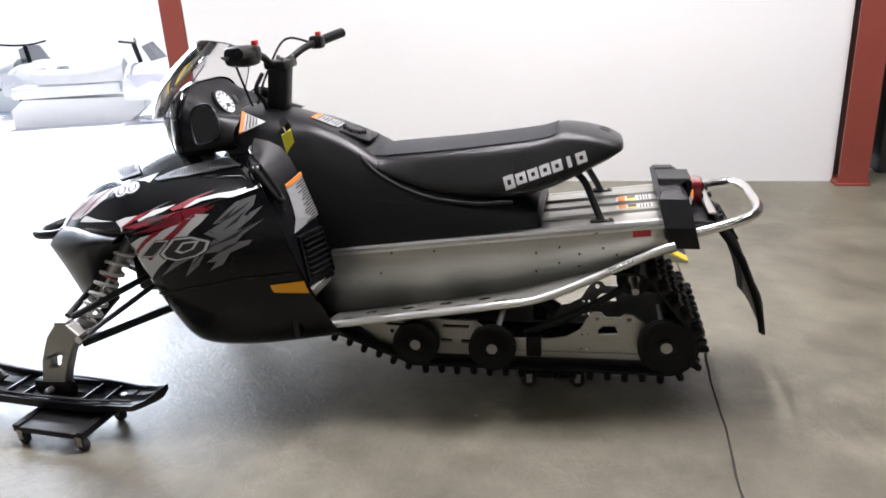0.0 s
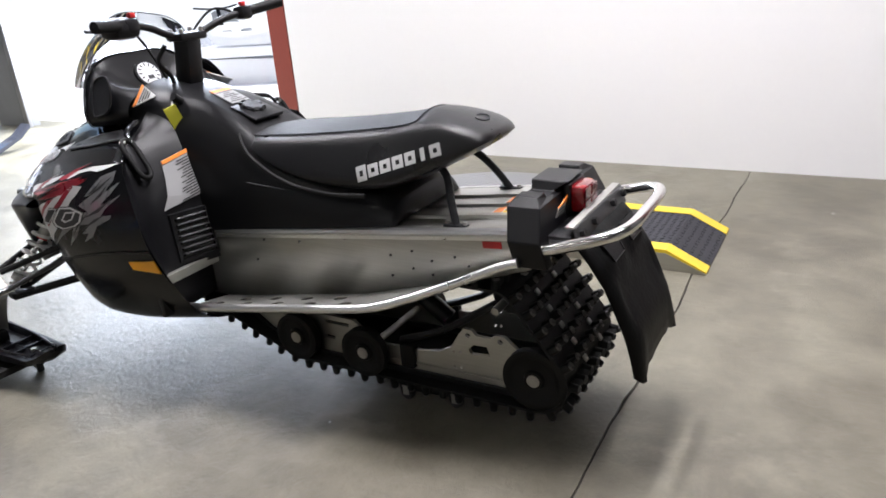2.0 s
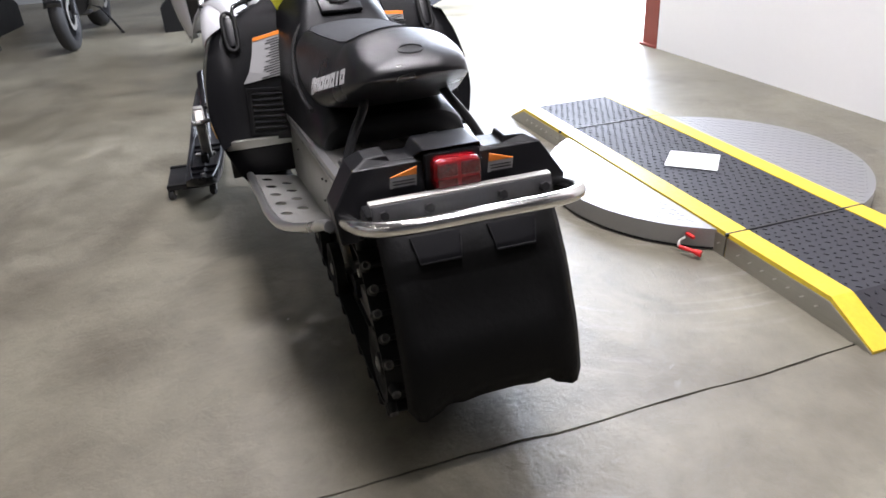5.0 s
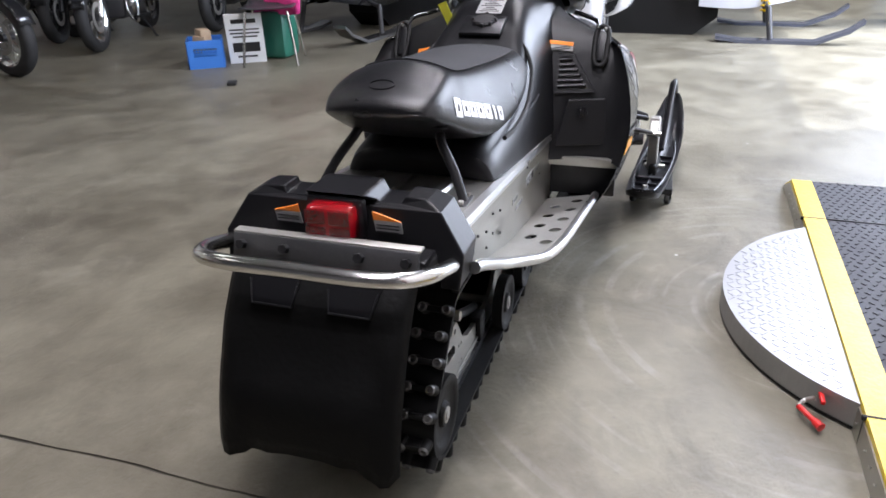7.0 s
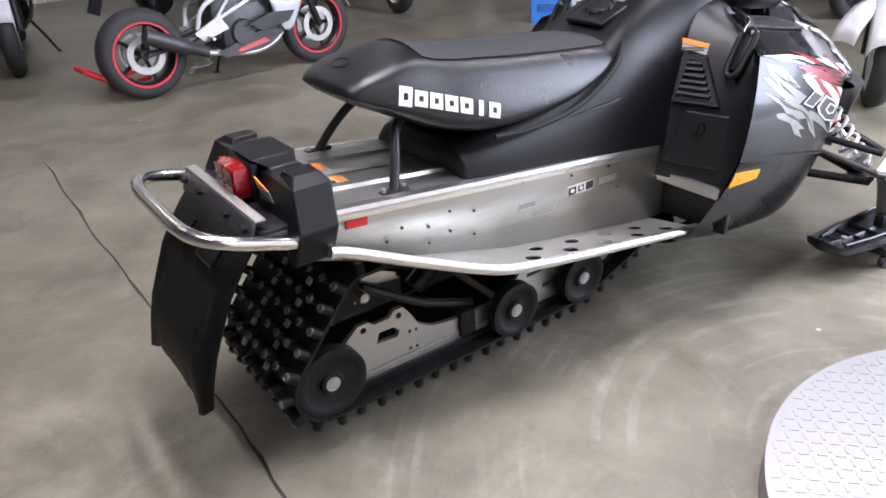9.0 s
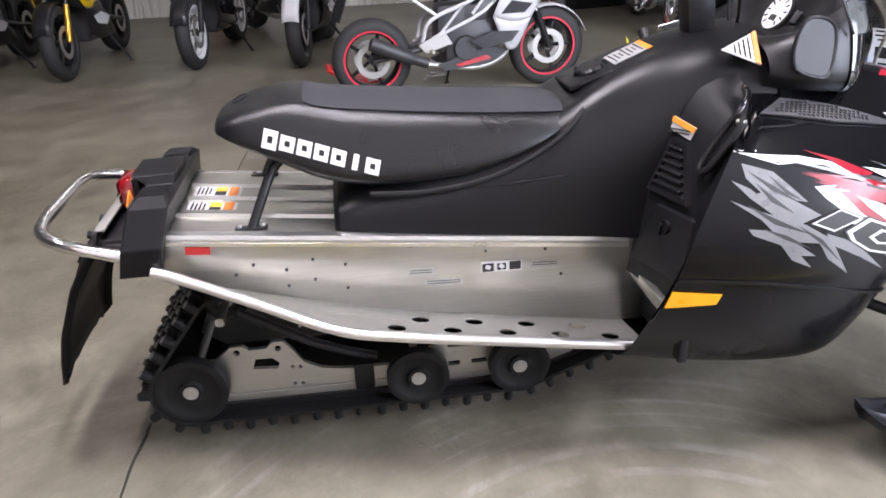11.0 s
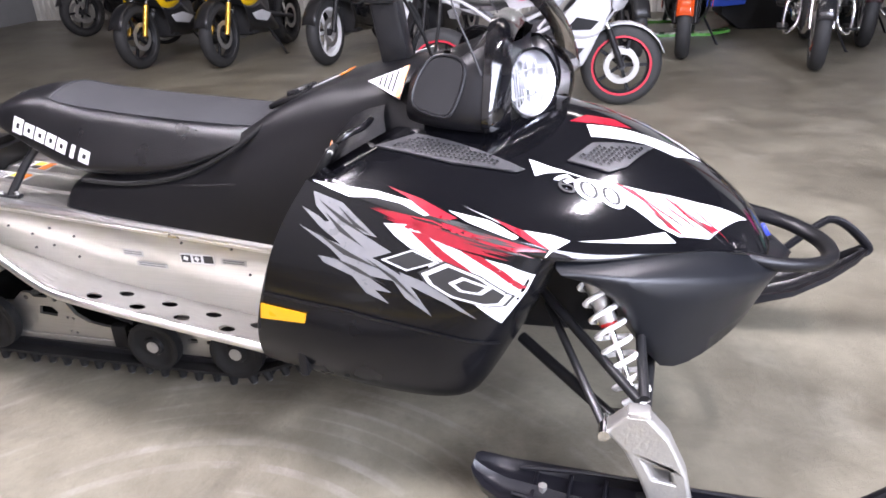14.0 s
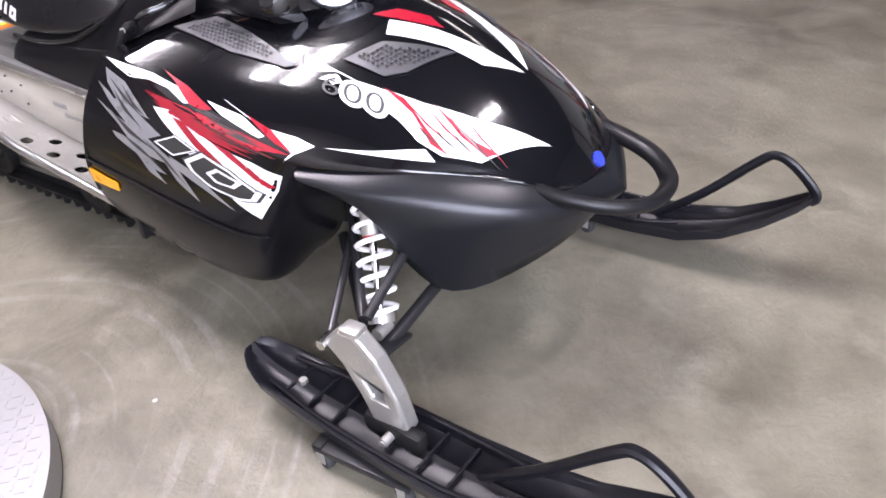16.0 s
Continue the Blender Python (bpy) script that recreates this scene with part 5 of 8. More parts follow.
BAR_L = [(1.25, 0, 1.075), (1.255, .06, 1.08), (1.252, .13, 1.108), (1.245, .20, 1.122), (1.222, .345, 1.13)]
_b = B()
tube(_b, BAR_R[::-1] + BAR_L[1:], .0115, 12, 5)
hb = part("handlebar", _b, BLACKSTEEL, sled, "black handlebar turned slightly")
for _g0, _g1, _s in ((BAR_R[3], BAR_R[4], -1), (BAR_L[3], BAR_L[4], 1)):
    _a, _c = Vector(_g0), Vector(_g1)
    _b = B()
    tube(_b, [_a + (_c - _a) * .25, _a + (_c - _a) * .6, _c], .017, 14, 4)
    part("grip", _b, RUBBER, hb, "black rubber grip")
    _b = B()
    box(_b, _a + (_c - _a) * .1, (.05, .05, .045), .012)
    part("switch_block", _b, BLACKSTEEL, hb)
    _b = B()
    box(_b, _a + (_c - _a) * .05 + Vector((-.012, 0, .03)), (.016, .02, .014), .003)
    part("switch_button", _b, REDGRIP, hb, "red button")
    _b = B()
    _f = Vector((.05, 0, -.01))
    tube(_b, [_a + _f * .5, _a + (_c - _a) * .3 + _f, _a + (_c - _a) * .65 + _f * 1.15, _a + (_c - _a) * .95 + _f], [.008, .007, .006, .006], 8, 4, flat=.6)
    part("lever", _b, BLACKSTEEL, hb, "black control lever")
    _b = B()
    tube(_b, [_a, _a + Vector((.09, -_s * .03, .02)), _a + Vector((.12, -_s * .12, -.06)), (1.36, _s * .02, .94), (1.34, 0, .88)], .004, 8, 6)
    part("cable", _b, RUBBER, hb)
_b = B()
box(_b, Vector(BAR_L[3]) + Vector((.02, .03, -.005)), (.09, .09, .06), .02)
part("brake_reservoir", _b, BLACKSTEEL, hb)
_b = B()
tube(_b, [(1.29, .06, 1.05), (1.31, .08, 1.0), (1.30, .05, .95), (1.29, .05, .90)], .007, 8, 5)
part("hose", _b, RUBBER, hb)

# suspension and skis
def ski_make(s):
    """One ski with its loop, keel and runner, turned a little to the right."""
    y = s * .515
    piv = Matrix.Translation((1.93, y, 0)) @ Matrix.Rotation(radians(-4.5), 4, "Z") @ Matrix.Translation((-1.93, 0, 0))
    xs = [1.528, 1.536, 1.56, 1.60, 1.75, 1.93, 2.10, 2.25, 2.36, 2.45, 2.52, 2.545]
    zs = [.136, .13, .115, .10, .083, .08, .083, .10, .14, .195, .25, .275]
    hw = [.02, .034, .05, .062, .072, .075, .078, .078, .074, .06, .038, .02]
    b = B()
    rows = []
    for x, z, w in zip(xs, zs, hw):
        rim = .030 if 1.6 < x < 2.3 else .02
        rows.append([(x, -w, z), (x, -w - .004, z + rim), (x, -w + .010, z + rim), (x, -w + .016, z + .012), (x, -.012, z + .010), (x, 0, z + .022), (x, .012, z + .010), (x, w - .016, z + .012), (x, w - .010, z + rim), (x, w + .004, z + rim), (x, w, z), (x, 0, z - .012)])
    skin(b, rows)
    bmesh.ops.transform(b, matrix=piv, verts=b.verts)
    ski = part("ski", b, SKI, sled, "black plastic ski with a tip loop", angle=50)
    b = B()
    tube(b, [(2.16, 0, .12), (2.28, 0, .22), (2.40, 0, .345), (2.44, 0, .372), (2.49, 0, .35), (2.545, 0, .295), (2.535, 0, .272)], .011, 10, 5, flat=1.7)
    bmesh.ops.transform(b, matrix=piv, verts=b.verts)
    part("ski_loop", b, SKI, ski, "black ski tip handle")
    for k in range(7):
        x = 1.66 + .075 * k
        if abs(x - 1.93) < .05:
            continue
        b = B()
        box(b, (x, 0, .1), (.008, .12, .016), .002)
        bmesh.ops.transform(b, matrix=piv, verts=b.verts)
        part("rib", b, SKI, ski, smooth=False)
    for sy in (-1, 1):
        b = B()
        tube(b, [(1.62, sy * .04, .12), (1.8, sy * .062, .118), (2.1, sy * .066, .118), (2.24, sy * .05, .14)], .005, 6, 4)
        bmesh.ops.transform(b, matrix=piv, verts=b.verts)
        part("edge_bead", b, SKI, ski)
    b = B()
    box(b, (1.945, 0, .115), (.15, .035, .05), .012)
    bmesh.ops.transform(b, matrix=piv, verts=b.verts)
    part("saddle", b, RUBBER, ski)
    b = B()
    cyl(b, (1.945, -.045, .115), (1.945, .045, .115), .007, seg=6)
    cyl(b, (1.945, -.041, .115), (1.945, .041, .115), .011, seg=16)
    bmesh.ops.transform(b, matrix=piv, verts=b.verts)
    part("ski_bolt", b, STEEL, ski)
    b = B()
    cyl(b, (1.68, 0, .09), (1.68, 0, .118), .01, seg=6)
    bmesh.ops.transform(b, matrix=piv, verts=b.verts)
    part("runner_bolt", b, STEEL, ski)
    b = B()
    tube(b, [(1.62, 0, .085), (1.75, 0, .067), (2.05, 0, .067), (2.2, 0, .085)], .006, 8, 3)
    bmesh.ops.transform(b, matrix=piv, verts=b.verts)
    part("runner", b, STEEL, ski)
    return ski


SKI = mat("black_ski_plastic", (0.006, 0.006, 0.008), 0.32, spec=0.3, bump=0.04, fine=200, vary=0.3)
for _s in (-1, 1):
    ski_make(_s)
    # spindle: a cast plate with a window
    _b = B()
    slab(_b, [[(1.80, .305), (1.84, .345), (1.885, .345), (1.925, .30), (1.965, .215), (1.985, .13), (1.965, .105), (1.925, .10), (1.90, .125), (1.875, .19), (1.84, .26)],
              [(1.885, .235), (1.93, .225), (1.94, .19), (1.905, .195)]], .042, at_y(_s * .505))
    _sp = part("spindle", _b, STEEL, sled, "cast aluminium ski spindle", smooth=False)
    md = _sp.modifiers.new("round", "BEVEL")
    md.width, md.segments, md.limit_method = .007, 2, "ANGLE"
    _b = B()
    box(_b, (1.865, _s * .505, .343), (.045, .04, .02), .006)
    part("steering_arm", _b, STEEL, _sp)
    _b = B()
    cyl(_b, (1.80, _s * .535, .30), (1.80, _s * .475, .30), .012, seg=12)
    part("rod_end", _b, CHROME, _sp)
    for _p, _q, _r in (((1.60, .20, .30), (1.86, .455, .245), .014), ((1.90, .20, .30), (1.88, .455, .245), .014), ((1.64, .20, .44), (1.865, .47, .345), .011), ((1.86, .20, .45), (1.875, .47, .35), .011)):
        _b = B()
        cyl(_b, (_p[0], _s * _p[1], _p[2]), (_q[0], _s * _q[1], _q[2]), _r, seg=12)
        part("suspension_arm", _b, BLACKSTEEL, sled, "black tubular A-arm leg")
    _b = B()
    box(_b, (1.86, _s * .42, .255), (.1, .09, .012), .004, Matrix.Rotation(radians(_s * 12), 4, "X"))
    part("arm_gusset", _b, BLACKSTEEL, sled)
    _b = B()
    cyl(_b, (1.66, _s * .2, .40), (1.80, _s * .505, .30), .009, seg=10)
    part("tie_rod", _b, BRACKET, sled, "bare steel tie rod")
    # coil-over shock
    _t, _u = Vector((1.745, _s * .262, .545)), Vector((1.872, _s * .425, .285))
    _d = (_u - _t)
    _b = B()
    cyl(_b, _t, _t + _d * .42, .021, seg=18)
    sh = part("shock_absorber", _b, STEEL, sled, "silver shock body with a white coil spring")
    _b = B()
    cyl(_b, _t + _d * .42, _u, .008, seg=12)
    part("shaft", _b, CHROME, sh)
    _b = B()
    cyl(_b, _u - _d * .1, _u - _d * .04, .028, seg=18)
    part("spring_seat", _b, STEEL, sh)
    _b = B()
    cyl(_b, _t + _d * .38, _t + _d * .44, .019, seg=18)
    part("bump_stop", _b, REDGRIP, sh, "red rubber bump stop")
    _b = B()
    cyl(_b, _u - Vector((0, .02, 0)), _u + Vector((0, .02, 0)), .014, seg=14)
    part("eyelet", _b, STEEL, sh)
    _n = _d.normalized()
    _o = _n.orthogonal().normalized()
    _w = _n.cross(_o)
    _b = B()
    tube(_b, [_t + _d * (.14 + .78 * k / 84) + .034 * (math.cos(2 * math.pi * k / 12) * _o + math.sin(2 * math.pi * k / 12) * _w) for k in range(85)], .0058, 8, 1)
    part("coil_spring", _b, SPRING, sh, "white coil spring")


def dolly(x, y, lx, ly, z, wheels):
    d = thing("wheeled_dolly", "black wheeled dolly standing on the concrete", "dolly", "dollies", at=(x, y, 0), turn=rng.uniform(-6, 6))
    b = B()
    box(b, (0, 0, z - .012), (lx, ly, .02), .004)
    part("platform", b, BLACKSTEEL, d)
    for sx in (-1, 1):
        b = B()
        box(b, (sx * (lx / 2 - .012), 0, z - .002), (.024, ly, .012), .003)
        part("rail", b, RUBBER, d)
        for sy in (-1, 1):
            wx, wy = sx * (lx / 2 - .02), sy * (ly / 2 - .015)
            b = B()
            wheel_of(b, (wx, wy, .024), [(-.009, .004), (-.01, .022), (-.007, .024), (.007, .024), (.01, .022), (.009, .004)], 20, (.3, 1, 0))
            w = part("caster", b, TYRE, d, "small black caster")
            b = B()
            for k in (-.014, .014):
                box(b, (wx, wy + k, .036), (.018, .003, .03))
            box(b, (wx, wy, .05), (.022, .032, .006), .001)
            part("fork", b, STEEL, w)
    return d


dolly(1.85, .585, .26, .2, .067, 4)
dolly(1.90, -.515, .24, .17, .067, 4)
dolly(.36, .05, .2, .2, .06, 4)

# side details: reflectors, tunnel stickers, rivets
for _s in (-1, 1):
    _b = B()
    box(_b, (.09, _s * .2045, .568), (.052, .004, .018), .001, Matrix.Rotation(radians(5), 4, "Y"))
    part("red_reflector", _b, REDSTICK, sled, "red side reflector", smooth=False)
    for _x, _z in ((.2, .52), (.27, .5), (.27, .46), (.33, .52), (.33, .47), (.4, .5), (.4, .44), (.55, .53), (.72, .5), (.86, .49), (.90, .42), (.16, .5)):
        _b = B()
        cyl(_b, (_x, _s * .2, _z), (_x, _s * .2055, _z), .004, .003, 8)
        part("rivet", _b, BRACKET, sled)
for _y in (-.05, .05):
    _tilt = Matrix.Rotation(radians(6.1), 4, "Y")
    _b = B()
    box(_b, (.105, _y, zt(.105) + .0055), (.11, .056, .0015), 0, _tilt)
    _tw = part("tunnel_label", _b, WHITE, sled, "printed tunnel warning label", smooth=False)
    _b = B()
    box(_b, (.142, _y, zt(.142) + .007), (.022, .054, .0015), 0, _tilt)
    part("orange_band", _b, ORANGE, _tw, smooth=False)
    _b = B()
    box(_b, (.112, _y + .012, zt(.112) + .007), (.026, .024, .0012), 0, _tilt)
    part("yellow_sign", _b, YELLOW, _tw, smooth=False)
    _b = B()
    box(_b, (.112, _y - .015, zt(.112) + .007), (.026, .022, .0012), 0, _tilt)
    part("black_pictogram", _b, INK, _tw, smooth=False)
    for _k in range(4):
        _b = B()
        box(_b, (.06 + .009 * _k, _y, zt(.06 + .009 * _k) + .0068), (.004, .048 - .01 * (_k % 2), .001), 0, _tilt)
        part("print_line", _b, INK, _tw, smooth=False)
_b = B()
box(_b, (.757, -.2022, .456), (.096, .002, .026), 0, Matrix.Rotation(radians(2), 4, "Y"))
_st = part("tunnel_sticker", _b, WHITE, sled, "black and white pictogram sticker", smooth=False)
for _k, _m in ((-1, INK), (0, INK), (1, INK)):
    _b = B()
    box(_b, (.757 + .032 * _k, -.2036, .456), (.027 - .006 * (_k == 0), .001, .021 - .004 * (_k == 0)))
    part("pictogram", _b, _m, _st, smooth=False)
    if _k < 1:
        _b = B()
        box(_b, (.757 + .032 * _k, -.2044, .457), (.012, .001, .01), 0, Matrix.Rotation(radians(45 + 20 * _k), 4, "Y"))
        part("pictogram_figure", _b, WHITE, _st, smooth=False)
for _x, _z, _w, _h in ((.57, .462, .06, .018), (.86, .452, .07, .016), (.62, .43, .09, .012)):
    _b = B()
    box(_b, (_x, -.2022, _z), (_w, .0014, _h), 0, Matrix.Rotation(radians(3), 4, "Y"))
    _fs = part("faded_sticker", _b, LABELDULL, sled, "faded grey printed sticker", smooth=False)
    for _k in range(2):
        _b = B()
        box(_b, (_x, -.2031, _z + .004 - .006 * _k), (_w * .85, .0012, .0018), 0, Matrix.Rotation(radians(3), 4, "Y"))
        part("print_line", _b, MESH, _fs, smooth=False)


# ---- graphics laid onto the bodywork ----
bpy.context.view_layer.update()
_deps = bpy.context.evaluated_depsgraph_get()


def surface_of(*obs):
    vs, fs = [], []
    for o in obs:
        me = o.evaluated_get(_deps).to_mesh()
        k = len(vs)
        vs += [v.co.copy() for v in me.vertices]
        fs += [[k + i for i in p.vertices] for p in me.polygons]
    return BVHTree.FromPolygons(vs, fs)


BODY = surface_of(hood, *side_panels)
SEATSKIN = surface_of(*[o for o in sled.children if o.name.startswith("seat") and len(o.data.vertices) > 100])


def drape(bm, skin_tree, mode, side, lift, step=0.02):
    """Lays flat points (u, v, w) onto a skin: u is x, v is z (from the side) or y (from above); w lifts."""
    for _ in range(5):
        long = [e for e in bm.edges if e.calc_length() > step]
        if not long:
            break
        bmesh.ops.subdivide_edges(bm, edges=long, cuts=1, use_grid_fill=False)
        bmesh.ops.triangulate(bm, faces=[f for f in bm.faces if len(f.verts) > 4])
    for v in bm.verts:
        u, w, h = v.co
        if mode == "xz":
            o, d = Vector((u, side, w)), Vector((0, -side, 0))
        else:
            o, d = Vector((u, side * w, 2.0)), Vector((0, 0, -1))
        p, n, _i, _d = skin_tree.ray_cast(o, d)
        if p is None:
            p, n, _i, _d = skin_tree.find_nearest(o + d * (.57 if mode == "xz" else 1.3))
        if n.dot(d) > 0:
            n = -n
        v.co = p + n * (lift + h)
    return bm


def decal(name, loops, mode, material, side, lift=.002, tree=None, thick=.0008, parent=None, label=""):
    b = B()
    if thick < .001 and tree is None:
        lift, thick = .0004 + .42 * (lift - .002), .0003
    slab(b, loops if isinstance(loops[0], list) else [loops], thick)
    drape(b, tree or BODY, mode, side, lift)
    return part(name, b, material, parent or (hood if mode == "xy" else side_panels[0 if side > 0 else 1]), label, angle=60)


def shrink(loop, f):
    cx, cy = sum(p[0] for p in loop) / len(loop), sum(p[1] for p in loop) / len(loop)
    return [(cx + (x - cx) * f, cy + (y - cy) * f) for x, y in loop]


for S in (1, -1):
    decal("grey_slash", [(1.195, .738), (1.259, .718), (1.295, .688), (1.332, .655), (1.301, .661), (1.328, .646), (1.363, .626), (1.32, .612), (1.296, .616), (1.259, .637), (1.234, .663), (1.212, .678), (1.232, .682), (1.202, .71)], "xz", GREY, S)
    decal("grey_slash", [(1.171, .709), (1.209, .691), (1.241, .666), (1.284, .627), (1.265, .631), (1.209, .673)], "xz", GREY, S, .0022)
    decal("grey_slash", [(1.166, .673), (1.215, .651), (1.271, .632), (1.332, .609), (1.39, .574), (1.442, .49), (1.389, .53), (1.365, .567), (1.329, .573), (1.311, .575), (1.36, .54), (1.326, .545), (1.354, .515), (1.307, .537), (1.279, .573), (1.217, .599), (1.206, .613), (1.257, .605), (1.233, .629)], "xz", GREY, S, .0024)
    decal("grey_slash", [(1.379, .586), (1.448, .559), (1.534, .483), (1.469, .522), (1.424, .545), (1.389, .562)], "xz", GREY, S)
    for _l in ([(1.208, .722), (1.262, .69), (1.318, .653), (1.256, .684)], [(1.222, .7), (1.262, .668), (1.305, .634), (1.254, .662)], [(1.25, .712), (1.29, .68), (1.322, .658), (1.284, .675)],
               [(1.2, .662), (1.27, .625), (1.345, .588), (1.262, .617)], [(1.235, .612), (1.29, .592), (1.35, .556), (1.286, .584)], [(1.31, .612), (1.37, .575), (1.42, .52), (1.362, .571)]):
        decal("dark_gap", _l, "xz", INK, S, .0034)
    decal("white_panel", [(1.346, .683), (1.394, .682), (1.441, .657), (1.52, .625), (1.596, .602), (1.648, .574), (1.632, .538), (1.582, .467), (1.532, .517), (1.483, .554), (1.405, .633), (1.37, .659)], "xz", WHITE, S, .003)
    decal("red_slash", [(1.40, .67), (1.432, .664), (1.47, .63), (1.52, .594), (1.575, .535), (1.562, .533), (1.50, .588), (1.455, .62)], "xz", REDDECAL, S, .004)
    decal("red_slash", [(1.50, .634), (1.545, .62), (1.59, .588), (1.632, .548), (1.618, .546), (1.57, .588)], "xz", REDDECAL, S, .004)
    _sw = (lambda l: l) if S < 0 else (lambda l: [(2.945 - u - .0, v + .55 * (u - 1.4725)) for u, v in l])
    for _l in ([(1.342, .611), (1.407, .633), (1.46, .609), (1.394, .589)], [(1.424, .585), (1.474, .607), (1.541, .579), (1.603, .534), (1.586, .514), (1.554, .514), (1.482, .535), (1.437, .564)]):
        _l = _sw(_l)
        decal("emblem_outline", shrink(_l, 1.08), "xz", INK, S, .0048)
        decal("emblem_edge", [_l, shrink(_l, .86)[::-1]], "xz", WHITE, S, .0062)
    _l = _sw([(1.478, .566), (1.507, .579), (1.567, .555), (1.544, .54), (1.5, .548)])
    decal("emblem_edge", [_l, shrink(_l, .7)[::-1]], "xz", WHITE, S, .0062)
    decal("white_streak", [(1.19, .756), (1.253, .746), (1.325, .736), (1.397, .719), (1.456, .696), (1.427, .696), (1.377, .716), (1.323, .727), (1.271, .73)], "xz", WHITE, S, .003)
    decal("white_streak", [(1.472, .701), (1.556, .68), (1.614, .65), (1.604, .647), (1.515, .68)], "xz", WHITE, S, .003)
    decal("white_streak", [(1.499, .706), (1.555, .684), (1.601, .664), (1.675, .648), (1.714, .634), (1.68, .622), (1.658, .606), (1.675, .625), (1.636, .642), (1.578, .673)], "xz", WHITE, S, .0032)
    decal("red_slash", [(1.343, .742), (1.418, .72), (1.492, .688), (1.472, .686), (1.437, .696), (1.384, .726)], "xz", REDDECAL, S, .004)
    for _k in range(7):
        _a, _c = rng.uniform(0, .12), rng.uniform(.6, 1.0)
        _o = -.024 * _k / 6
        decal("red_scratch", [(1.315 + .34 * _a, .72 + _o * .7 - .105 * _a), (1.315 + .34 * (_a + _c) / 2, .7245 + _o - .105 * (_a + _c) / 2 + .004), (1.315 + .34 * _c, .722 + _o - .105 * _c), (1.315 + .34 * (_a + _c) / 2, .7185 + _o - .105 * (_a + _c) / 2 - .003)], "xz", REDDECAL, S, .003)
    decal("red_slash", [(1.46, .685), (1.561, .657), (1.669, .623), (1.655, .61), (1.586, .637), (1.498, .66)], "xz", REDDECAL, S, .0035)
    decal("red_slash", [(1.56, .683), (1.622, .659), (1.678, .623), (1.636, .64), (1.602, .659)], "xz", REDDECAL, S, .0042)
    for _k in range(9):
        _a, _c = rng.uniform(0, .5), rng.uniform(.25, .5)
        _o = .03 * (_k - 4) / 9
        _p = [(1.44 + .23 * u, .683 - .066 * u + _o + w) for u, w in ((_a, 0), (_a + _c * .5, .0022), (_a + _c, 0), (_a + _c * .5, -.0018))]
        decal("black_scratch", _p, "xz", INK, S, .0052)
    decal("white_streak", [(1.729, .632), (1.812, .625), (1.875, .623), (1.901, .621), (1.925, .6), (1.813, .619)], "xz", WHITE, S, .003)
    decal("white_band", [(1.615, .233), (1.663, .236), (1.738, .234), (1.788, .223), (1.867, .202), (1.969, .162), (2.064, .111), (2.089, .095), (2.053, .14), (2.024, .177), (1.997, .213), (1.931, .25), (1.885, .258), (1.838, .251), (1.787, .251), (1.732, .236), (1.691, .238), (1.654, .253), (1.632, .268)], "xy", WHITE, S, .003)
    decal("red_slash", [(1.788, .22), (1.833, .215), (1.893, .234), (1.929, .241), (1.948, .242), (1.906, .248), (1.858, .228)], "xy", REDDECAL, S, .0042)
    decal("red_slash", [(1.883, .193), (1.913, .199), (1.972, .197), (2.018, .183), (2.001, .202), (1.949, .206)], "xy", REDDECAL, S, .0042)
    for _k in range(4):
        _x, _y = 1.835 + .032 * _k, .217 - .014 * _k
        decal("red_scratch", [(_x, _y), (_x + .05, _y + .008), (_x + .11, _y + .012), (_x + .05, _y + .012)], "xy", REDDECAL if _k != 2 else GREY, S, .0045)
        decal("black_scratch", [(_x + .02, _y + .018), (_x + .055, _y + .023), (_x + .1, _y + .024), (_x + .055, _y + .026)], "xy", INK, S, .0048)
    decal("red_streak", [(1.69, .1), (1.725, .06), (1.787, .037), (1.826, .046), (1.791, .065), (1.72, .092)], "xy", REDDECAL, S, .0042)
    decal("white_streak", [(1.727, .095), (1.791, .069), (1.875, .041), (1.962, .012), (1.988, .008), (1.927, .069), (1.854, .084), (1.739, .128)], "xy", WHITE, S, .003)
    # mesh vents in the hood
    for _o, _c, _lab in (([(1.292, .281), (1.368, .222), (1.447, .233), (1.61, .263), (1.594, .275), (1.462, .292)], .0088, 0), ([(1.693, .212), (1.742, .148), (1.798, .122), (1.875, .086), (1.817, .174), (1.78, .204)], .0088, 1)):
        # flat black sheet under the mesh paints the shade of an opening
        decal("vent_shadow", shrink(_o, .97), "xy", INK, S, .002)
        _holes = []
        _in = shrink(_o, .9)
        _x0, _x1 = min(p[0] for p in _o), max(p[0] for p in _o)
        _y0, _y1 = min(p[1] for p in _o), max(p[1] for p in _o)
        _r = 0
        _y = _y0
        while _y < _y1:
            _x = _x0 + (_c * .6 if _r % 2 else 0)
            while _x < _x1:
                _inside = True
                for _i in range(len(_in)):
                    (_ax, _ay), (_bx, _by) = _in[_i - 1], _in[_i]
                    if ((_bx - _ax) * (_y - _ay) - (_by - _ay) * (_x - _ax)) * (1 if sum(_in[j - 1][0] * _in[j][1] - _in[j][0] * _in[j - 1][1] for j in range(len(_in))) > 0 else -1) < .0004:
                        _inside = False
                if _inside:
                    _holes.append([(_x + .0042 * math.cos(math.pi * k / 3), _y + .0042 * math.sin(math.pi * k / 3)) for k in range(6)])
                _x += _c * 1.2
            _y += _c * .95
            _r += 1
        decal("hood_vent", [_o] + _holes, "xy", MESH, S, .005, thick=.002, label="grey honeycomb mesh vent")
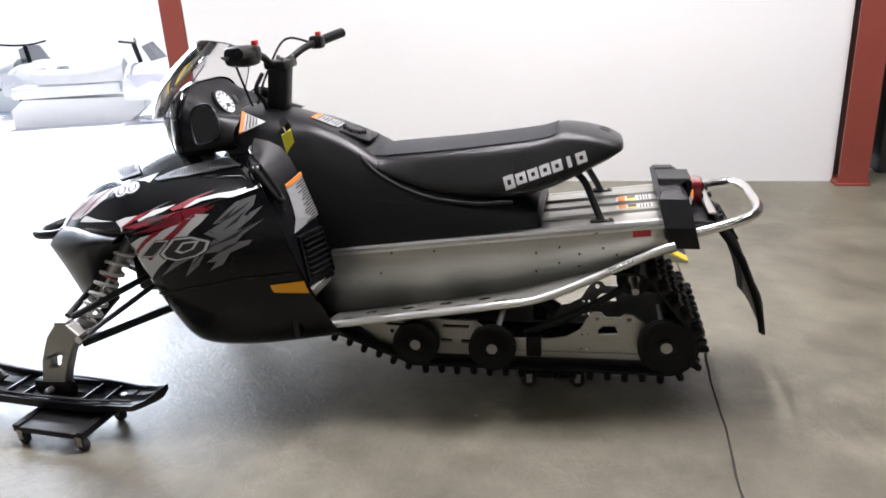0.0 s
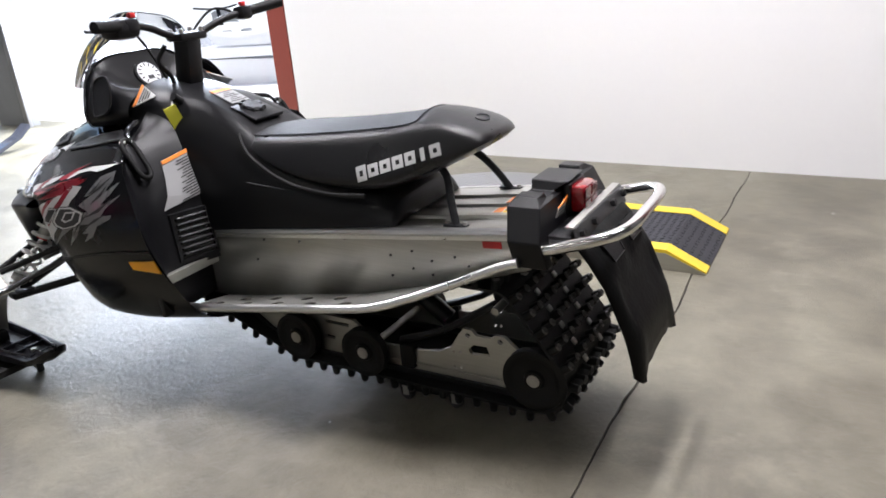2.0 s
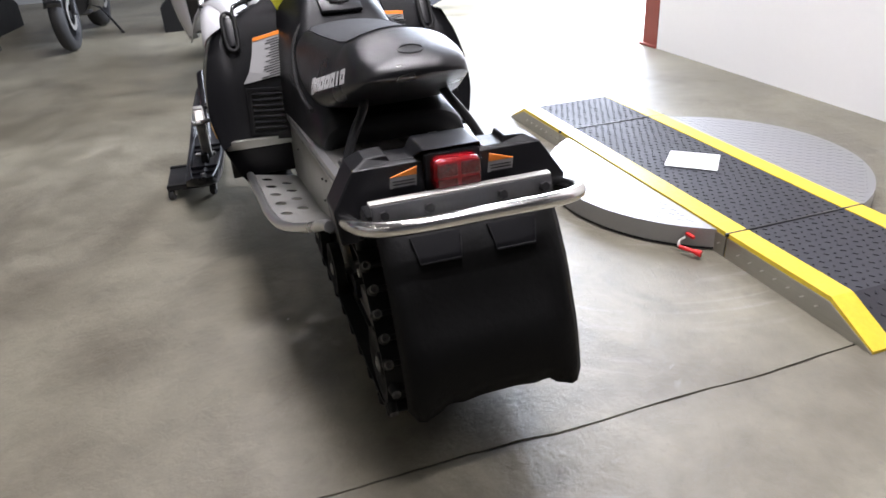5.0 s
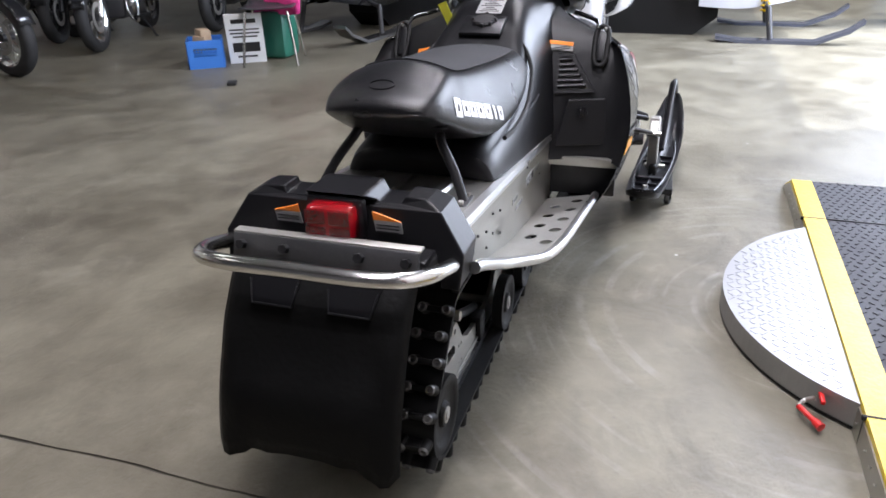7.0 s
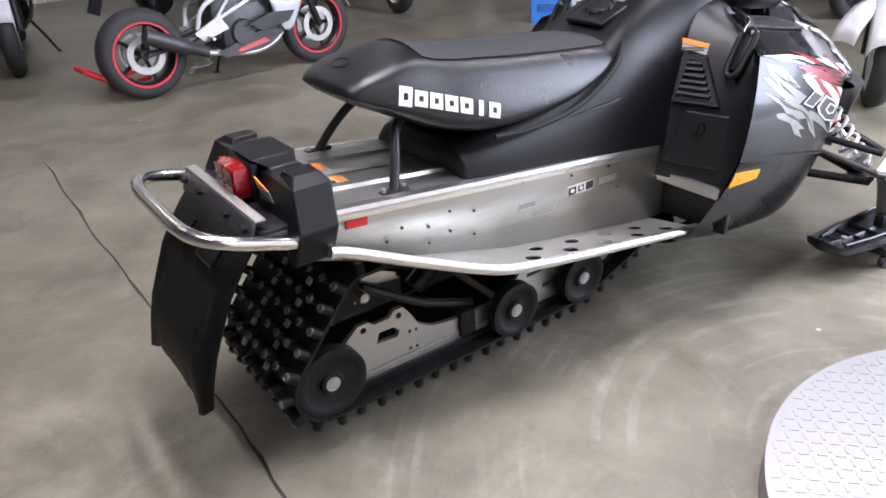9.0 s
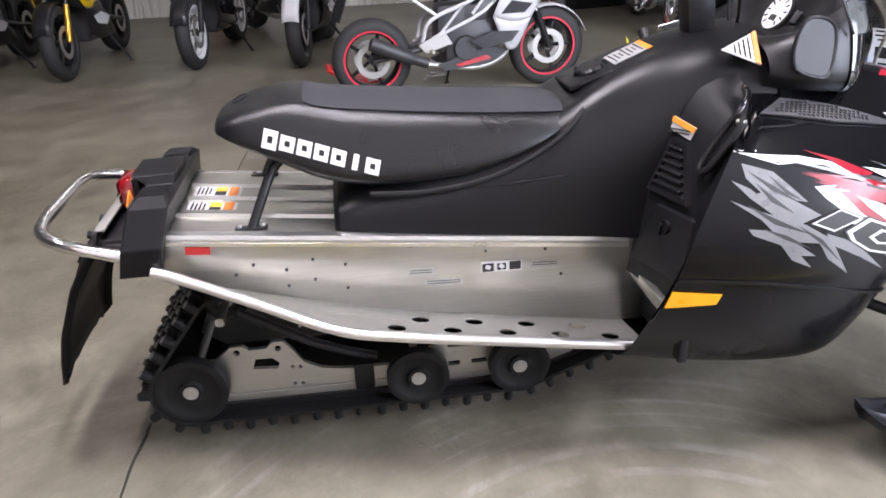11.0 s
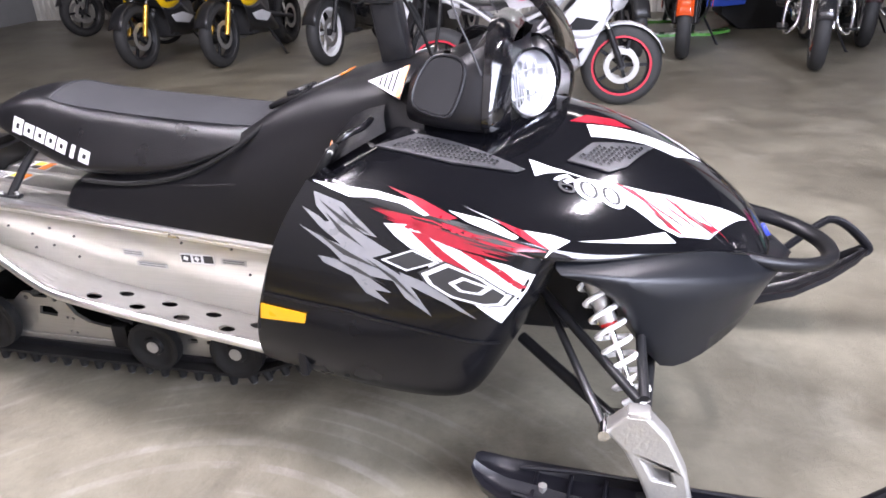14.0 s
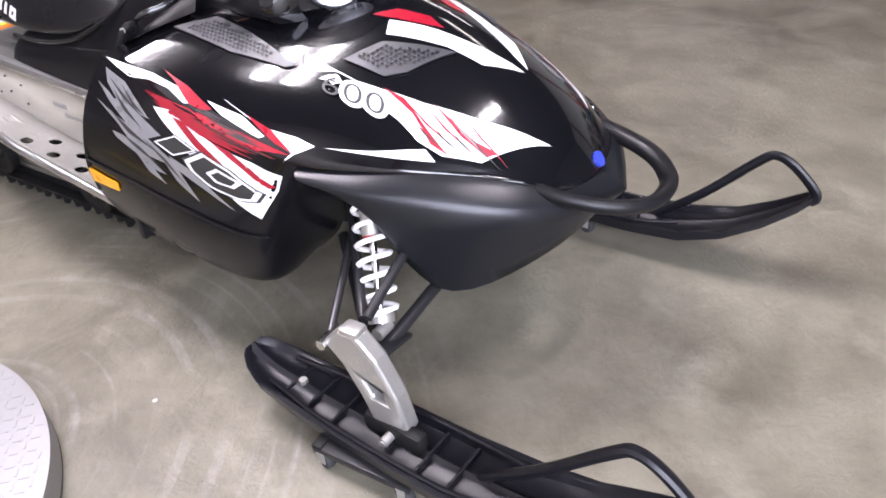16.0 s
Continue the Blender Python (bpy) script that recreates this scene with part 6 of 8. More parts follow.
    decal("amber_reflector", [(1.06, .488), (1.05, .448), (1.158, .45), (1.166, .474)], "xz", AMBER, S, .004, thick=.004, label="amber side reflector")
    decal("moulding_line", [(1.07, .517), (1.25, .495), (1.42, .458), (1.575, .416), (1.575, .411), (1.42, .452), (1.25, .489), (1.07, .511)], "xz", SATIN, S, .003, thick=.004)
    # seat side lettering stands as plain blocks, one for each sign
    for _k in range(7):
        _f = (_k + .5) / 7
        _f = _f if S < 0 else 1 - _f
        _x, _z = .252 + .246 * _f, .788 - .076 * _f
        _w, _h, _t = (.0155 if _k != 5 else .006), (.02 if _k == 0 else .016), .31
        _q = [(-_w, -_h), (_w, -_h), (_w, _h), (-_w, _h)]
        _rot = [(_x + u * math.cos(_t) + v * math.sin(_t) * .9, _z - u * math.sin(_t) + v * math.cos(_t)) for u, v in _q]
        _lp = [_rot, shrink(_rot, .36)[::-1]] if _k != 5 else _rot
        decal("maker_mark", _lp, "xz", WHITE, S, .002, SEATSKIN, parent=sled, label="white block of the maker's mark on the seat")
_o = [(.345, .098), (.37, .104), (.45, .112), (.60, .118), (.75, .122), (.88, .118), (.93, .105), (.948, .08)]
_o = _o + [(x, -y) for x, y in reversed(_o)]
decal("seat_top", _o, "xy", VINYLTOP, 1, .0015, SEATSKIN, .001, sled, "seat top greyed to carry its sheen")
decal("seat_piping", [shrink(_o, 1.006), shrink(_o, .992)[::-1]], "xy", VINYLTOP, 1, .003, SEATSKIN, .0015, sled, "pale piping seam")
_o = [(.2 + .017 * math.cos(a), .03 * math.sin(a)) for a in (2 * math.pi * k / 20 for k in range(20))]
decal("embossed_oval", [_o, shrink(_o, .86)[::-1]], "xy", VINYL, 1, .001, SEATSKIN, .002, sled)
for S in (-1, 1):
    _b = B()
    tube(_b, [(.69, S * .196, .654), (.76, S * .199, .657), (.84, S * .199, .661), (.9, S * .195, .664)], [.001, .003, .003, .001], 8, 5)
    part("console_crease", _b, SATIN, sled)
_b = B()
cyl(_b, (2.148, -.0, .527), (2.156, 0, .532), .017, seg=24)
part("round_badge", _b, BLUEBADGE, hood, "round blue nose badge")


def number_text(side, weight, material, lift, label):
    """The figures 600 on the hood flank, slanted; weight thickens the strokes."""
    cu = bpy.data.curves.new("figures", "FONT")
    cu.body, cu.size, cu.offset, cu.space_character = "600", 1.0, weight, 1.05
    cu.align_x, cu.align_y = "CENTER", "CENTER"
    tmp = new("tmp", cu)
    bpy.context.view_layer.update()
    me = bpy.data.meshes.new_from_object(tmp.evaluated_get(bpy.context.evaluated_depsgraph_get()))
    bpy.data.objects.remove(tmp)
    b = B()
    b.from_mesh(me)
    bpy.data.meshes.remove(me)
    bmesh.ops.triangulate(b, faces=b.faces[:])
    for v in b.verts:
        u, w = v.co.x * .088, v.co.y * .046
        u -= .35 * w
        u = -u if side > 0 else u
        v.co = (1.742 + u, .2595 - .16 * u - w, 0)
    drape(b, BODY, "xy", side, lift, .02)
    part("number_mark", b, material, hood, label, smooth=False)


for _s in (1, -1):
    number_text(_s, .11, WHITE, .0032, "white outline of the figures 600")
    number_text(_s, -.01, INK, .0042, "black figures 600")


# ---- motorcycles along the walls ----
PAINTS = {}


def paint(rgb):
    if rgb not in PAINTS:
        PAINTS[rgb] = mat("gloss_paint", rgb, 0.16, coat=0.8, bump=0.0, vary=0.12, rvary=0.04)
    return PAINTS[rgb]


DARKENG = mat("engine_casting", (0.05, 0.05, 0.052), 0.45, metal=0.5, bump=0.2, fine=80, vary=0.4)
LAMP = mat("lamp_glass", (0.4, 0.41, 0.42), 0.08, bump=0, vary=0.1, coat=1.0)
AMBERLENS = mat("amber_lens", (0.8, 0.25, 0.02), 0.2, bump=0, coat=0.8)


def wheel(bike, x, r, w, rimcol, rimr, spokes=5, wire=False, ring_col=None, disc=True):
    b = B()
    h = w / 2
    wheel_of(b, (x, 0, r), [(-h, rimr + .012), (-h * 1.05, (rimr + r) / 2), (-h * .85, r - .02), (-h * .4, r - .004), (0, r), (h * .4, r - .004), (h * .85, r - .02), (h * 1.05, (rimr + r) / 2), (h, rimr + .012), (h * .7, rimr)], 44)
    t = part("wheel", b, TYRE, bike, "black tyre on a cast wheel")
    b = B()
    wheel_of(b, (x, 0, r), [(-h * .8, rimr + .014), (-h * .85, rimr + .004), (-h * .5, rimr - .018), (h * .5, rimr - .018), (h * .85, rimr + .004), (h * .8, rimr + .014)], 44)
    part("rim", b, rimcol, t)
    if ring_col:
        for s in (-1, 1):
            b = B()
            wheel_of(b, (x, s * h * .9, r), [(-.002, rimr + .016), (-.002, rimr - .004), (.002, rimr - .004), (.002, rimr + .016)], 44)
            part("rim_tape", b, ring_col, t)
    b = B()
    cyl(b, (x, -h * .9, r), (x, h * .9, r), .032, seg=18)
    part("hub", b, DARKENG, t)
    for k in range(18 if wire else spokes):
        a = 2 * math.pi * k / (18 if wire else spokes)
        d = Vector((math.cos(a), 0, math.sin(a)))
        b = B()
        if wire:
            cyl(b, Vector((x, .02 * (-1) ** k, r)) + d * .03, Vector((x, 0, r)) + d * (rimr - .01), .0022, seg=5)
        else:
            box(b, Vector((x, 0, r)) + d * (rimr * .52), (rimr - .03, .022, .026), .004, Matrix.Rotation(-a, 4, "Y"))
        part("spoke", b, rimcol, t, smooth=False)
    if disc:
        for s in (-1, 1):
            b = B()
            wheel_of(b, (x, s * h * 1.0, r), [(-.0025, rimr * .62), (-.0025, rimr * .42), (.0025, rimr * .42), (.0025, rimr * .62)], 32)
            part("brake_disc", b, STEEL, t)
    return t


def common(bike, xf, xr, r, rim, opts):
    """Wheels, fork, swing arm, engine, exhaust and stand."""
    wire = opts.get("wire", False)
    tape = opts.get("tape")
    wheel(bike, xf, r, .115, rim, r * .70, wire=wire, ring_col=tape)
    wheel(bike, xr, r, .16, rim, r * .69, wire=wire, ring_col=tape)
    tx, tz = xf - .30, .92
    for s in (-1, 1):
        b = B()
        cyl(b, (xf, s * .085, r), (xf - .11, s * .085, r + .28), .024, seg=14)
        lo = part("fork_leg", b, opts.get("forkcol", BLACKSTEEL), bike)
        b = B()
        cyl(b, (xf - .11, s * .085, r + .28), (tx, s * .085, tz), .019, seg=14)
        part("fork_tube", b, opts.get("tubecol", CHROME), lo)
        b = B()
        tube(b, [(xr, s * .1, r), (xr + .25, s * .1, r + .04), (xr + .52, s * .08, r + .1)], [.018, .022, .026], 10, 4)
        part("swing_arm", b, DARKENG, bike)
    b = B()
    box(b, (0.06, 0, .40), (.44, .28, .34), .06)
    eng = part("engine", b, DARKENG, bike)
    for s in (-1, 1):
        b = B()
        cyl(b, (.0, s * .13, .36), (.0, s * .17, .36), .1, .085, 24)
        part("engine_cover", b, opts.get("cover", DARKENG), eng)
        b = B()
        cyl(b, (.18, s * .13, .40), (.18, s * .155, .40), .06, .05, 20)
        part("engine_cover", b, opts.get("cover", DARKENG), eng)
    b = B()
    box(b, (.12, 0, .60), (.26, .24, .16), .03, Matrix.Rotation(radians(-20), 4, "Y"))
    part("cylinder_block", b, DARKENG, eng)
    b = B()
    tube(b, [(.28, -.06, .52), (.34, -.08, .30), (.1, -.1, .2), (-.3, -.13, .26)], .022, 10, 5)
    ex = part("exhaust", b, opts.get("pipe", STEEL), bike)
    b = B()
    tube(b, [(-.3, -.15, .27), (-.45, -.17, .33), (-.72, -.18, .45 if not opts.get("low") else .3)], [.04, .055, .05], 14, 4)
    part("muffler", b, opts.get("pipe", DARKENG), ex)
    b = B()
    tube(b, [(.0, .14, .3), (-.05, .24, .12), (-.06, .30, .006)], .011, 8, 3)
    st = part("side_stand", b, BLACKSTEEL, bike)
    b = B()
    box(b, (-.06, .305, .006), (.05, .03, .01), .002)
    part("foot", b, BLACKSTEEL, st)
    b = B()
    fr = .016 if opts.get("half") else .026
    tube(b, [(tx + .02, 0, tz + .02), (.1, .12, .72), (-.25, .13, .58), (-.32, .1, .42)], fr, 8, 4)
    tube(b, [(tx + .02, 0, tz + .02), (.1, -.12, .72), (-.25, -.13, .58), (-.32, -.1, .42)], fr, 8, 4)
    if opts.get("half"):
        for s in (-1, 1):
            tube(b, [(tx, s * .05, tz - .1), (.16, s * .13, .62), (-.2, s * .13, .46)], .014, 8, 3)
            tube(b, [(.24, s * .1, .8), (.06, s * .135, .6)], .012, 8, 2)
            tube(b, [(.0, s * .13, .68), (-.18, s * .13, .48)], .012, 8, 2)
            tube(b, [(-.2, s * .12, .6), (-.5, s * .11, .8), (-.8, s * .06, .88)], .013, 8, 3)
    part("frame", b, opts.get("framecol", BLACKSTEEL), bike)
    if opts.get("half"):
        b = B()
        box(b, (.04, 0, .5), (.5, .23, .36), .05)
        part("crankcase", b, DARKENG, eng)
        b = B()
        box(b, (.33, 0, .56), (.05, .3, .3), .01, Matrix.Rotation(radians(-12), 4, "Y"))
        part("radiator", b, BLACKSTEEL, bike)
        for s in (-1, 1):
            b = B()
            slab(b, [[(.34, .33), (.2, .24), (-.16, .2), (-.22, .25), (-.02, .31), (.16, .36)]], .01, at_y(s * .15))
            bp = part("belly_pan", b, DARKENG, bike, smooth=False)
            b = B()
            slab(b, [[(.2, .27), (-.05, .225), (-.08, .245), (.16, .3)]], .004, at_y(s * .158))
            part("red_flash", b, paint((0.4, 0.02, 0.03)), bp, smooth=False)
            b = B()
            slab(b, [[(-.16, .5), (-.1, .4), (-.3, .34), (-.36, .4)]], .02, at_y(s * .13))
            part("rearset_plate", b, STEEL, bike, smooth=False)
            b = B()
            cyl(b, (-.26, s * .13, .36), (-.26, s * .22, .36), .012, seg=10)
            part("foot_peg", b, STEEL, bike)
            b = B()
            wheel_of(b, (xr, s * .07, r), [(-.003, .11), (-.003, .085), (.003, .085), (.003, .11)], 28)
            part("chain_wheel", b, STEEL, bike)
    b = B()
    arc = [(xf + (r + .022) * math.cos(a), (r + .022) * math.sin(a) + r) for a in (radians(20 + 15 * k) for k in range(9))]
    skin(b, [[(x, y, z - .9 * y * y * 3) for y in (-.07, -.035, 0, .035, .07)] for x, z in arc], closed=False)
    fm = part("front_fender", b, opts["fender"], bike, angle=70)
    md = fm.modifiers.new("t", "SOLIDIFY")
    md.thickness = .006
    return tx, tz


def bars(bike, tx, tz, width, rise, back, opts):
    for s in (-1, 1):
        p = [Vector((tx, s * .03, tz)), Vector((tx - .01, s * width * .35, tz + rise)), Vector((tx - back * .5, s * width * .7, tz + rise)), Vector((tx - back, s * width, tz + rise * .9))]
        b = B()
        tube(b, p, .012, 10, 4)
        h = part("handlebar", b, opts.get("barcol", BLACKSTEEL), bike)
        b = B()
        tube(b, [p[2] + (p[3] - p[2]) * .2, p[3]], .018, 10, 2)
        part("grip", b, RUBBER, h)
        b = B()
        tube(b, [p[2] + Vector((.03, 0, 0)), p[3] + Vector((.05, 0, -.005))], .006, 6, 2)
        part("lever", b, BLACKSTEEL, h)
        b = B()
        tube(b, [p[1], p[1] + Vector((.05, s * .09, .05)), p[1] + Vector((.05, s * .15, .08))], .006, 6, 3)
        m = part("mirror", b, BLACKSTEEL, bike)
        b = B()
        box(b, p[1] + Vector((.05, s * .19, .09)), (.03, .1, .05), .02)
        part("mirror_head", b, BLACKSTEEL, m)


def sport_bike(label, at, turn, c1, c2, rim=None, size=.98, **o):
    """A faired sports motorcycle on its side stand, nose along +x."""
    bike = thing("motorcycle", label, "motorcycle", "parked motorcycles", at=at, turn=turn)
    bike.scale = [size] * 3
    c1, c2 = paint(c1), paint(c2)
    o.setdefault("fender", c1)
    tx, tz = common(bike, .69, -.70, .305, rim or BLACKSTEEL, o)
    bars(bike, tx + .02, tz + .0, .33, -.01, .06, o)
    b = B()
    grid(b, hull([(.42, 0, .86), (.42, .05, .855), (.42, .10, .80)], [(.30, 0, .95), (.30, .11, .93), (.30, .15, .82)], [(.1, 0, .97), (.1, .14, .93), (.1, .17, .78)], [(-.12, 0, .90), (-.12, .11, .87), (-.12, .13, .74)], [(-.2, 0, .80), (-.2, .05, .79), (-.2, .07, .72)]))
    part("fuel_tank", b, c1, bike, sub=2, angle=80)
    b = B()
    grid(b, hull([(-.14, 0, .81), (-.14, .07, .80), (-.14, .1, .74)], [(-.32, 0, .79), (-.32, .12, .78), (-.32, .13, .73)], [(-.52, 0, .82), (-.52, .11, .81), (-.52, .11, .76)]))
    part("seat", b, VINYL, bike, sub=1, angle=80)
    tl = .05 if o.get("half") else 0
    b = B()
    skin(b, [[(-.3, -.12, .72), (-.3, .12, .72), (-.3, .1, .64), (-.3, -.1, .64)], [(-.6, -.11, .84), (-.6, .11, .84), (-.6, .1, .76), (-.6, -.1, .76)], [(-.92, -.05, .92 + tl), (-.92, .05, .92 + tl), (-.9, .045, .87 + tl), (-.9, -.045, .87 + tl)]])
    tail = part("tail_unit", b, c2, bike, sub=1, angle=60)
    b = B()
    box(b, (-.915, 0, .885), (.02, .09, .03), .006)
    part("tail_lamp", b, RED, tail)
    b = B()
    tube(b, [(-.85, 0, .86), (-.9, 0, .72), (-.95, 0, .6)], .012, 6, 3, flat=4)
    part("plate_holder", b, BLACKSTEEL, bike)
    for s in (-1, 1):
        b = B()
        grid(b, [[(.60, s * .05, .93), (.50, s * .18, .93), (.38, s * .2, .92)],
                 [(.70, s * .10, .82), (.56, s * .21, .80), (.36, s * .215, .82)],
                 [(.58, s * .18, .68), (.45, s * .225, .66), (.25, s * .22, .72)],
                 [(.50, s * .2, .56), (.38, s * .222, .52), (.2, s * .215, .58)]])
        f = part("side_fairing", b, c1, bike, sub=2, angle=80)
        b = B()
        if o.get("half"):
            grid(b, [[(.50, s * .2, .56), (.38, s * .222, .52), (.2, s * .215, .58)], [(.45, s * .19, .44), (.36, s * .2, .40), (.26, s * .2, .42)], [(.40, s * .17, .34), (.36, s * .18, .32), (.32, s * .18, .33)]])
        else:
            grid(b, [[(.50, s * .2, .56), (.38, s * .222, .52), (.2, s * .215, .58)], [(.44, s * .19, .44), (.25, s * .21, .40), (.02, s * .205, .44)], [(.36, s * .16, .34), (.12, s * .19, .28), (-.2, s * .18, .27)], [(.28, s * .09, .27), (.05, s * .12, .22), (-.3, s * .13, .22)]])
        f2 = part("lower_fairing", b, o.get("belly", c1), bike, sub=2, angle=80)
        md = f2.modifiers.new("t", "SOLIDIFY")
        md.thickness = .006
        md = f.modifiers.new("t", "SOLIDIFY")
        md.thickness = .006
        b = B()
        slab(b, [[(.50, .66), (.44, .60), (.26, .60), (.34, .69)]], .006, at_y(s * .222))
        part("fairing_duct", b, BLACKSTEEL, f, smooth=False)
        b = B()
        slab(b, [[(.40, .47), (.34, .40), (.12, .36), (.02, .42), (.2, .48)]], .006, at_y(s * .222))
        part("fairing_graphic", b, o.get("flash", c2), f, smooth=False)
        b = B()
        slab(b, [[(.28, .86), (.12, .88), (-.1, .80), (.1, .83)]], .006, at_y(s * .168))
        part("tank_stripe", b, o.get("stripe", c2), bike, smooth=False)
    b = B()
    grid(b, hull([(.60, 0, 1.0), (.58, .09, .99), (.50, .17, .96)], [(.72, 0, .90), (.69, .1, .89), (.57, .2, .86)], [(.76, 0, .81), (.72, .1, .80), (.60, .2, .78)], [(.70, 0, .72), (.66, .09, .72), (.57, .18, .70)]))
    nose = part("nose_fairing", b, c1, bike, sub=2, angle=80)
    b = B()
    grid(b, hull([(.72, 0, .79), (.68, .1, .79), (.6, .185, .77)], [(.69, 0, .7), (.64, .1, .69), (.56, .19, .66)], [(.5, 0, .58), (.47, .1, .56), (.43, .19, .52)]))
    part("chin_panel", b, DK, nose, "dull black lower nose", sub=1, angle=80)
    if not o.get("single"):
        b = B()
        grid(b, hull([(.735, 0, .875), (.705, .1, .88), (.64, .18, .885)], [(.77, 0, .83), (.73, .1, .825), (.655, .185, .82)], [(.765, 0, .8), (.73, .1, .795), (.655, .18, .79)]))
        for v in b.verts:
            v.co.x += .006
        part("lamp_mask", b, DK, nose, sub=1, angle=80)
    if o.get("single"):
        b = B()
        wheel_of(b, (.735, 0, .82), [(-.02, .001), (-.02, .07), (.0, .072), (.012, .05), (.018, .001)], 24, (1, 0, .25))
        bmesh.ops.scale(b, vec=(1, .75, 1.25), verts=b.verts, space=Matrix.Translation((-.735, 0, -.82)))
        part("headlight", b, LAMP, nose, "clear headlight")
    else:
        for s in (-1, 1):
            b = B()
            grid(b, [[(.73, s * .03, .855), (.69, s * .1, .86), (.63, s * .165, .865)], [(.755, s * .03, .83), (.71, s * .1, .825), (.645, s * .165, .83)], [(.75, s * .04, .81), (.71, s * .1, .80), (.65, s * .15, .805)]])
            for v in b.verts:
                v.co.x += .012
            part("headlight", b, LAMP, nose, "clear headlight")
    b = B()
    grid(b, hull([(.62, 0, .985), (.60, .08, .98), (.53, .15, .95)], [(.53, 0, 1.045), (.52, .06, 1.04), (.47, .11, 1.01)], [(.45, 0, 1.08), (.445, .045, 1.075), (.42, .08, 1.05)]))
    w = part("windscreen", b, DARKGLASS, bike, sub=1, angle=80)
    w.visible_shadow = False
    for s in (-1, 1):
        b = B()
        cyl(b, (.55, s * .2, .84), (.57, s * .27, .84), .016, seg=10)
        part("indicator", b, AMBERLENS, bike)
    return bike


def cruiser(label, at, turn, c1, fairing=False, wire=True, size=.95, **o):
    """A heavy touring cruiser with fenders, lamps and saddlebags."""
    bike = thing("motorcycle", label, "motorcycle", "parked motorcycles", at=at, turn=turn)
    bike.scale = [size] * 3
    p = paint(c1)
    o.setdefault("fender", p)
    o.update(wire=wire, forkcol=CHROME, cover=CHROME, pipe=CHROME, low=True)
    tx, tz = common(bike, .84, -.80, .33, CHROME if wire else BLACKSTEEL, o)
    bars(bike, tx, tz + .06, .42, .12, .2, dict(barcol=CHROME))
    b = B()
    grid(b, hull([(.46, 0, .82), (.46, .05, .81), (.46, .07, .74)], [(.3, 0, .90), (.3, .12, .87), (.3, .16, .74)], [(.05, 0, .88), (.05, .13, .85), (.05, .16, .72)], [(-.12, 0, .78), (-.12, .08, .77), (-.12, .1, .70)]))
    part("fuel_tank", b, p, bike, sub=2, angle=80)
    b = B()
    grid(b, hull([(-.05, 0, .76), (-.05, .1, .75), (-.05, .13, .68)], [(-.3, 0, .70), (-.3, .17, .69), (-.3, .18, .62)], [(-.5, 0, .76), (-.5, .17, .76), (-.5, .17, .66)], [(-.8, 0, .80), (-.8, .13, .79), (-.8, .13, .70)]))
    part("seat", b, VINYL, bike, sub=2, angle=80)
    b = B()
    arc = [(-.80 + .37 * math.cos(a), .33 + .37 * math.sin(a)) for a in (radians(40 + 16 * k) for k in range(10))]
    skin(b, [[(x, y, z - 2 * y * y) for y in (-.1, -.05, 0, .05, .1)] for x, z in arc], closed=False)
    f = part("rear_fender", b, p, bike, angle=70)
    md = f.modifiers.new("t", "SOLIDIFY")
    md.thickness = .006
    for s in (-1, 1):
        b = B()
        box(b, (-.72, s * .27, .50), (.52, .17, .32), .06)
        part("saddlebag", b, p, bike)
        b = B()
        tube(b, [(.28, s * .16, .3), (.32, s * .26, .22), (.3, s * .26, .48), (.26, s * .16, .5)], .016, 10, 4, closed=True)
        part("crash_bar", b, CHROME, bike)
        b = B()
        box(b, (.2, s * .27, .26), (.28, .1, .025), .01)
        part("footboard", b, RUBBER, bike)
        b = B()
        wheel_of(b, (.70, s * .2, .82), [(-.06, .001), (-.05, .034), (.0, .042), (.012, .036), (.016, .001)], 20, (1, 0, 0))
        part("spot_lamp", b, LAMP, bike, "chrome spot lamp")
        b = B()
        wheel_of(b, (.69, s * .23, .73), [(-.03, .001), (-.025, .03), (.0, .034), (.01, .001)], 16, (1, 0, 0))
        part("indicator", b, AMBERLENS, bike)
    b = B()
    wheel_of(b, (.68, 0, .86), [(-.12, .001), (-.1, .05), (-.02, .075), (.0, .08), (.0, .072)], 28, (1, 0, 0))
    hl = part("headlight", b, CHROME, bike, "chrome headlight")
    b = B()
    wheel_of(b, (.685, 0, .86), [(-.01, .001), (-.01, .07), (.005, .07), (.018, .04), (.022, .001)], 28, (1, 0, 0))
    part("lens", b, LAMP, hl)
    if fairing:
        b = B()
        grid(b, hull([(.62, 0, 1.13), (.6, .15, 1.12), (.5, .33, 1.06), (.36, .43, 1.0)], [(.72, 0, 1.0), (.69, .16, .98), (.57, .38, .94), (.41, .47, .91)], [(.64, 0, .80), (.62, .16, .79), (.54, .34, .78), (.42, .4, .80)]))
        part("fork_fairing", b, p, bike, sub=2, angle=80)
        b = B()
        grid(b, hull([(.61, 0, 1.12), (.59, .15, 1.11), (.49, .31, 1.06)], [(.5, 0, 1.27), (.49, .14, 1.25), (.44, .25, 1.18)]))
        w = part("windscreen", b, DARKGLASS, bike, sub=1)
        w.visible_shadow = False
    return bike


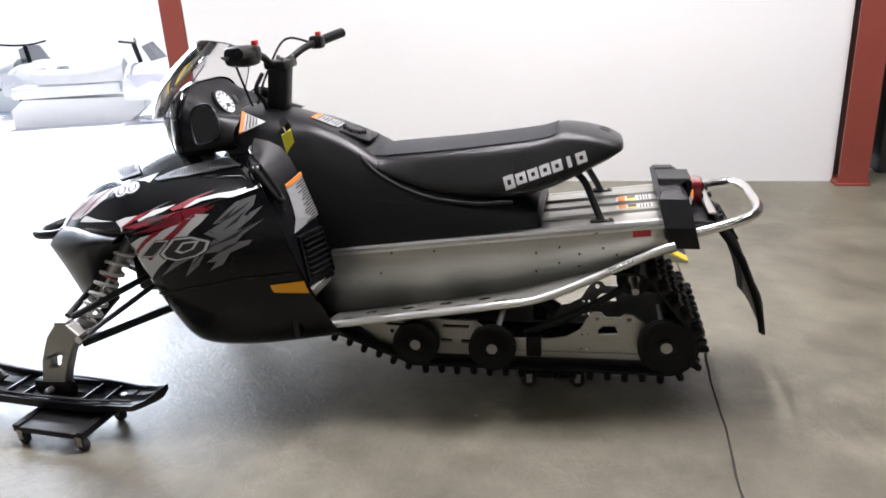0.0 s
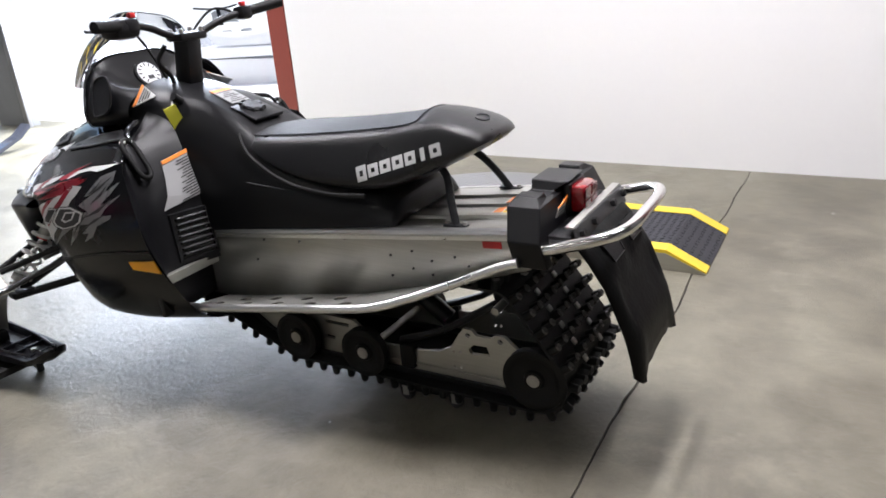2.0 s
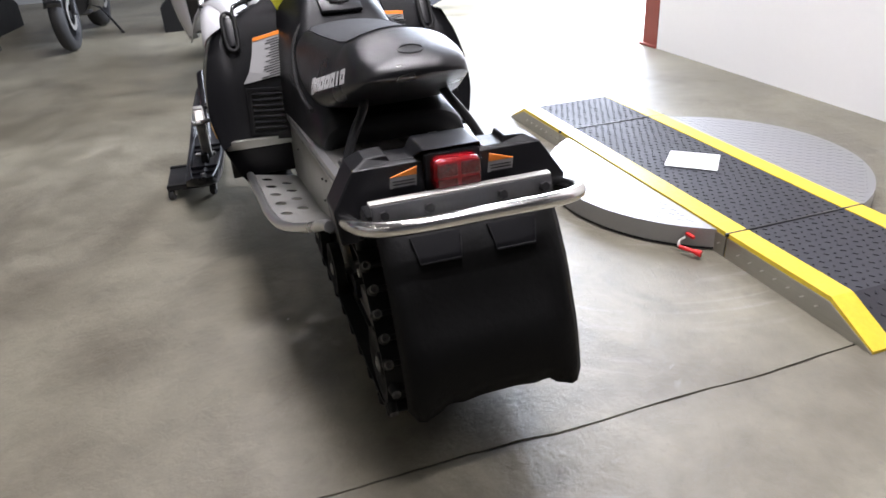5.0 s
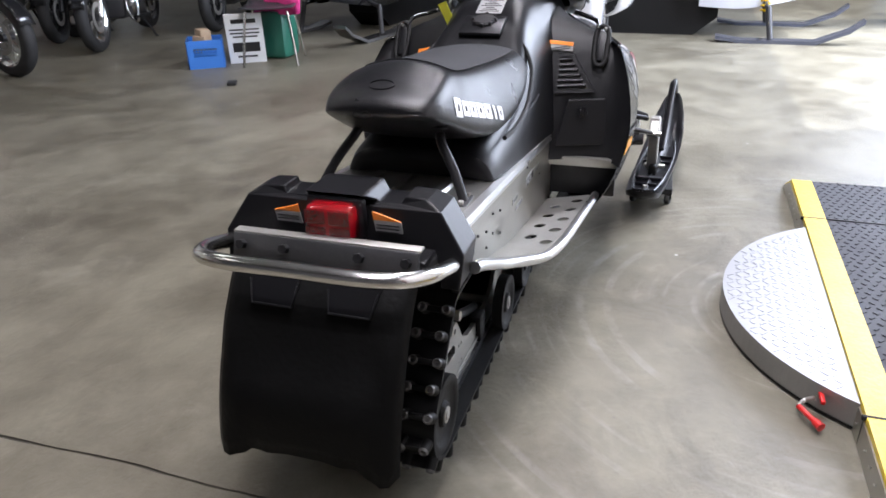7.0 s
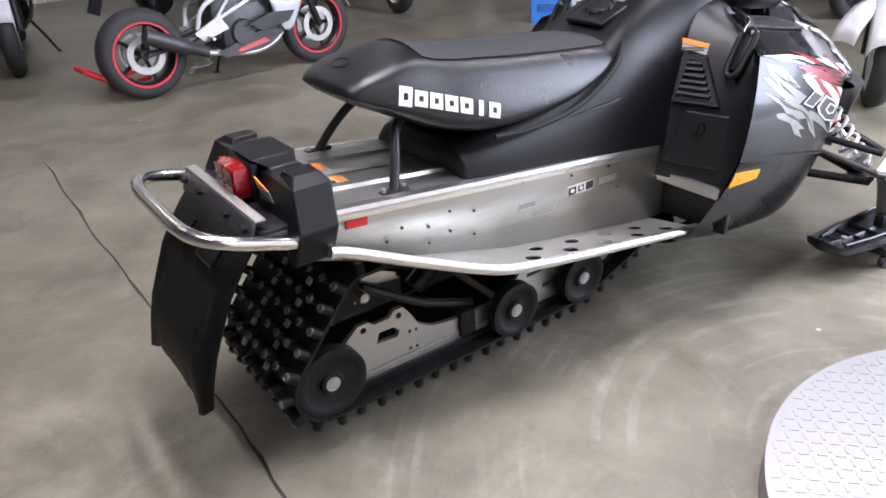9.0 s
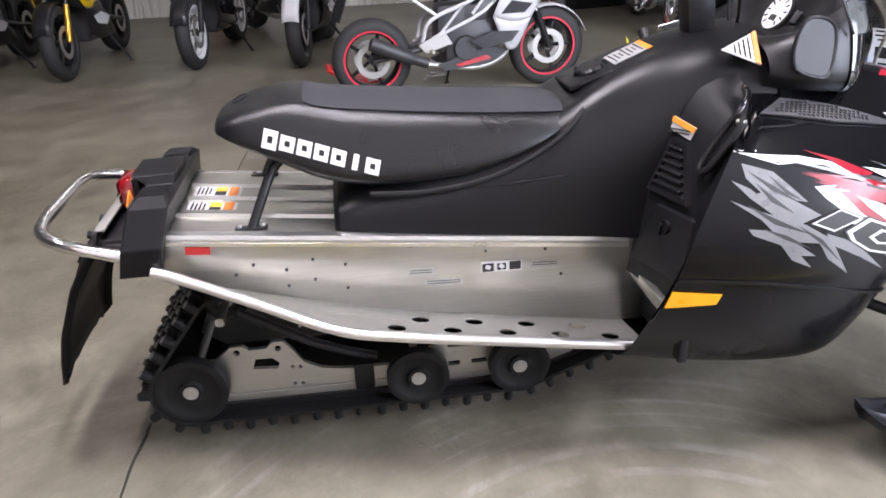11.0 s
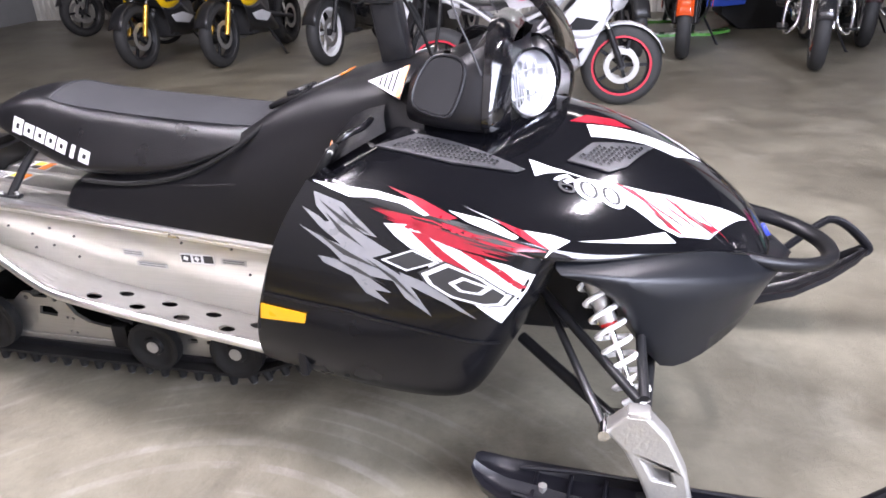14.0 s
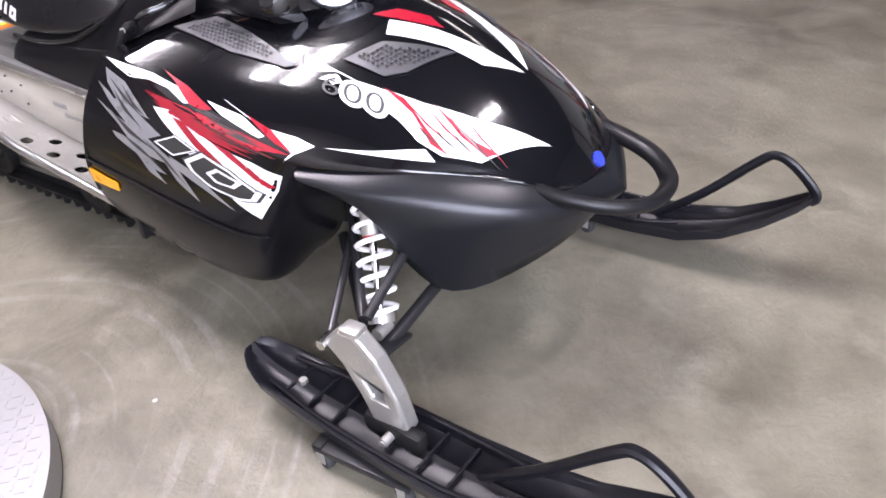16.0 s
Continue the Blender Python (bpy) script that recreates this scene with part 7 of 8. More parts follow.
def tourer(label, at, turn, c1, size=.97):
    """A fully faired touring scooter: wide front shell, deep mudguard, panniers."""
    bike = thing("motorcycle", label, "motorcycle", "parked motorcycles", at=at, turn=turn)
    bike.scale = [size] * 3
    p = paint(c1)
    tx, tz = common(bike, .66, -.72, .275, ALLOY, dict(fender=p, cover=CHROME, pipe=CHROME, low=True))
    bars(bike, tx - .06, tz + .06, .36, .08, .18, dict(barcol=BLACKSTEEL))
    b = B()
    arc = [(.655 + .315 * math.cos(a), .285 + .315 * math.sin(a)) for a in (radians(18 + 14.5 * k) for k in range(11))]
    skin(b, [[(x, -.11, z - .07), (x, -.09, z - .02), (x, -.05, z), (x, 0, z + .008), (x, .05, z), (x, .09, z - .02), (x, .11, z - .07)] for x, z in arc], closed=False)
    g = part("mudguard", b, p, bike, "deep silver white front mudguard", angle=70)
    md = g.modifiers.new("t", "SOLIDIFY")
    md.thickness = .008
    # handlebar on the left lock
    lock = Matrix.Translation((.56, 0, 0)) @ Matrix.Rotation(radians(36), 4, "Z") @ Matrix.Translation((-.56, 0, 0))
    fw = next(o for o in bike.children if o.name.startswith("wheel"))
    legs = [o for o in bike.children if o.name.startswith("fork_leg")]
    for o in [g, fw, *fw.children, *legs]:
        o.data.transform(lock)
    b = B()
    grid(b, hull([(.43, 0, 1.1), (.41, .15, 1.09), (.3, .28, 1.04)], [(.60, 0, .96), (.56, .17, .95), (.40, .33, .92)], [(.64, 0, .84), (.59, .18, .83), (.42, .36, .8)], [(.55, 0, .70), (.52, .17, .69), (.38, .35, .66)]))
    shell = part("front_shell", b, p, bike, "white front shell", sub=2, angle=80)
    md = shell.modifiers.new("t", "SOLIDIFY")
    md.thickness = .008
    b = B()
    grid(b, hull([(.56, 0, .72), (.53, .12, .71), (.45, .2, .7)], [(.42, 0, .5), (.41, .12, .5), (.38, .2, .5)], [(.36, 0, .34), (.35, .12, .34), (.33, .2, .35)]))
    part("wheel_well", b, DK, bike, "black inner wheel well", sub=1)
    for s in (-1, 1):
        b = B()
        grid(b, [[(.46, s * .19, .72), (.40, s * .33, .70), (.18, s * .34, .74), (-.1, s * .25, .74)], [(.40, s * .2, .52), (.34, s * .31, .5), (.15, s * .33, .48), (-.1, s * .26, .46)], [(.34, s * .2, .34), (.3, s * .25, .32), (.1, s * .27, .26), (-.15, s * .24, .24)]])
        lg = part("leg_shield", b, p, bike, sub=2, angle=80)
        md = lg.modifiers.new("t", "SOLIDIFY")
        md.thickness = .008
        b = B()
        skin(b, [[(.632, s * .05, .90), (.60, s * .16, .90), (.50, s * .27, .93), (.54, s * .18, .96), (.60, s * .05, .95)], [(.655, s * .05, .885), (.62, s * .16, .885), (.515, s * .275, .915), (.56, s * .18, .95), (.62, s * .05, .94)]])
        part("headlight", b, LAMP, shell, "clear headlight")
        b = B()
        box(b, (.47, s * .31, .86), (.05, .06, .05), .012)
        part("indicator", b, AMBERLENS, shell)
        b = B()
        grid(b, [[(x, s * y * k, z) for y, z in ((.12, .7), (.3, .68), (.35, .6), (.33, .4), (.14, .36))] for x, k in ((-.49, .8), (-.52, 1), (-.8, 1.03), (-1.06, .85), (-1.1, .6))])
        pn = part("pannier", b, p, bike, "white pannier", sub=1, angle=80)
        md = pn.modifiers.new("t", "SOLIDIFY")
        md.thickness = .01
        b = B()
        tube(b, [(.34, s * .3, 1.0), (.38, s * .38, 1.06)], .014, 8, 2)
        mr = part("mirror_stalk", b, BLACKSTEEL, bike)
        b = B()
        box(b, (.38, s * .44, 1.09), (.06, .17, .1), .03)
        part("mirror_head", b, p, mr)
    b = B()
    grid(b, hull([(.1, 0, .76), (.1, .12, .75), (.1, .2, .66)], [(-.15, 0, .73), (-.15, .17, .72), (-.15, .22, .62)], [(-.5, 0, .78), (-.5, .18, .77), (-.5, .22, .66)], [(-.95, 0, .82), (-.95, .13, .81), (-.95, .18, .68)]))
    part("seat", b, VINYL, bike, sub=2, angle=80)
    b = B()
    box(b, (-.62, 0, .56), (.9, .36, .22), .06)
    part("tail_body", b, p, bike)
    b = B()
    box(b, (-1.07, 0, .66), (.05, .3, .07), .015)
    part("tail_lamp", b, RED, bike)
    b = B()
    grid(b, hull([(.44, 0, 1.09), (.42, .14, 1.08), (.32, .25, 1.04)], [(.30, 0, 1.28), (.29, .12, 1.27), (.22, .21, 1.2)], [(.2, 0, 1.4), (.19, .09, 1.39), (.15, .15, 1.34)]))
    w = part("windscreen", b, DARKGLASS, bike, sub=1)
    w.visible_shadow = False
    return bike


def sled_small(label, at, turn, c1, c2, washed_out=False, spring=None):
    """A parked snowmobile, simpler and partly hidden; the last flag whitens it like glare."""
    t = thing("snowmobile", label, "snowmobile", "parked snowmobiles", at=at, turn=turn)
    p, q = paint(c1), paint(c2)
    # white on every part paints the outdoor glare onto the machine
    if washed_out:
        p = SNOWGLARE
    dark, soft, metal = (SNOWGLARE, SNOWGLARE, SNOWGLARE) if washed_out else (RUBBER, VINYL, DARKENG)
    b = B()
    grid(b, hull([(.35, 0, .70), (.35, .2, .66), (.33, .42, .45), (.33, .38, .28)], [(.7, 0, .75), (.7, .22, .68), (.7, .44, .46), (.7, .38, .25)], [(1.05, 0, .62), (1.05, .2, .57), (1.03, .36, .45), (1.0, .3, .3)], [(1.35, 0, .42), (1.33, .1, .42), (1.3, .16, .4), (1.28, .14, .36)]))
    part("hood", b, p, t, sub=2, angle=80)
    for s in (-1, 1):
        b = B()
        slab(b, [[(.4, .58), (.8, .58), (1.1, .48), (.9, .45), (.7, .5), (.5, .42)]], .01, at_y(s * .42))
        part("graphic", b, q, t, smooth=False)
        b = B()
        skin(b, [[(x, s * .5 - .07, z), (x, s * .5 + .07, z), (x, s * .5 + .07, z + .03), (x, s * .5 - .07, z + .03)] for x, z in ((.5, .03), (.7, .0), (1.3, .0), (1.55, .1), (1.65, .18))])
        sk = part("ski", b, q, t)
        b = B()
        cyl(b, (.95, s * .5, .03), (.9, s * .46, .3), .025)
        part("spindle", b, DARKENG, sk)
        b = B()
        cyl(b, (.9, s * .46, .28), (.85, s * .2, .35), .018)
        part("suspension_arm", b, DARKENG, t)
        if spring:
            b = B()
            tube(b, [(.88 + .035 * math.cos(k * 1.05), s * (.40 - .003 * k) + .035 * math.sin(k * 1.05), .24 + .006 * k) for k in range(43)], .008, 6, 1)
            part("spring", b, spring, t, "yellow coil spring")
        b = B()
        box(b, (1.0, s * .16, .60), (.1, .16, .09), .03)
        part("headlight", b, LAMP, t)
    b = B()
    skin(b, [[(-1.1, -.19, .0), (-1.1, .19, .0), (-1.1, .19, .22), (-1.1, -.19, .22)], [(-.95, -.19, .0), (-.95, .19, .0), (-.95, .19, .34), (-.95, -.19, .34)], [(.3, -.19, .0), (.3, .19, .0), (.3, .19, .3), (.3, -.19, .3)], [(.5, -.19, .16), (.5, .19, .16), (.5, .19, .36), (.5, -.19, .36)]])
    part("track", b, dark, t)
    b = B()
    box(b, (-.4, 0, .42), (1.3, .42, .14), .02)
    part("tunnel", b, metal, t)
    b = B()
    grid(b, hull([(.3, 0, .78), (.3, .15, .74), (.3, .17, .5)], [(0, 0, .68), (0, .16, .64), (0, .18, .5)], [(-.6, 0, .68), (-.6, .15, .65), (-.6, .17, .5)], [(-.8, 0, .70), (-.8, .12, .68), (-.8, .14, .55)]))
    part("seat", b, soft, t, sub=1, angle=80)
    b = B()
    tube(b, [(.38, -.36, .98), (.45, -.12, .95), (.45, .12, .95), (.38, .36, .98)], .014, 8, 4)
    part("handlebar", b, BLACKSTEEL, t)
    b = B()
    cyl(b, (.5, 0, .7), (.45, 0, .95), .03)
    part("steering_post", b, BLACKSTEEL, t)
    b = B()
    grid(b, hull([(.85, 0, .76), (.8, .14, .74), (.68, .22, .72)], [(.7, 0, .95), (.67, .1, .94), (.58, .17, .9)]))
    w = part("windshield", b, DARKGLASS, t, sub=1)
    w.visible_shadow = False
    return t


ALLOY = mat("cast_alloy", (0.55, 0.55, 0.56), 0.3, metal=0.9, bump=0.05)
DARKGLASS = thin_glass("dark_windscreen", (0.25, 0.25, 0.26), 1.45)
YEL, BLK, WHT, ORG, BLU = (0.62, 0.39, 0.008), (0.01, 0.01, 0.011), (0.5, 0.5, 0.51), (0.5, 0.06, 0.008), (0.015, 0.04, 0.26)
RIMRED = mat("red_rim_tape", (0.5, 0.02, 0.04), 0.4, bump=0)
RIMWHITE = mat("white_rim", (0.75, 0.75, 0.75), 0.35, bump=0)
GOLD = mat("gold_fork", (0.6, 0.35, 0.06), 0.3, metal=0.8, bump=0)
DK = mat("dull_black_fairing", (0.012, 0.012, 0.013), 0.35, bump=0.05, vary=0.3)
STRIPE = paint((0.45, 0.02, 0.05))
sport_bike("yellow sports motorcycle with black trim on its stand", (-2.64, 5.226, 0), -92, YEL, BLK, forkcol=GOLD, fender=DK, belly=DK, flash=paint(WHT))
sport_bike("yellow sports motorcycle with white nose and gold fork", (-1.82, 5.31, 0), -92, YEL, WHT, forkcol=GOLD, fender=DK, belly=DK)
sport_bike("black sports motorcycle with white-rimmed wheels", (-0.74, 5.42, 0), -97, BLK, BLK, rim=RIMWHITE, tape=RIMWHITE, fender=DK)
sport_bike("white sports motorcycle facing the shop floor", (0.164, 5.220, 0), -98, WHT, WHT, fender=paint(WHT), single=True, belly=DK)
sport_bike("white and black sports motorcycle with red rim tape, side on", (1.225, 3.31, 0), 4.6, WHT, WHT, tape=RIMRED, fender=paint(WHT), framecol=paint(WHT), half=True, size=.885, stripe=STRIPE, flash=DK)
sport_bike("black and white sports motorcycle behind the row", (1.75, 5.6, 0), -75, WHT, BLK, belly=DK, fender=DK)
sport_bike("white racing motorcycle close behind the others", (-.2, 6.3, 0), -60, WHT, BLK, belly=DK, fender=DK)
sport_bike("metallic orange sports motorcycle facing forwards", (2.44, 5.72, 0), -96, ORG, ORG, single=True, fender=paint(ORG), belly=DK)
sport_bike("blue sports motorcycle against the corrugated wall", (-4.609, 7.235, 0), -110, BLU, BLK, belly=DK, fender=DK)
sport_bike("dark sports motorcycle standing in the shade", (-3.069, 6.635, 0), -110, YEL, BLK, belly=DK, fender=DK)
cruiser("black touring motorcycle with chrome lamps and batwing fairing", (3.479, 5.346, 0), -100, BLK, fairing=True)
cruiser("black standard motorcycle with wire wheels", (5.140, 4.969, 0), -158, BLK)
cruiser("dark maroon touring motorcycle parked close behind", (4.1, 6.4, 0), -100, (0.03, 0.006, 0.008), fairing=True)
cruiser("black touring motorcycle with a tall screen", (5.25, 6.5, 0), -100, BLK, fairing=True, wire=False, size=1.1)
sport_bike("yellow sports motorcycle at the end of the row", (5.35, 5.75, 0), -155, YEL, BLK, belly=DK, fender=DK)
sport_bike("black sports motorcycle at the end of the row", (6.3, 4.4, 0), -165, BLK, BLK, fender=DK)
sled_small("blue and green snowmobile parked behind the motorcycles", (3.35, 6.95, 0), 188, (0.02, 0.06, 0.35), (0.1, 0.35, 0.06))
sled_small("black snowmobile parked in the shade", (6.6, 2.6, 0), 170, BLK, (0.08, 0.08, 0.08))
sport_bike("black and yellow sports motorcycle in the shade", (6.4, 1.45, 0), 175, BLK, YEL)
tourer("white touring motorcycle with a deep mudguard and panniers", (4.14, .24, 0), 172, WHT)
sled_small("white and grey snowmobile with yellow springs by the open door", (6.3, -.35, 0), -92, (0.5, 0.51, 0.55), (0.05, 0.055, 0.075), spring=paint(YEL))
sled_small("snowmobile outside, painted white to look washed out by glare", (6.4, -6.0, -.05), 200, (0.7, 0.72, 0.8), (0.6, 0.6, 0.7), True)
sled_small("second snowmobile outside, painted white in place of the glare", (8.6, -7.0, -.05), 160, (0.75, 0.75, 0.8), (0.6, 0.62, 0.72), True)


# ---- clutter ----
BLUEPLASTIC = mat("blue_crate_plastic", (0.05, 0.2, 0.62), 0.4, bump=0.05, vary=0.12)
PINK = mat("pink_jacket_cloth", (0.7, 0.05, 0.25), 0.8, bump=0.3, fine=60, vary=0.2)
GREENBAG = mat("dark_green_plastic", (0.02, 0.12, 0.08), 0.4, bump=0.1)
CARD = mat("cardboard", (0.4, 0.3, 0.2), 0.8, bump=0.1)


def crate():
    c = thing("milk_crate", "blue plastic crate full of odds and ends", "crate", at=(4.03, 3.22, 0), turn=-57)
    for k, (sx, sy) in enumerate(((0, 1), (0, -1), (1, 0), (-1, 0))):
        b = B()
        o = [(-.18, 0.0), (.18, 0.0), (.18, .28), (-.18, .28)]
        holes = [[(-.115 + .034 * i, .12 + .03 * j), (-.115 + .034 * i + .024, .12 + .03 * j), (-.115 + .034 * i + .024, .12 + .03 * j + .02), (-.115 + .034 * i, .12 + .03 * j + .02)] for i in range(7) for j in range(3)]
        slab(b, [o] + holes, .012, (at_y(sy * .174) if sy else Matrix.Translation((sx * .174, 0, 0)) @ YZ))
        part("side", b, BLUEPLASTIC, c, smooth=False)
    b = B()
    box(b, (0, 0, .01), (.34, .34, .016), .003)
    part("base", b, BLUEPLASTIC, c)
    return c


crate().scale = (.8, .8, .8)
_b = B()
for _k in range(5):
    box(_b, (4.03 + rng.uniform(-.06, .06), 3.22 + rng.uniform(-.06, .06), .16 + .025 * _k), (.12, .09, .09), .02, Matrix.Rotation(rng.uniform(0, 3), 4, "Z"))
solid("carton", _b, CARD, "crumpled brown carton sticking out of the crate", "carton")


def chair():
    c = thing("stacking_chair", "grey plastic chair with chrome legs and a pink jacket", "chair", at=(4.25, 2.7, 0), turn=200)
    b = B()
    grid(b, hull([(.2, 0, .45), (.2, .12, .45), (.2, .21, .46)], [(0, 0, .43), (0, .13, .43), (0, .22, .45)], [(-.2, 0, .44), (-.2, .12, .44), (-.2, .2, .46)], [(-.25, 0, .62), (-.25, .12, .62), (-.24, .2, .62)], [(-.3, 0, .82), (-.3, .12, .82), (-.28, .19, .8)]))
    s = part("shell", b, MESH, c, sub=1, angle=80)
    md = s.modifiers.new("t", "SOLIDIFY")
    md.thickness = .008
    for sx, sy in ((1, 1), (1, -1), (-1, 1), (-1, -1)):
        b = B()
        tube(b, [(sx * .15, sy * .17, .43), (sx * .19, sy * .2, .2), (sx * .22, sy * .22, .006)], .011, 8, 3)
        part("leg", b, CHROME, c)
    return c


chair()
_b = B()
grid(_b, [[(4.42 + .03 * math.sin(3 * k + j), 2.5 + .09 * k, .86 - .12 * j + .015 * math.sin(5 * k)) for k in range(6)] for j in range(5)])
_j = solid("pink_jacket", _b, PINK, "pink jacket hung over the chair back", "jacket")
md = _j.modifiers.new("t", "SOLIDIFY")
md.thickness = .03
_b = B()
slab(_b, [[(-.15, 0), (.15, 0), (.15, .42), (-.15, .42)]], .02, pose(4.2, 2.93, .0, 12, 0, -60) @ XZ)
_wb = solid("white_panel_board", _b, PAPER, "white printed board leaning beside the chair", "board", smooth=False)
for _v, _w, _h in ((.36, .2, .035), (.29, .24, .012), (.26, .24, .012), (.23, .2, .012), (.14, .22, .08), (.06, .16, .015)):
    _b = B()
    slab(_b, [[(-_w / 2, _v - _h / 2), (_w / 2, _v - _h / 2), (_w / 2, _v + _h / 2), (-_w / 2, _v + _h / 2)]], .023, pose(4.2, 2.93, .0, 12, 0, -60) @ XZ)
    part("printed_bar", _b, INK, _wb, smooth=False)
_b = B()
box(_b, (4.5, 2.78, .2), (.28, .24, .4), .05)
solid("waste_bin", _b, GREENBAG, "dark green plastic bin behind the chair", "bin")
_b = B()
box(_b, (3.43, 2.6, .012), (.12, .07, .024), .01, Matrix.Rotation(.5, 4, "Z"))
solid("rag", _b, INK, "small dark rag dropped on the floor", "rag")

# red paddock stand behind the white motorcycle, and loose metal beside it
_ps = thing("paddock_stand", "red steel paddock stand at the motorcycle's rear wheel", "stand", at=(.5, 3.62, 0), turn=4.6)
for _y in (-.13, .13):
    _b = B()
    tube(_b, [(.18, _y, .07), (0, _y, .05), (-.2, _y * .7, .16)], .016, 8, 3)
    part("arm", _b, REDGRIP, _ps)
    _b = B()
    wheel_of(_b, (.0, _y * 1.1, .03), [(-.015, .006), (-.016, .028), (.016, .028), (.015, .006)], 16)
    part("roller", _b, TYRE, _ps)
_b = B()
tube(_b, [(-.2, -.09, .16), (-.2, .09, .16)], .016, 8, 2)
part("handle", _b, REDGRIP, _ps)
_b = B()
box(_b, (.02, 0, .06), (.1, .26, .05), .008)
part("cross_plate", _b, REDGRIP, _ps)
_sc = thing("metal_bracket", "bent grey metal brackets lying on the concrete", "bracket", at=(1.1, 3.72, 0), turn=20)
for _k in range(5):
    _b = B()
    box(_b, (rng.uniform(-.16, .16), rng.uniform(-.08, .08), .012 + .012 * _k), (rng.uniform(.08, .16), .03, .012), .003, Matrix.Rotation(rng.uniform(0, 3), 4, "Z") @ Matrix.Rotation(rng.uniform(-.1, .1), 4, "Y"))
    part("strip", _b, STEEL, _sc)

# spare bodywork and bags hung on the corrugated wall
DULLS = {}


def dull(rgb):
    if rgb not in DULLS:
        DULLS[rgb] = mat("dusty_plastic", tuple(v * .85 for v in rgb), 0.45, bump=0.05, fine=60, vary=0.25, scale=9)
    return DULLS[rgb]


def hung(name, label, x, z, w, h, color, jag):
    """A flat part hung on the wall: an angular shell with a folded ridge, or a soft bag with a flap."""
    z -= .3
    y = Y1 - .04
    soft = name in ("saddle_bag", "tool_pouch", "bottle")
    pts = []
    n = 16 if soft else 11
    for k in range(n):
        a = 2 * math.pi * (k + (0 if soft else .35 * rng.uniform(-1, 1))) / n
        if soft:
            r = 1 + .06 * rng.uniform(-1, 1)
            u, v = math.copysign(abs(math.cos(a)) ** .45, math.cos(a)), math.copysign(abs(math.sin(a)) ** .45, math.sin(a))
        else:
            r = rng.uniform(.42, 1.08)
            u, v = math.cos(a), math.sin(a)
        pts.append((x + w / 2 * r * u, z + h / 2 * r * v))
    lean = rng.uniform(-.5, .5) * w
    t = thing(name, label, name.replace("_", " "), "parts on the wall")
    b = B()
    d = .07 if soft else .045
    cx, cz = x + lean * .3, z + .1 * h
    skin(b, [[(px, y, pz) for px, pz in pts], [(px, y - d * .5, pz) for px, pz in pts], [(cx + (px - cx) * .7, y - d, cz + (pz - cz) * .7) for px, pz in pts], [(cx + (px - cx) * .1, y - d * .8, cz + (pz - cz) * .3) for px, pz in pts]])
    part("shell", b, dull(color), t, smooth=soft, angle=50)
    b = B()
    if soft:
        box(b, (x, y - d - .006, z + h * .22), (w * .8, .012, h * .34), .004)
        part("flap", b, dull(tuple(v * .6 + .01 for v in color)), t)
    else:
        q = [(cx + (px - cx) * .42, cz + (pz - cz) * .34 - .1 * h) for px, pz in pts[2:8]]
        slab(b, [q], .012, at_y(y - d - .004))
        part("insert", b, DK if sum(color) > .3 else dull((.35, .35, .36)), t, smooth=False)
    b = B()
    tube(b, [(x, y + .02, z + h * .42), (x, y - .02, z + h * .46), (x, y - .03, z + h * .4)], .006, 6, 3)
    part("wall_hook", b, STEEL, t)


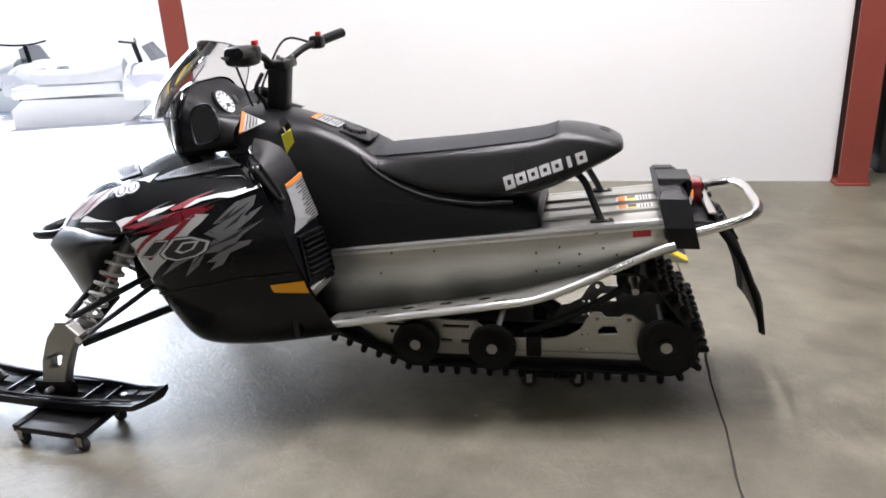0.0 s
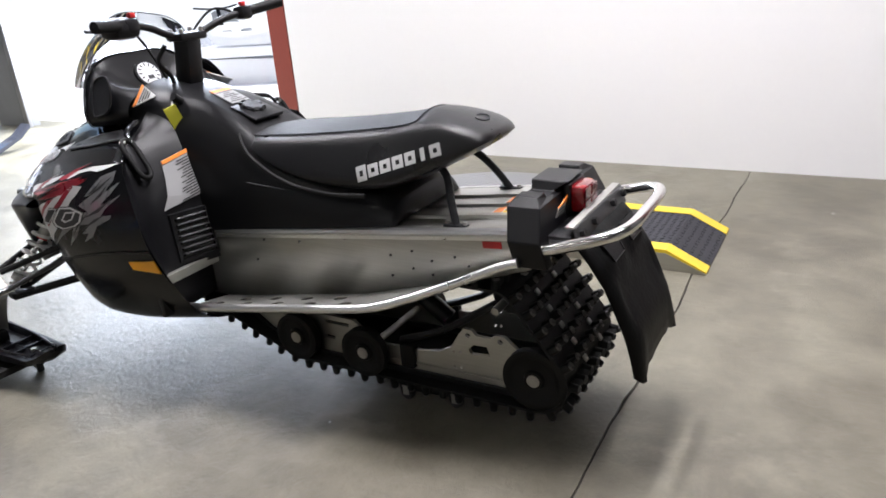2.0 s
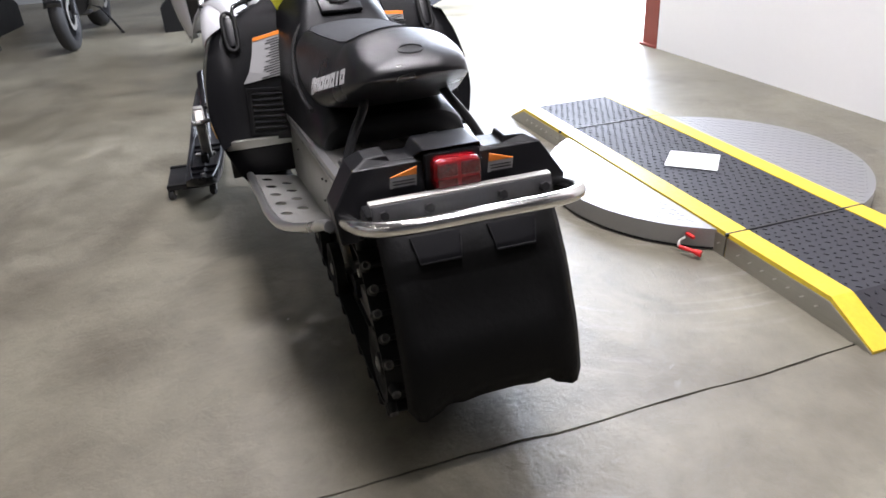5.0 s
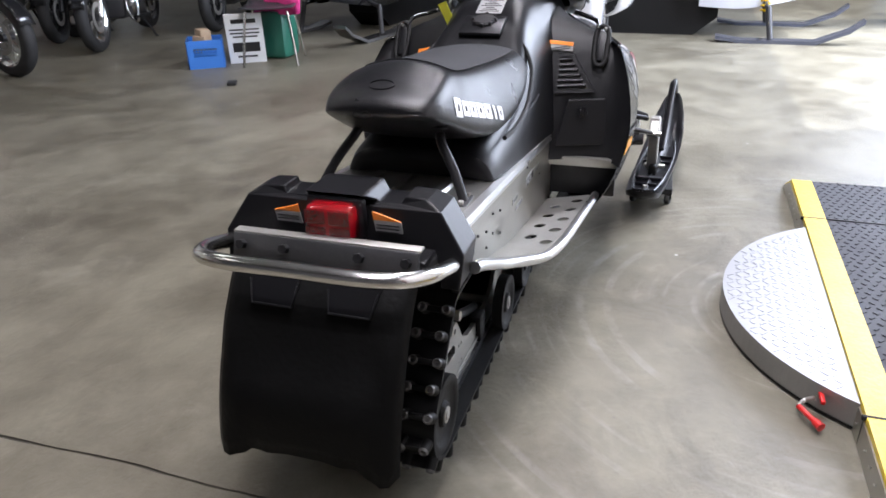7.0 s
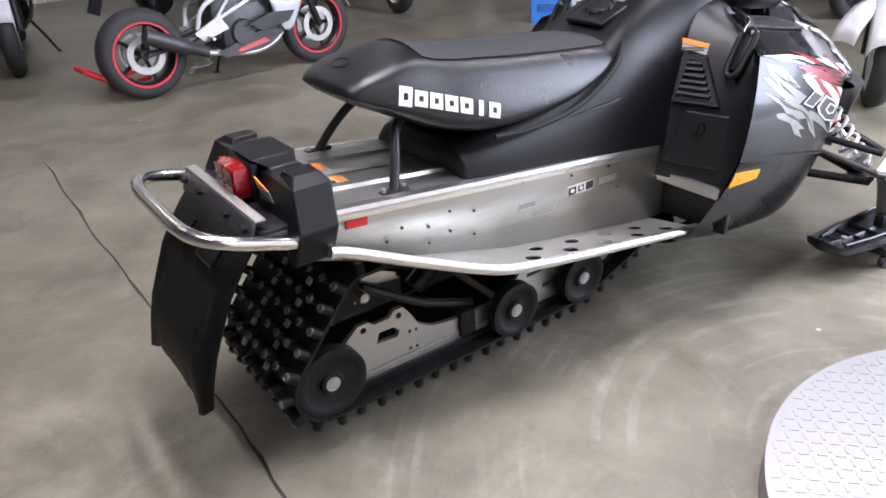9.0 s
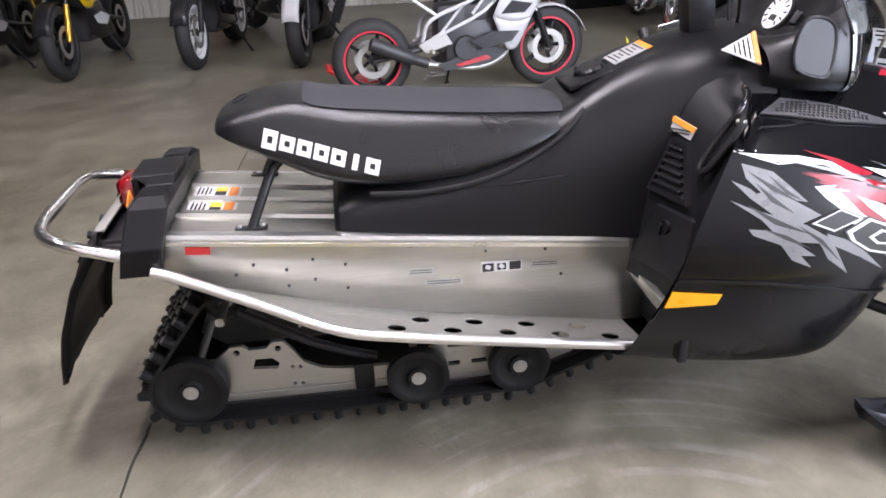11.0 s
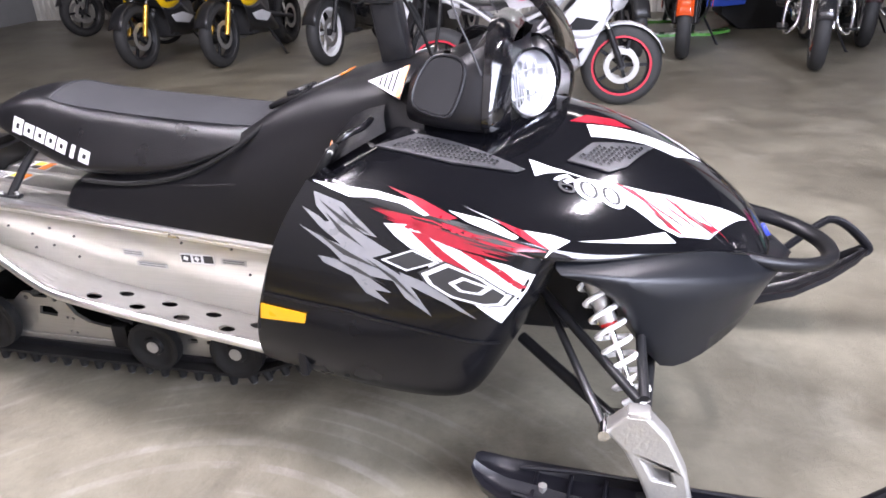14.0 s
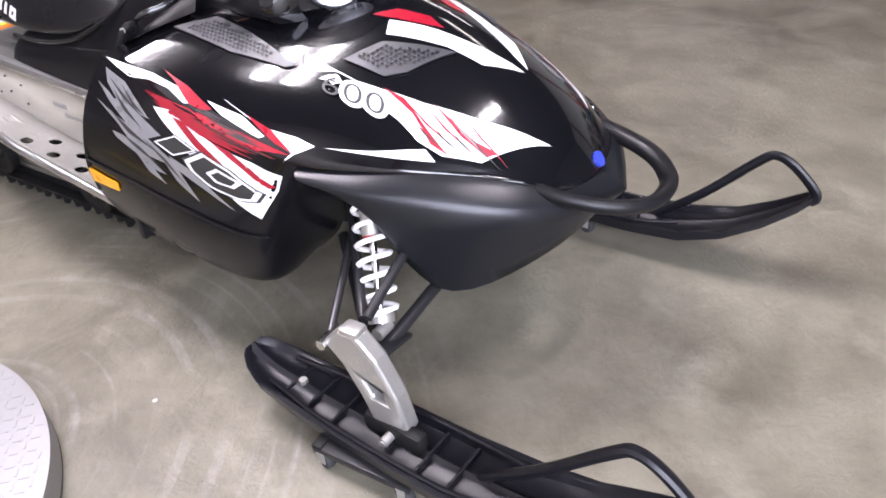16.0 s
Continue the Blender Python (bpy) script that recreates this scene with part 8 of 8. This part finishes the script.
HUNG = [("fairing_panel", "white spare fairing hung on the wall", -5.6, 1.75, .7, .5, WHT), ("fairing_panel", "red spare fairing hung on the wall", -4.75, 1.75, .5, .55, (.5, .03, .04)),
        ("tool_pouch", "black pouch hung on the wall", -4.0, 1.95, .35, .5, BLK), ("tool_pouch", "small black pouch hung on the wall", -3.55, 1.62, .2, .25, BLK),
        ("fairing_panel", "blue spare fairing hung on the wall", -2.35, 1.9, .5, .5, BLU), ("saddle_bag", "long black seat bag hung on the wall", -3.0, 1.5, .45, 1.0, BLK),
        ("number_board", "white number board hung on the wall", -1.9, 1.65, .3, .4, WHT), ("saddle_bag", "large black bag hung on the wall", -1.1 - .35, 1.55, .65, .6, BLK),
        ("fairing_panel", "blue and black fairing hung on the wall", -.25 - .15, 1.9, .35, .6, BLU), ("fairing_panel", "small red fairing piece hung on the wall", -.65 - .05, 1.66, .35, .3, (.55, .03, .05)),
        ("fairing_panel", "yellow spare fairing hung on the wall", .62, 1.75, .5, .75, YEL), ("fairing_panel", "dark fairing piece hung on the wall", .98, 1.8, .25, .5, BLK),
        ("work_glove", "tan work glove hung on the wall", 1.5, 1.6, .9, .6, (.3, .22, .13)), ("work_glove", "worn tan gauntlet hung on the wall", 1.75, 1.9, .5, .4, (.36, .28, .18)),
        ("bottle", "bright green bottle hung on the wall", 2.2, 1.72, .18, .4, (.08, .6, .12)), ("fairing_panel", "grey spare part hung on the wall", 2.55, 1.6, .4, .35, (.3, .3, .3)),
        ("fairing_panel", "white and red trim hung on the wall", 3.05 - .3, 1.85, .4, .5, (.6, .5, .45)), ("exhaust_pipe", "silver pipe hung on the wall", 3.4 - .3, 1.75, .16, .8, (.6, .6, .6)),
        ("fairing_panel", "green spare fairing hung on the wall", 4.35, 1.9, .45, .4, (.06, .5, .08)), ("fairing_panel", "black spare fairing hung on the wall", 5.2, 1.75, .9, .6, BLK)]
for _h in HUNG:
    hung(*_h, .16)

# fittings on the recessed wall behind the column
_b = B()
tube(_b, [(-1.62, Y0 - .57, .4), (-1.62, Y0 - .57, .95), (-1.55, Y0 - .57, 1.2), (-1.55, Y0 - .57, 2.2)], .02, 10, 3)
solid("hose", _b, RUBBER, "black hose hanging on the recessed wall", "hose")
_b = B()
box(_b, (-1.75, Y0 - .35, .45), (.3, .3, .9), .02)
solid("grey_cabinet", _b, MESH, "low grey metal cabinet in the recess", "cabinet")
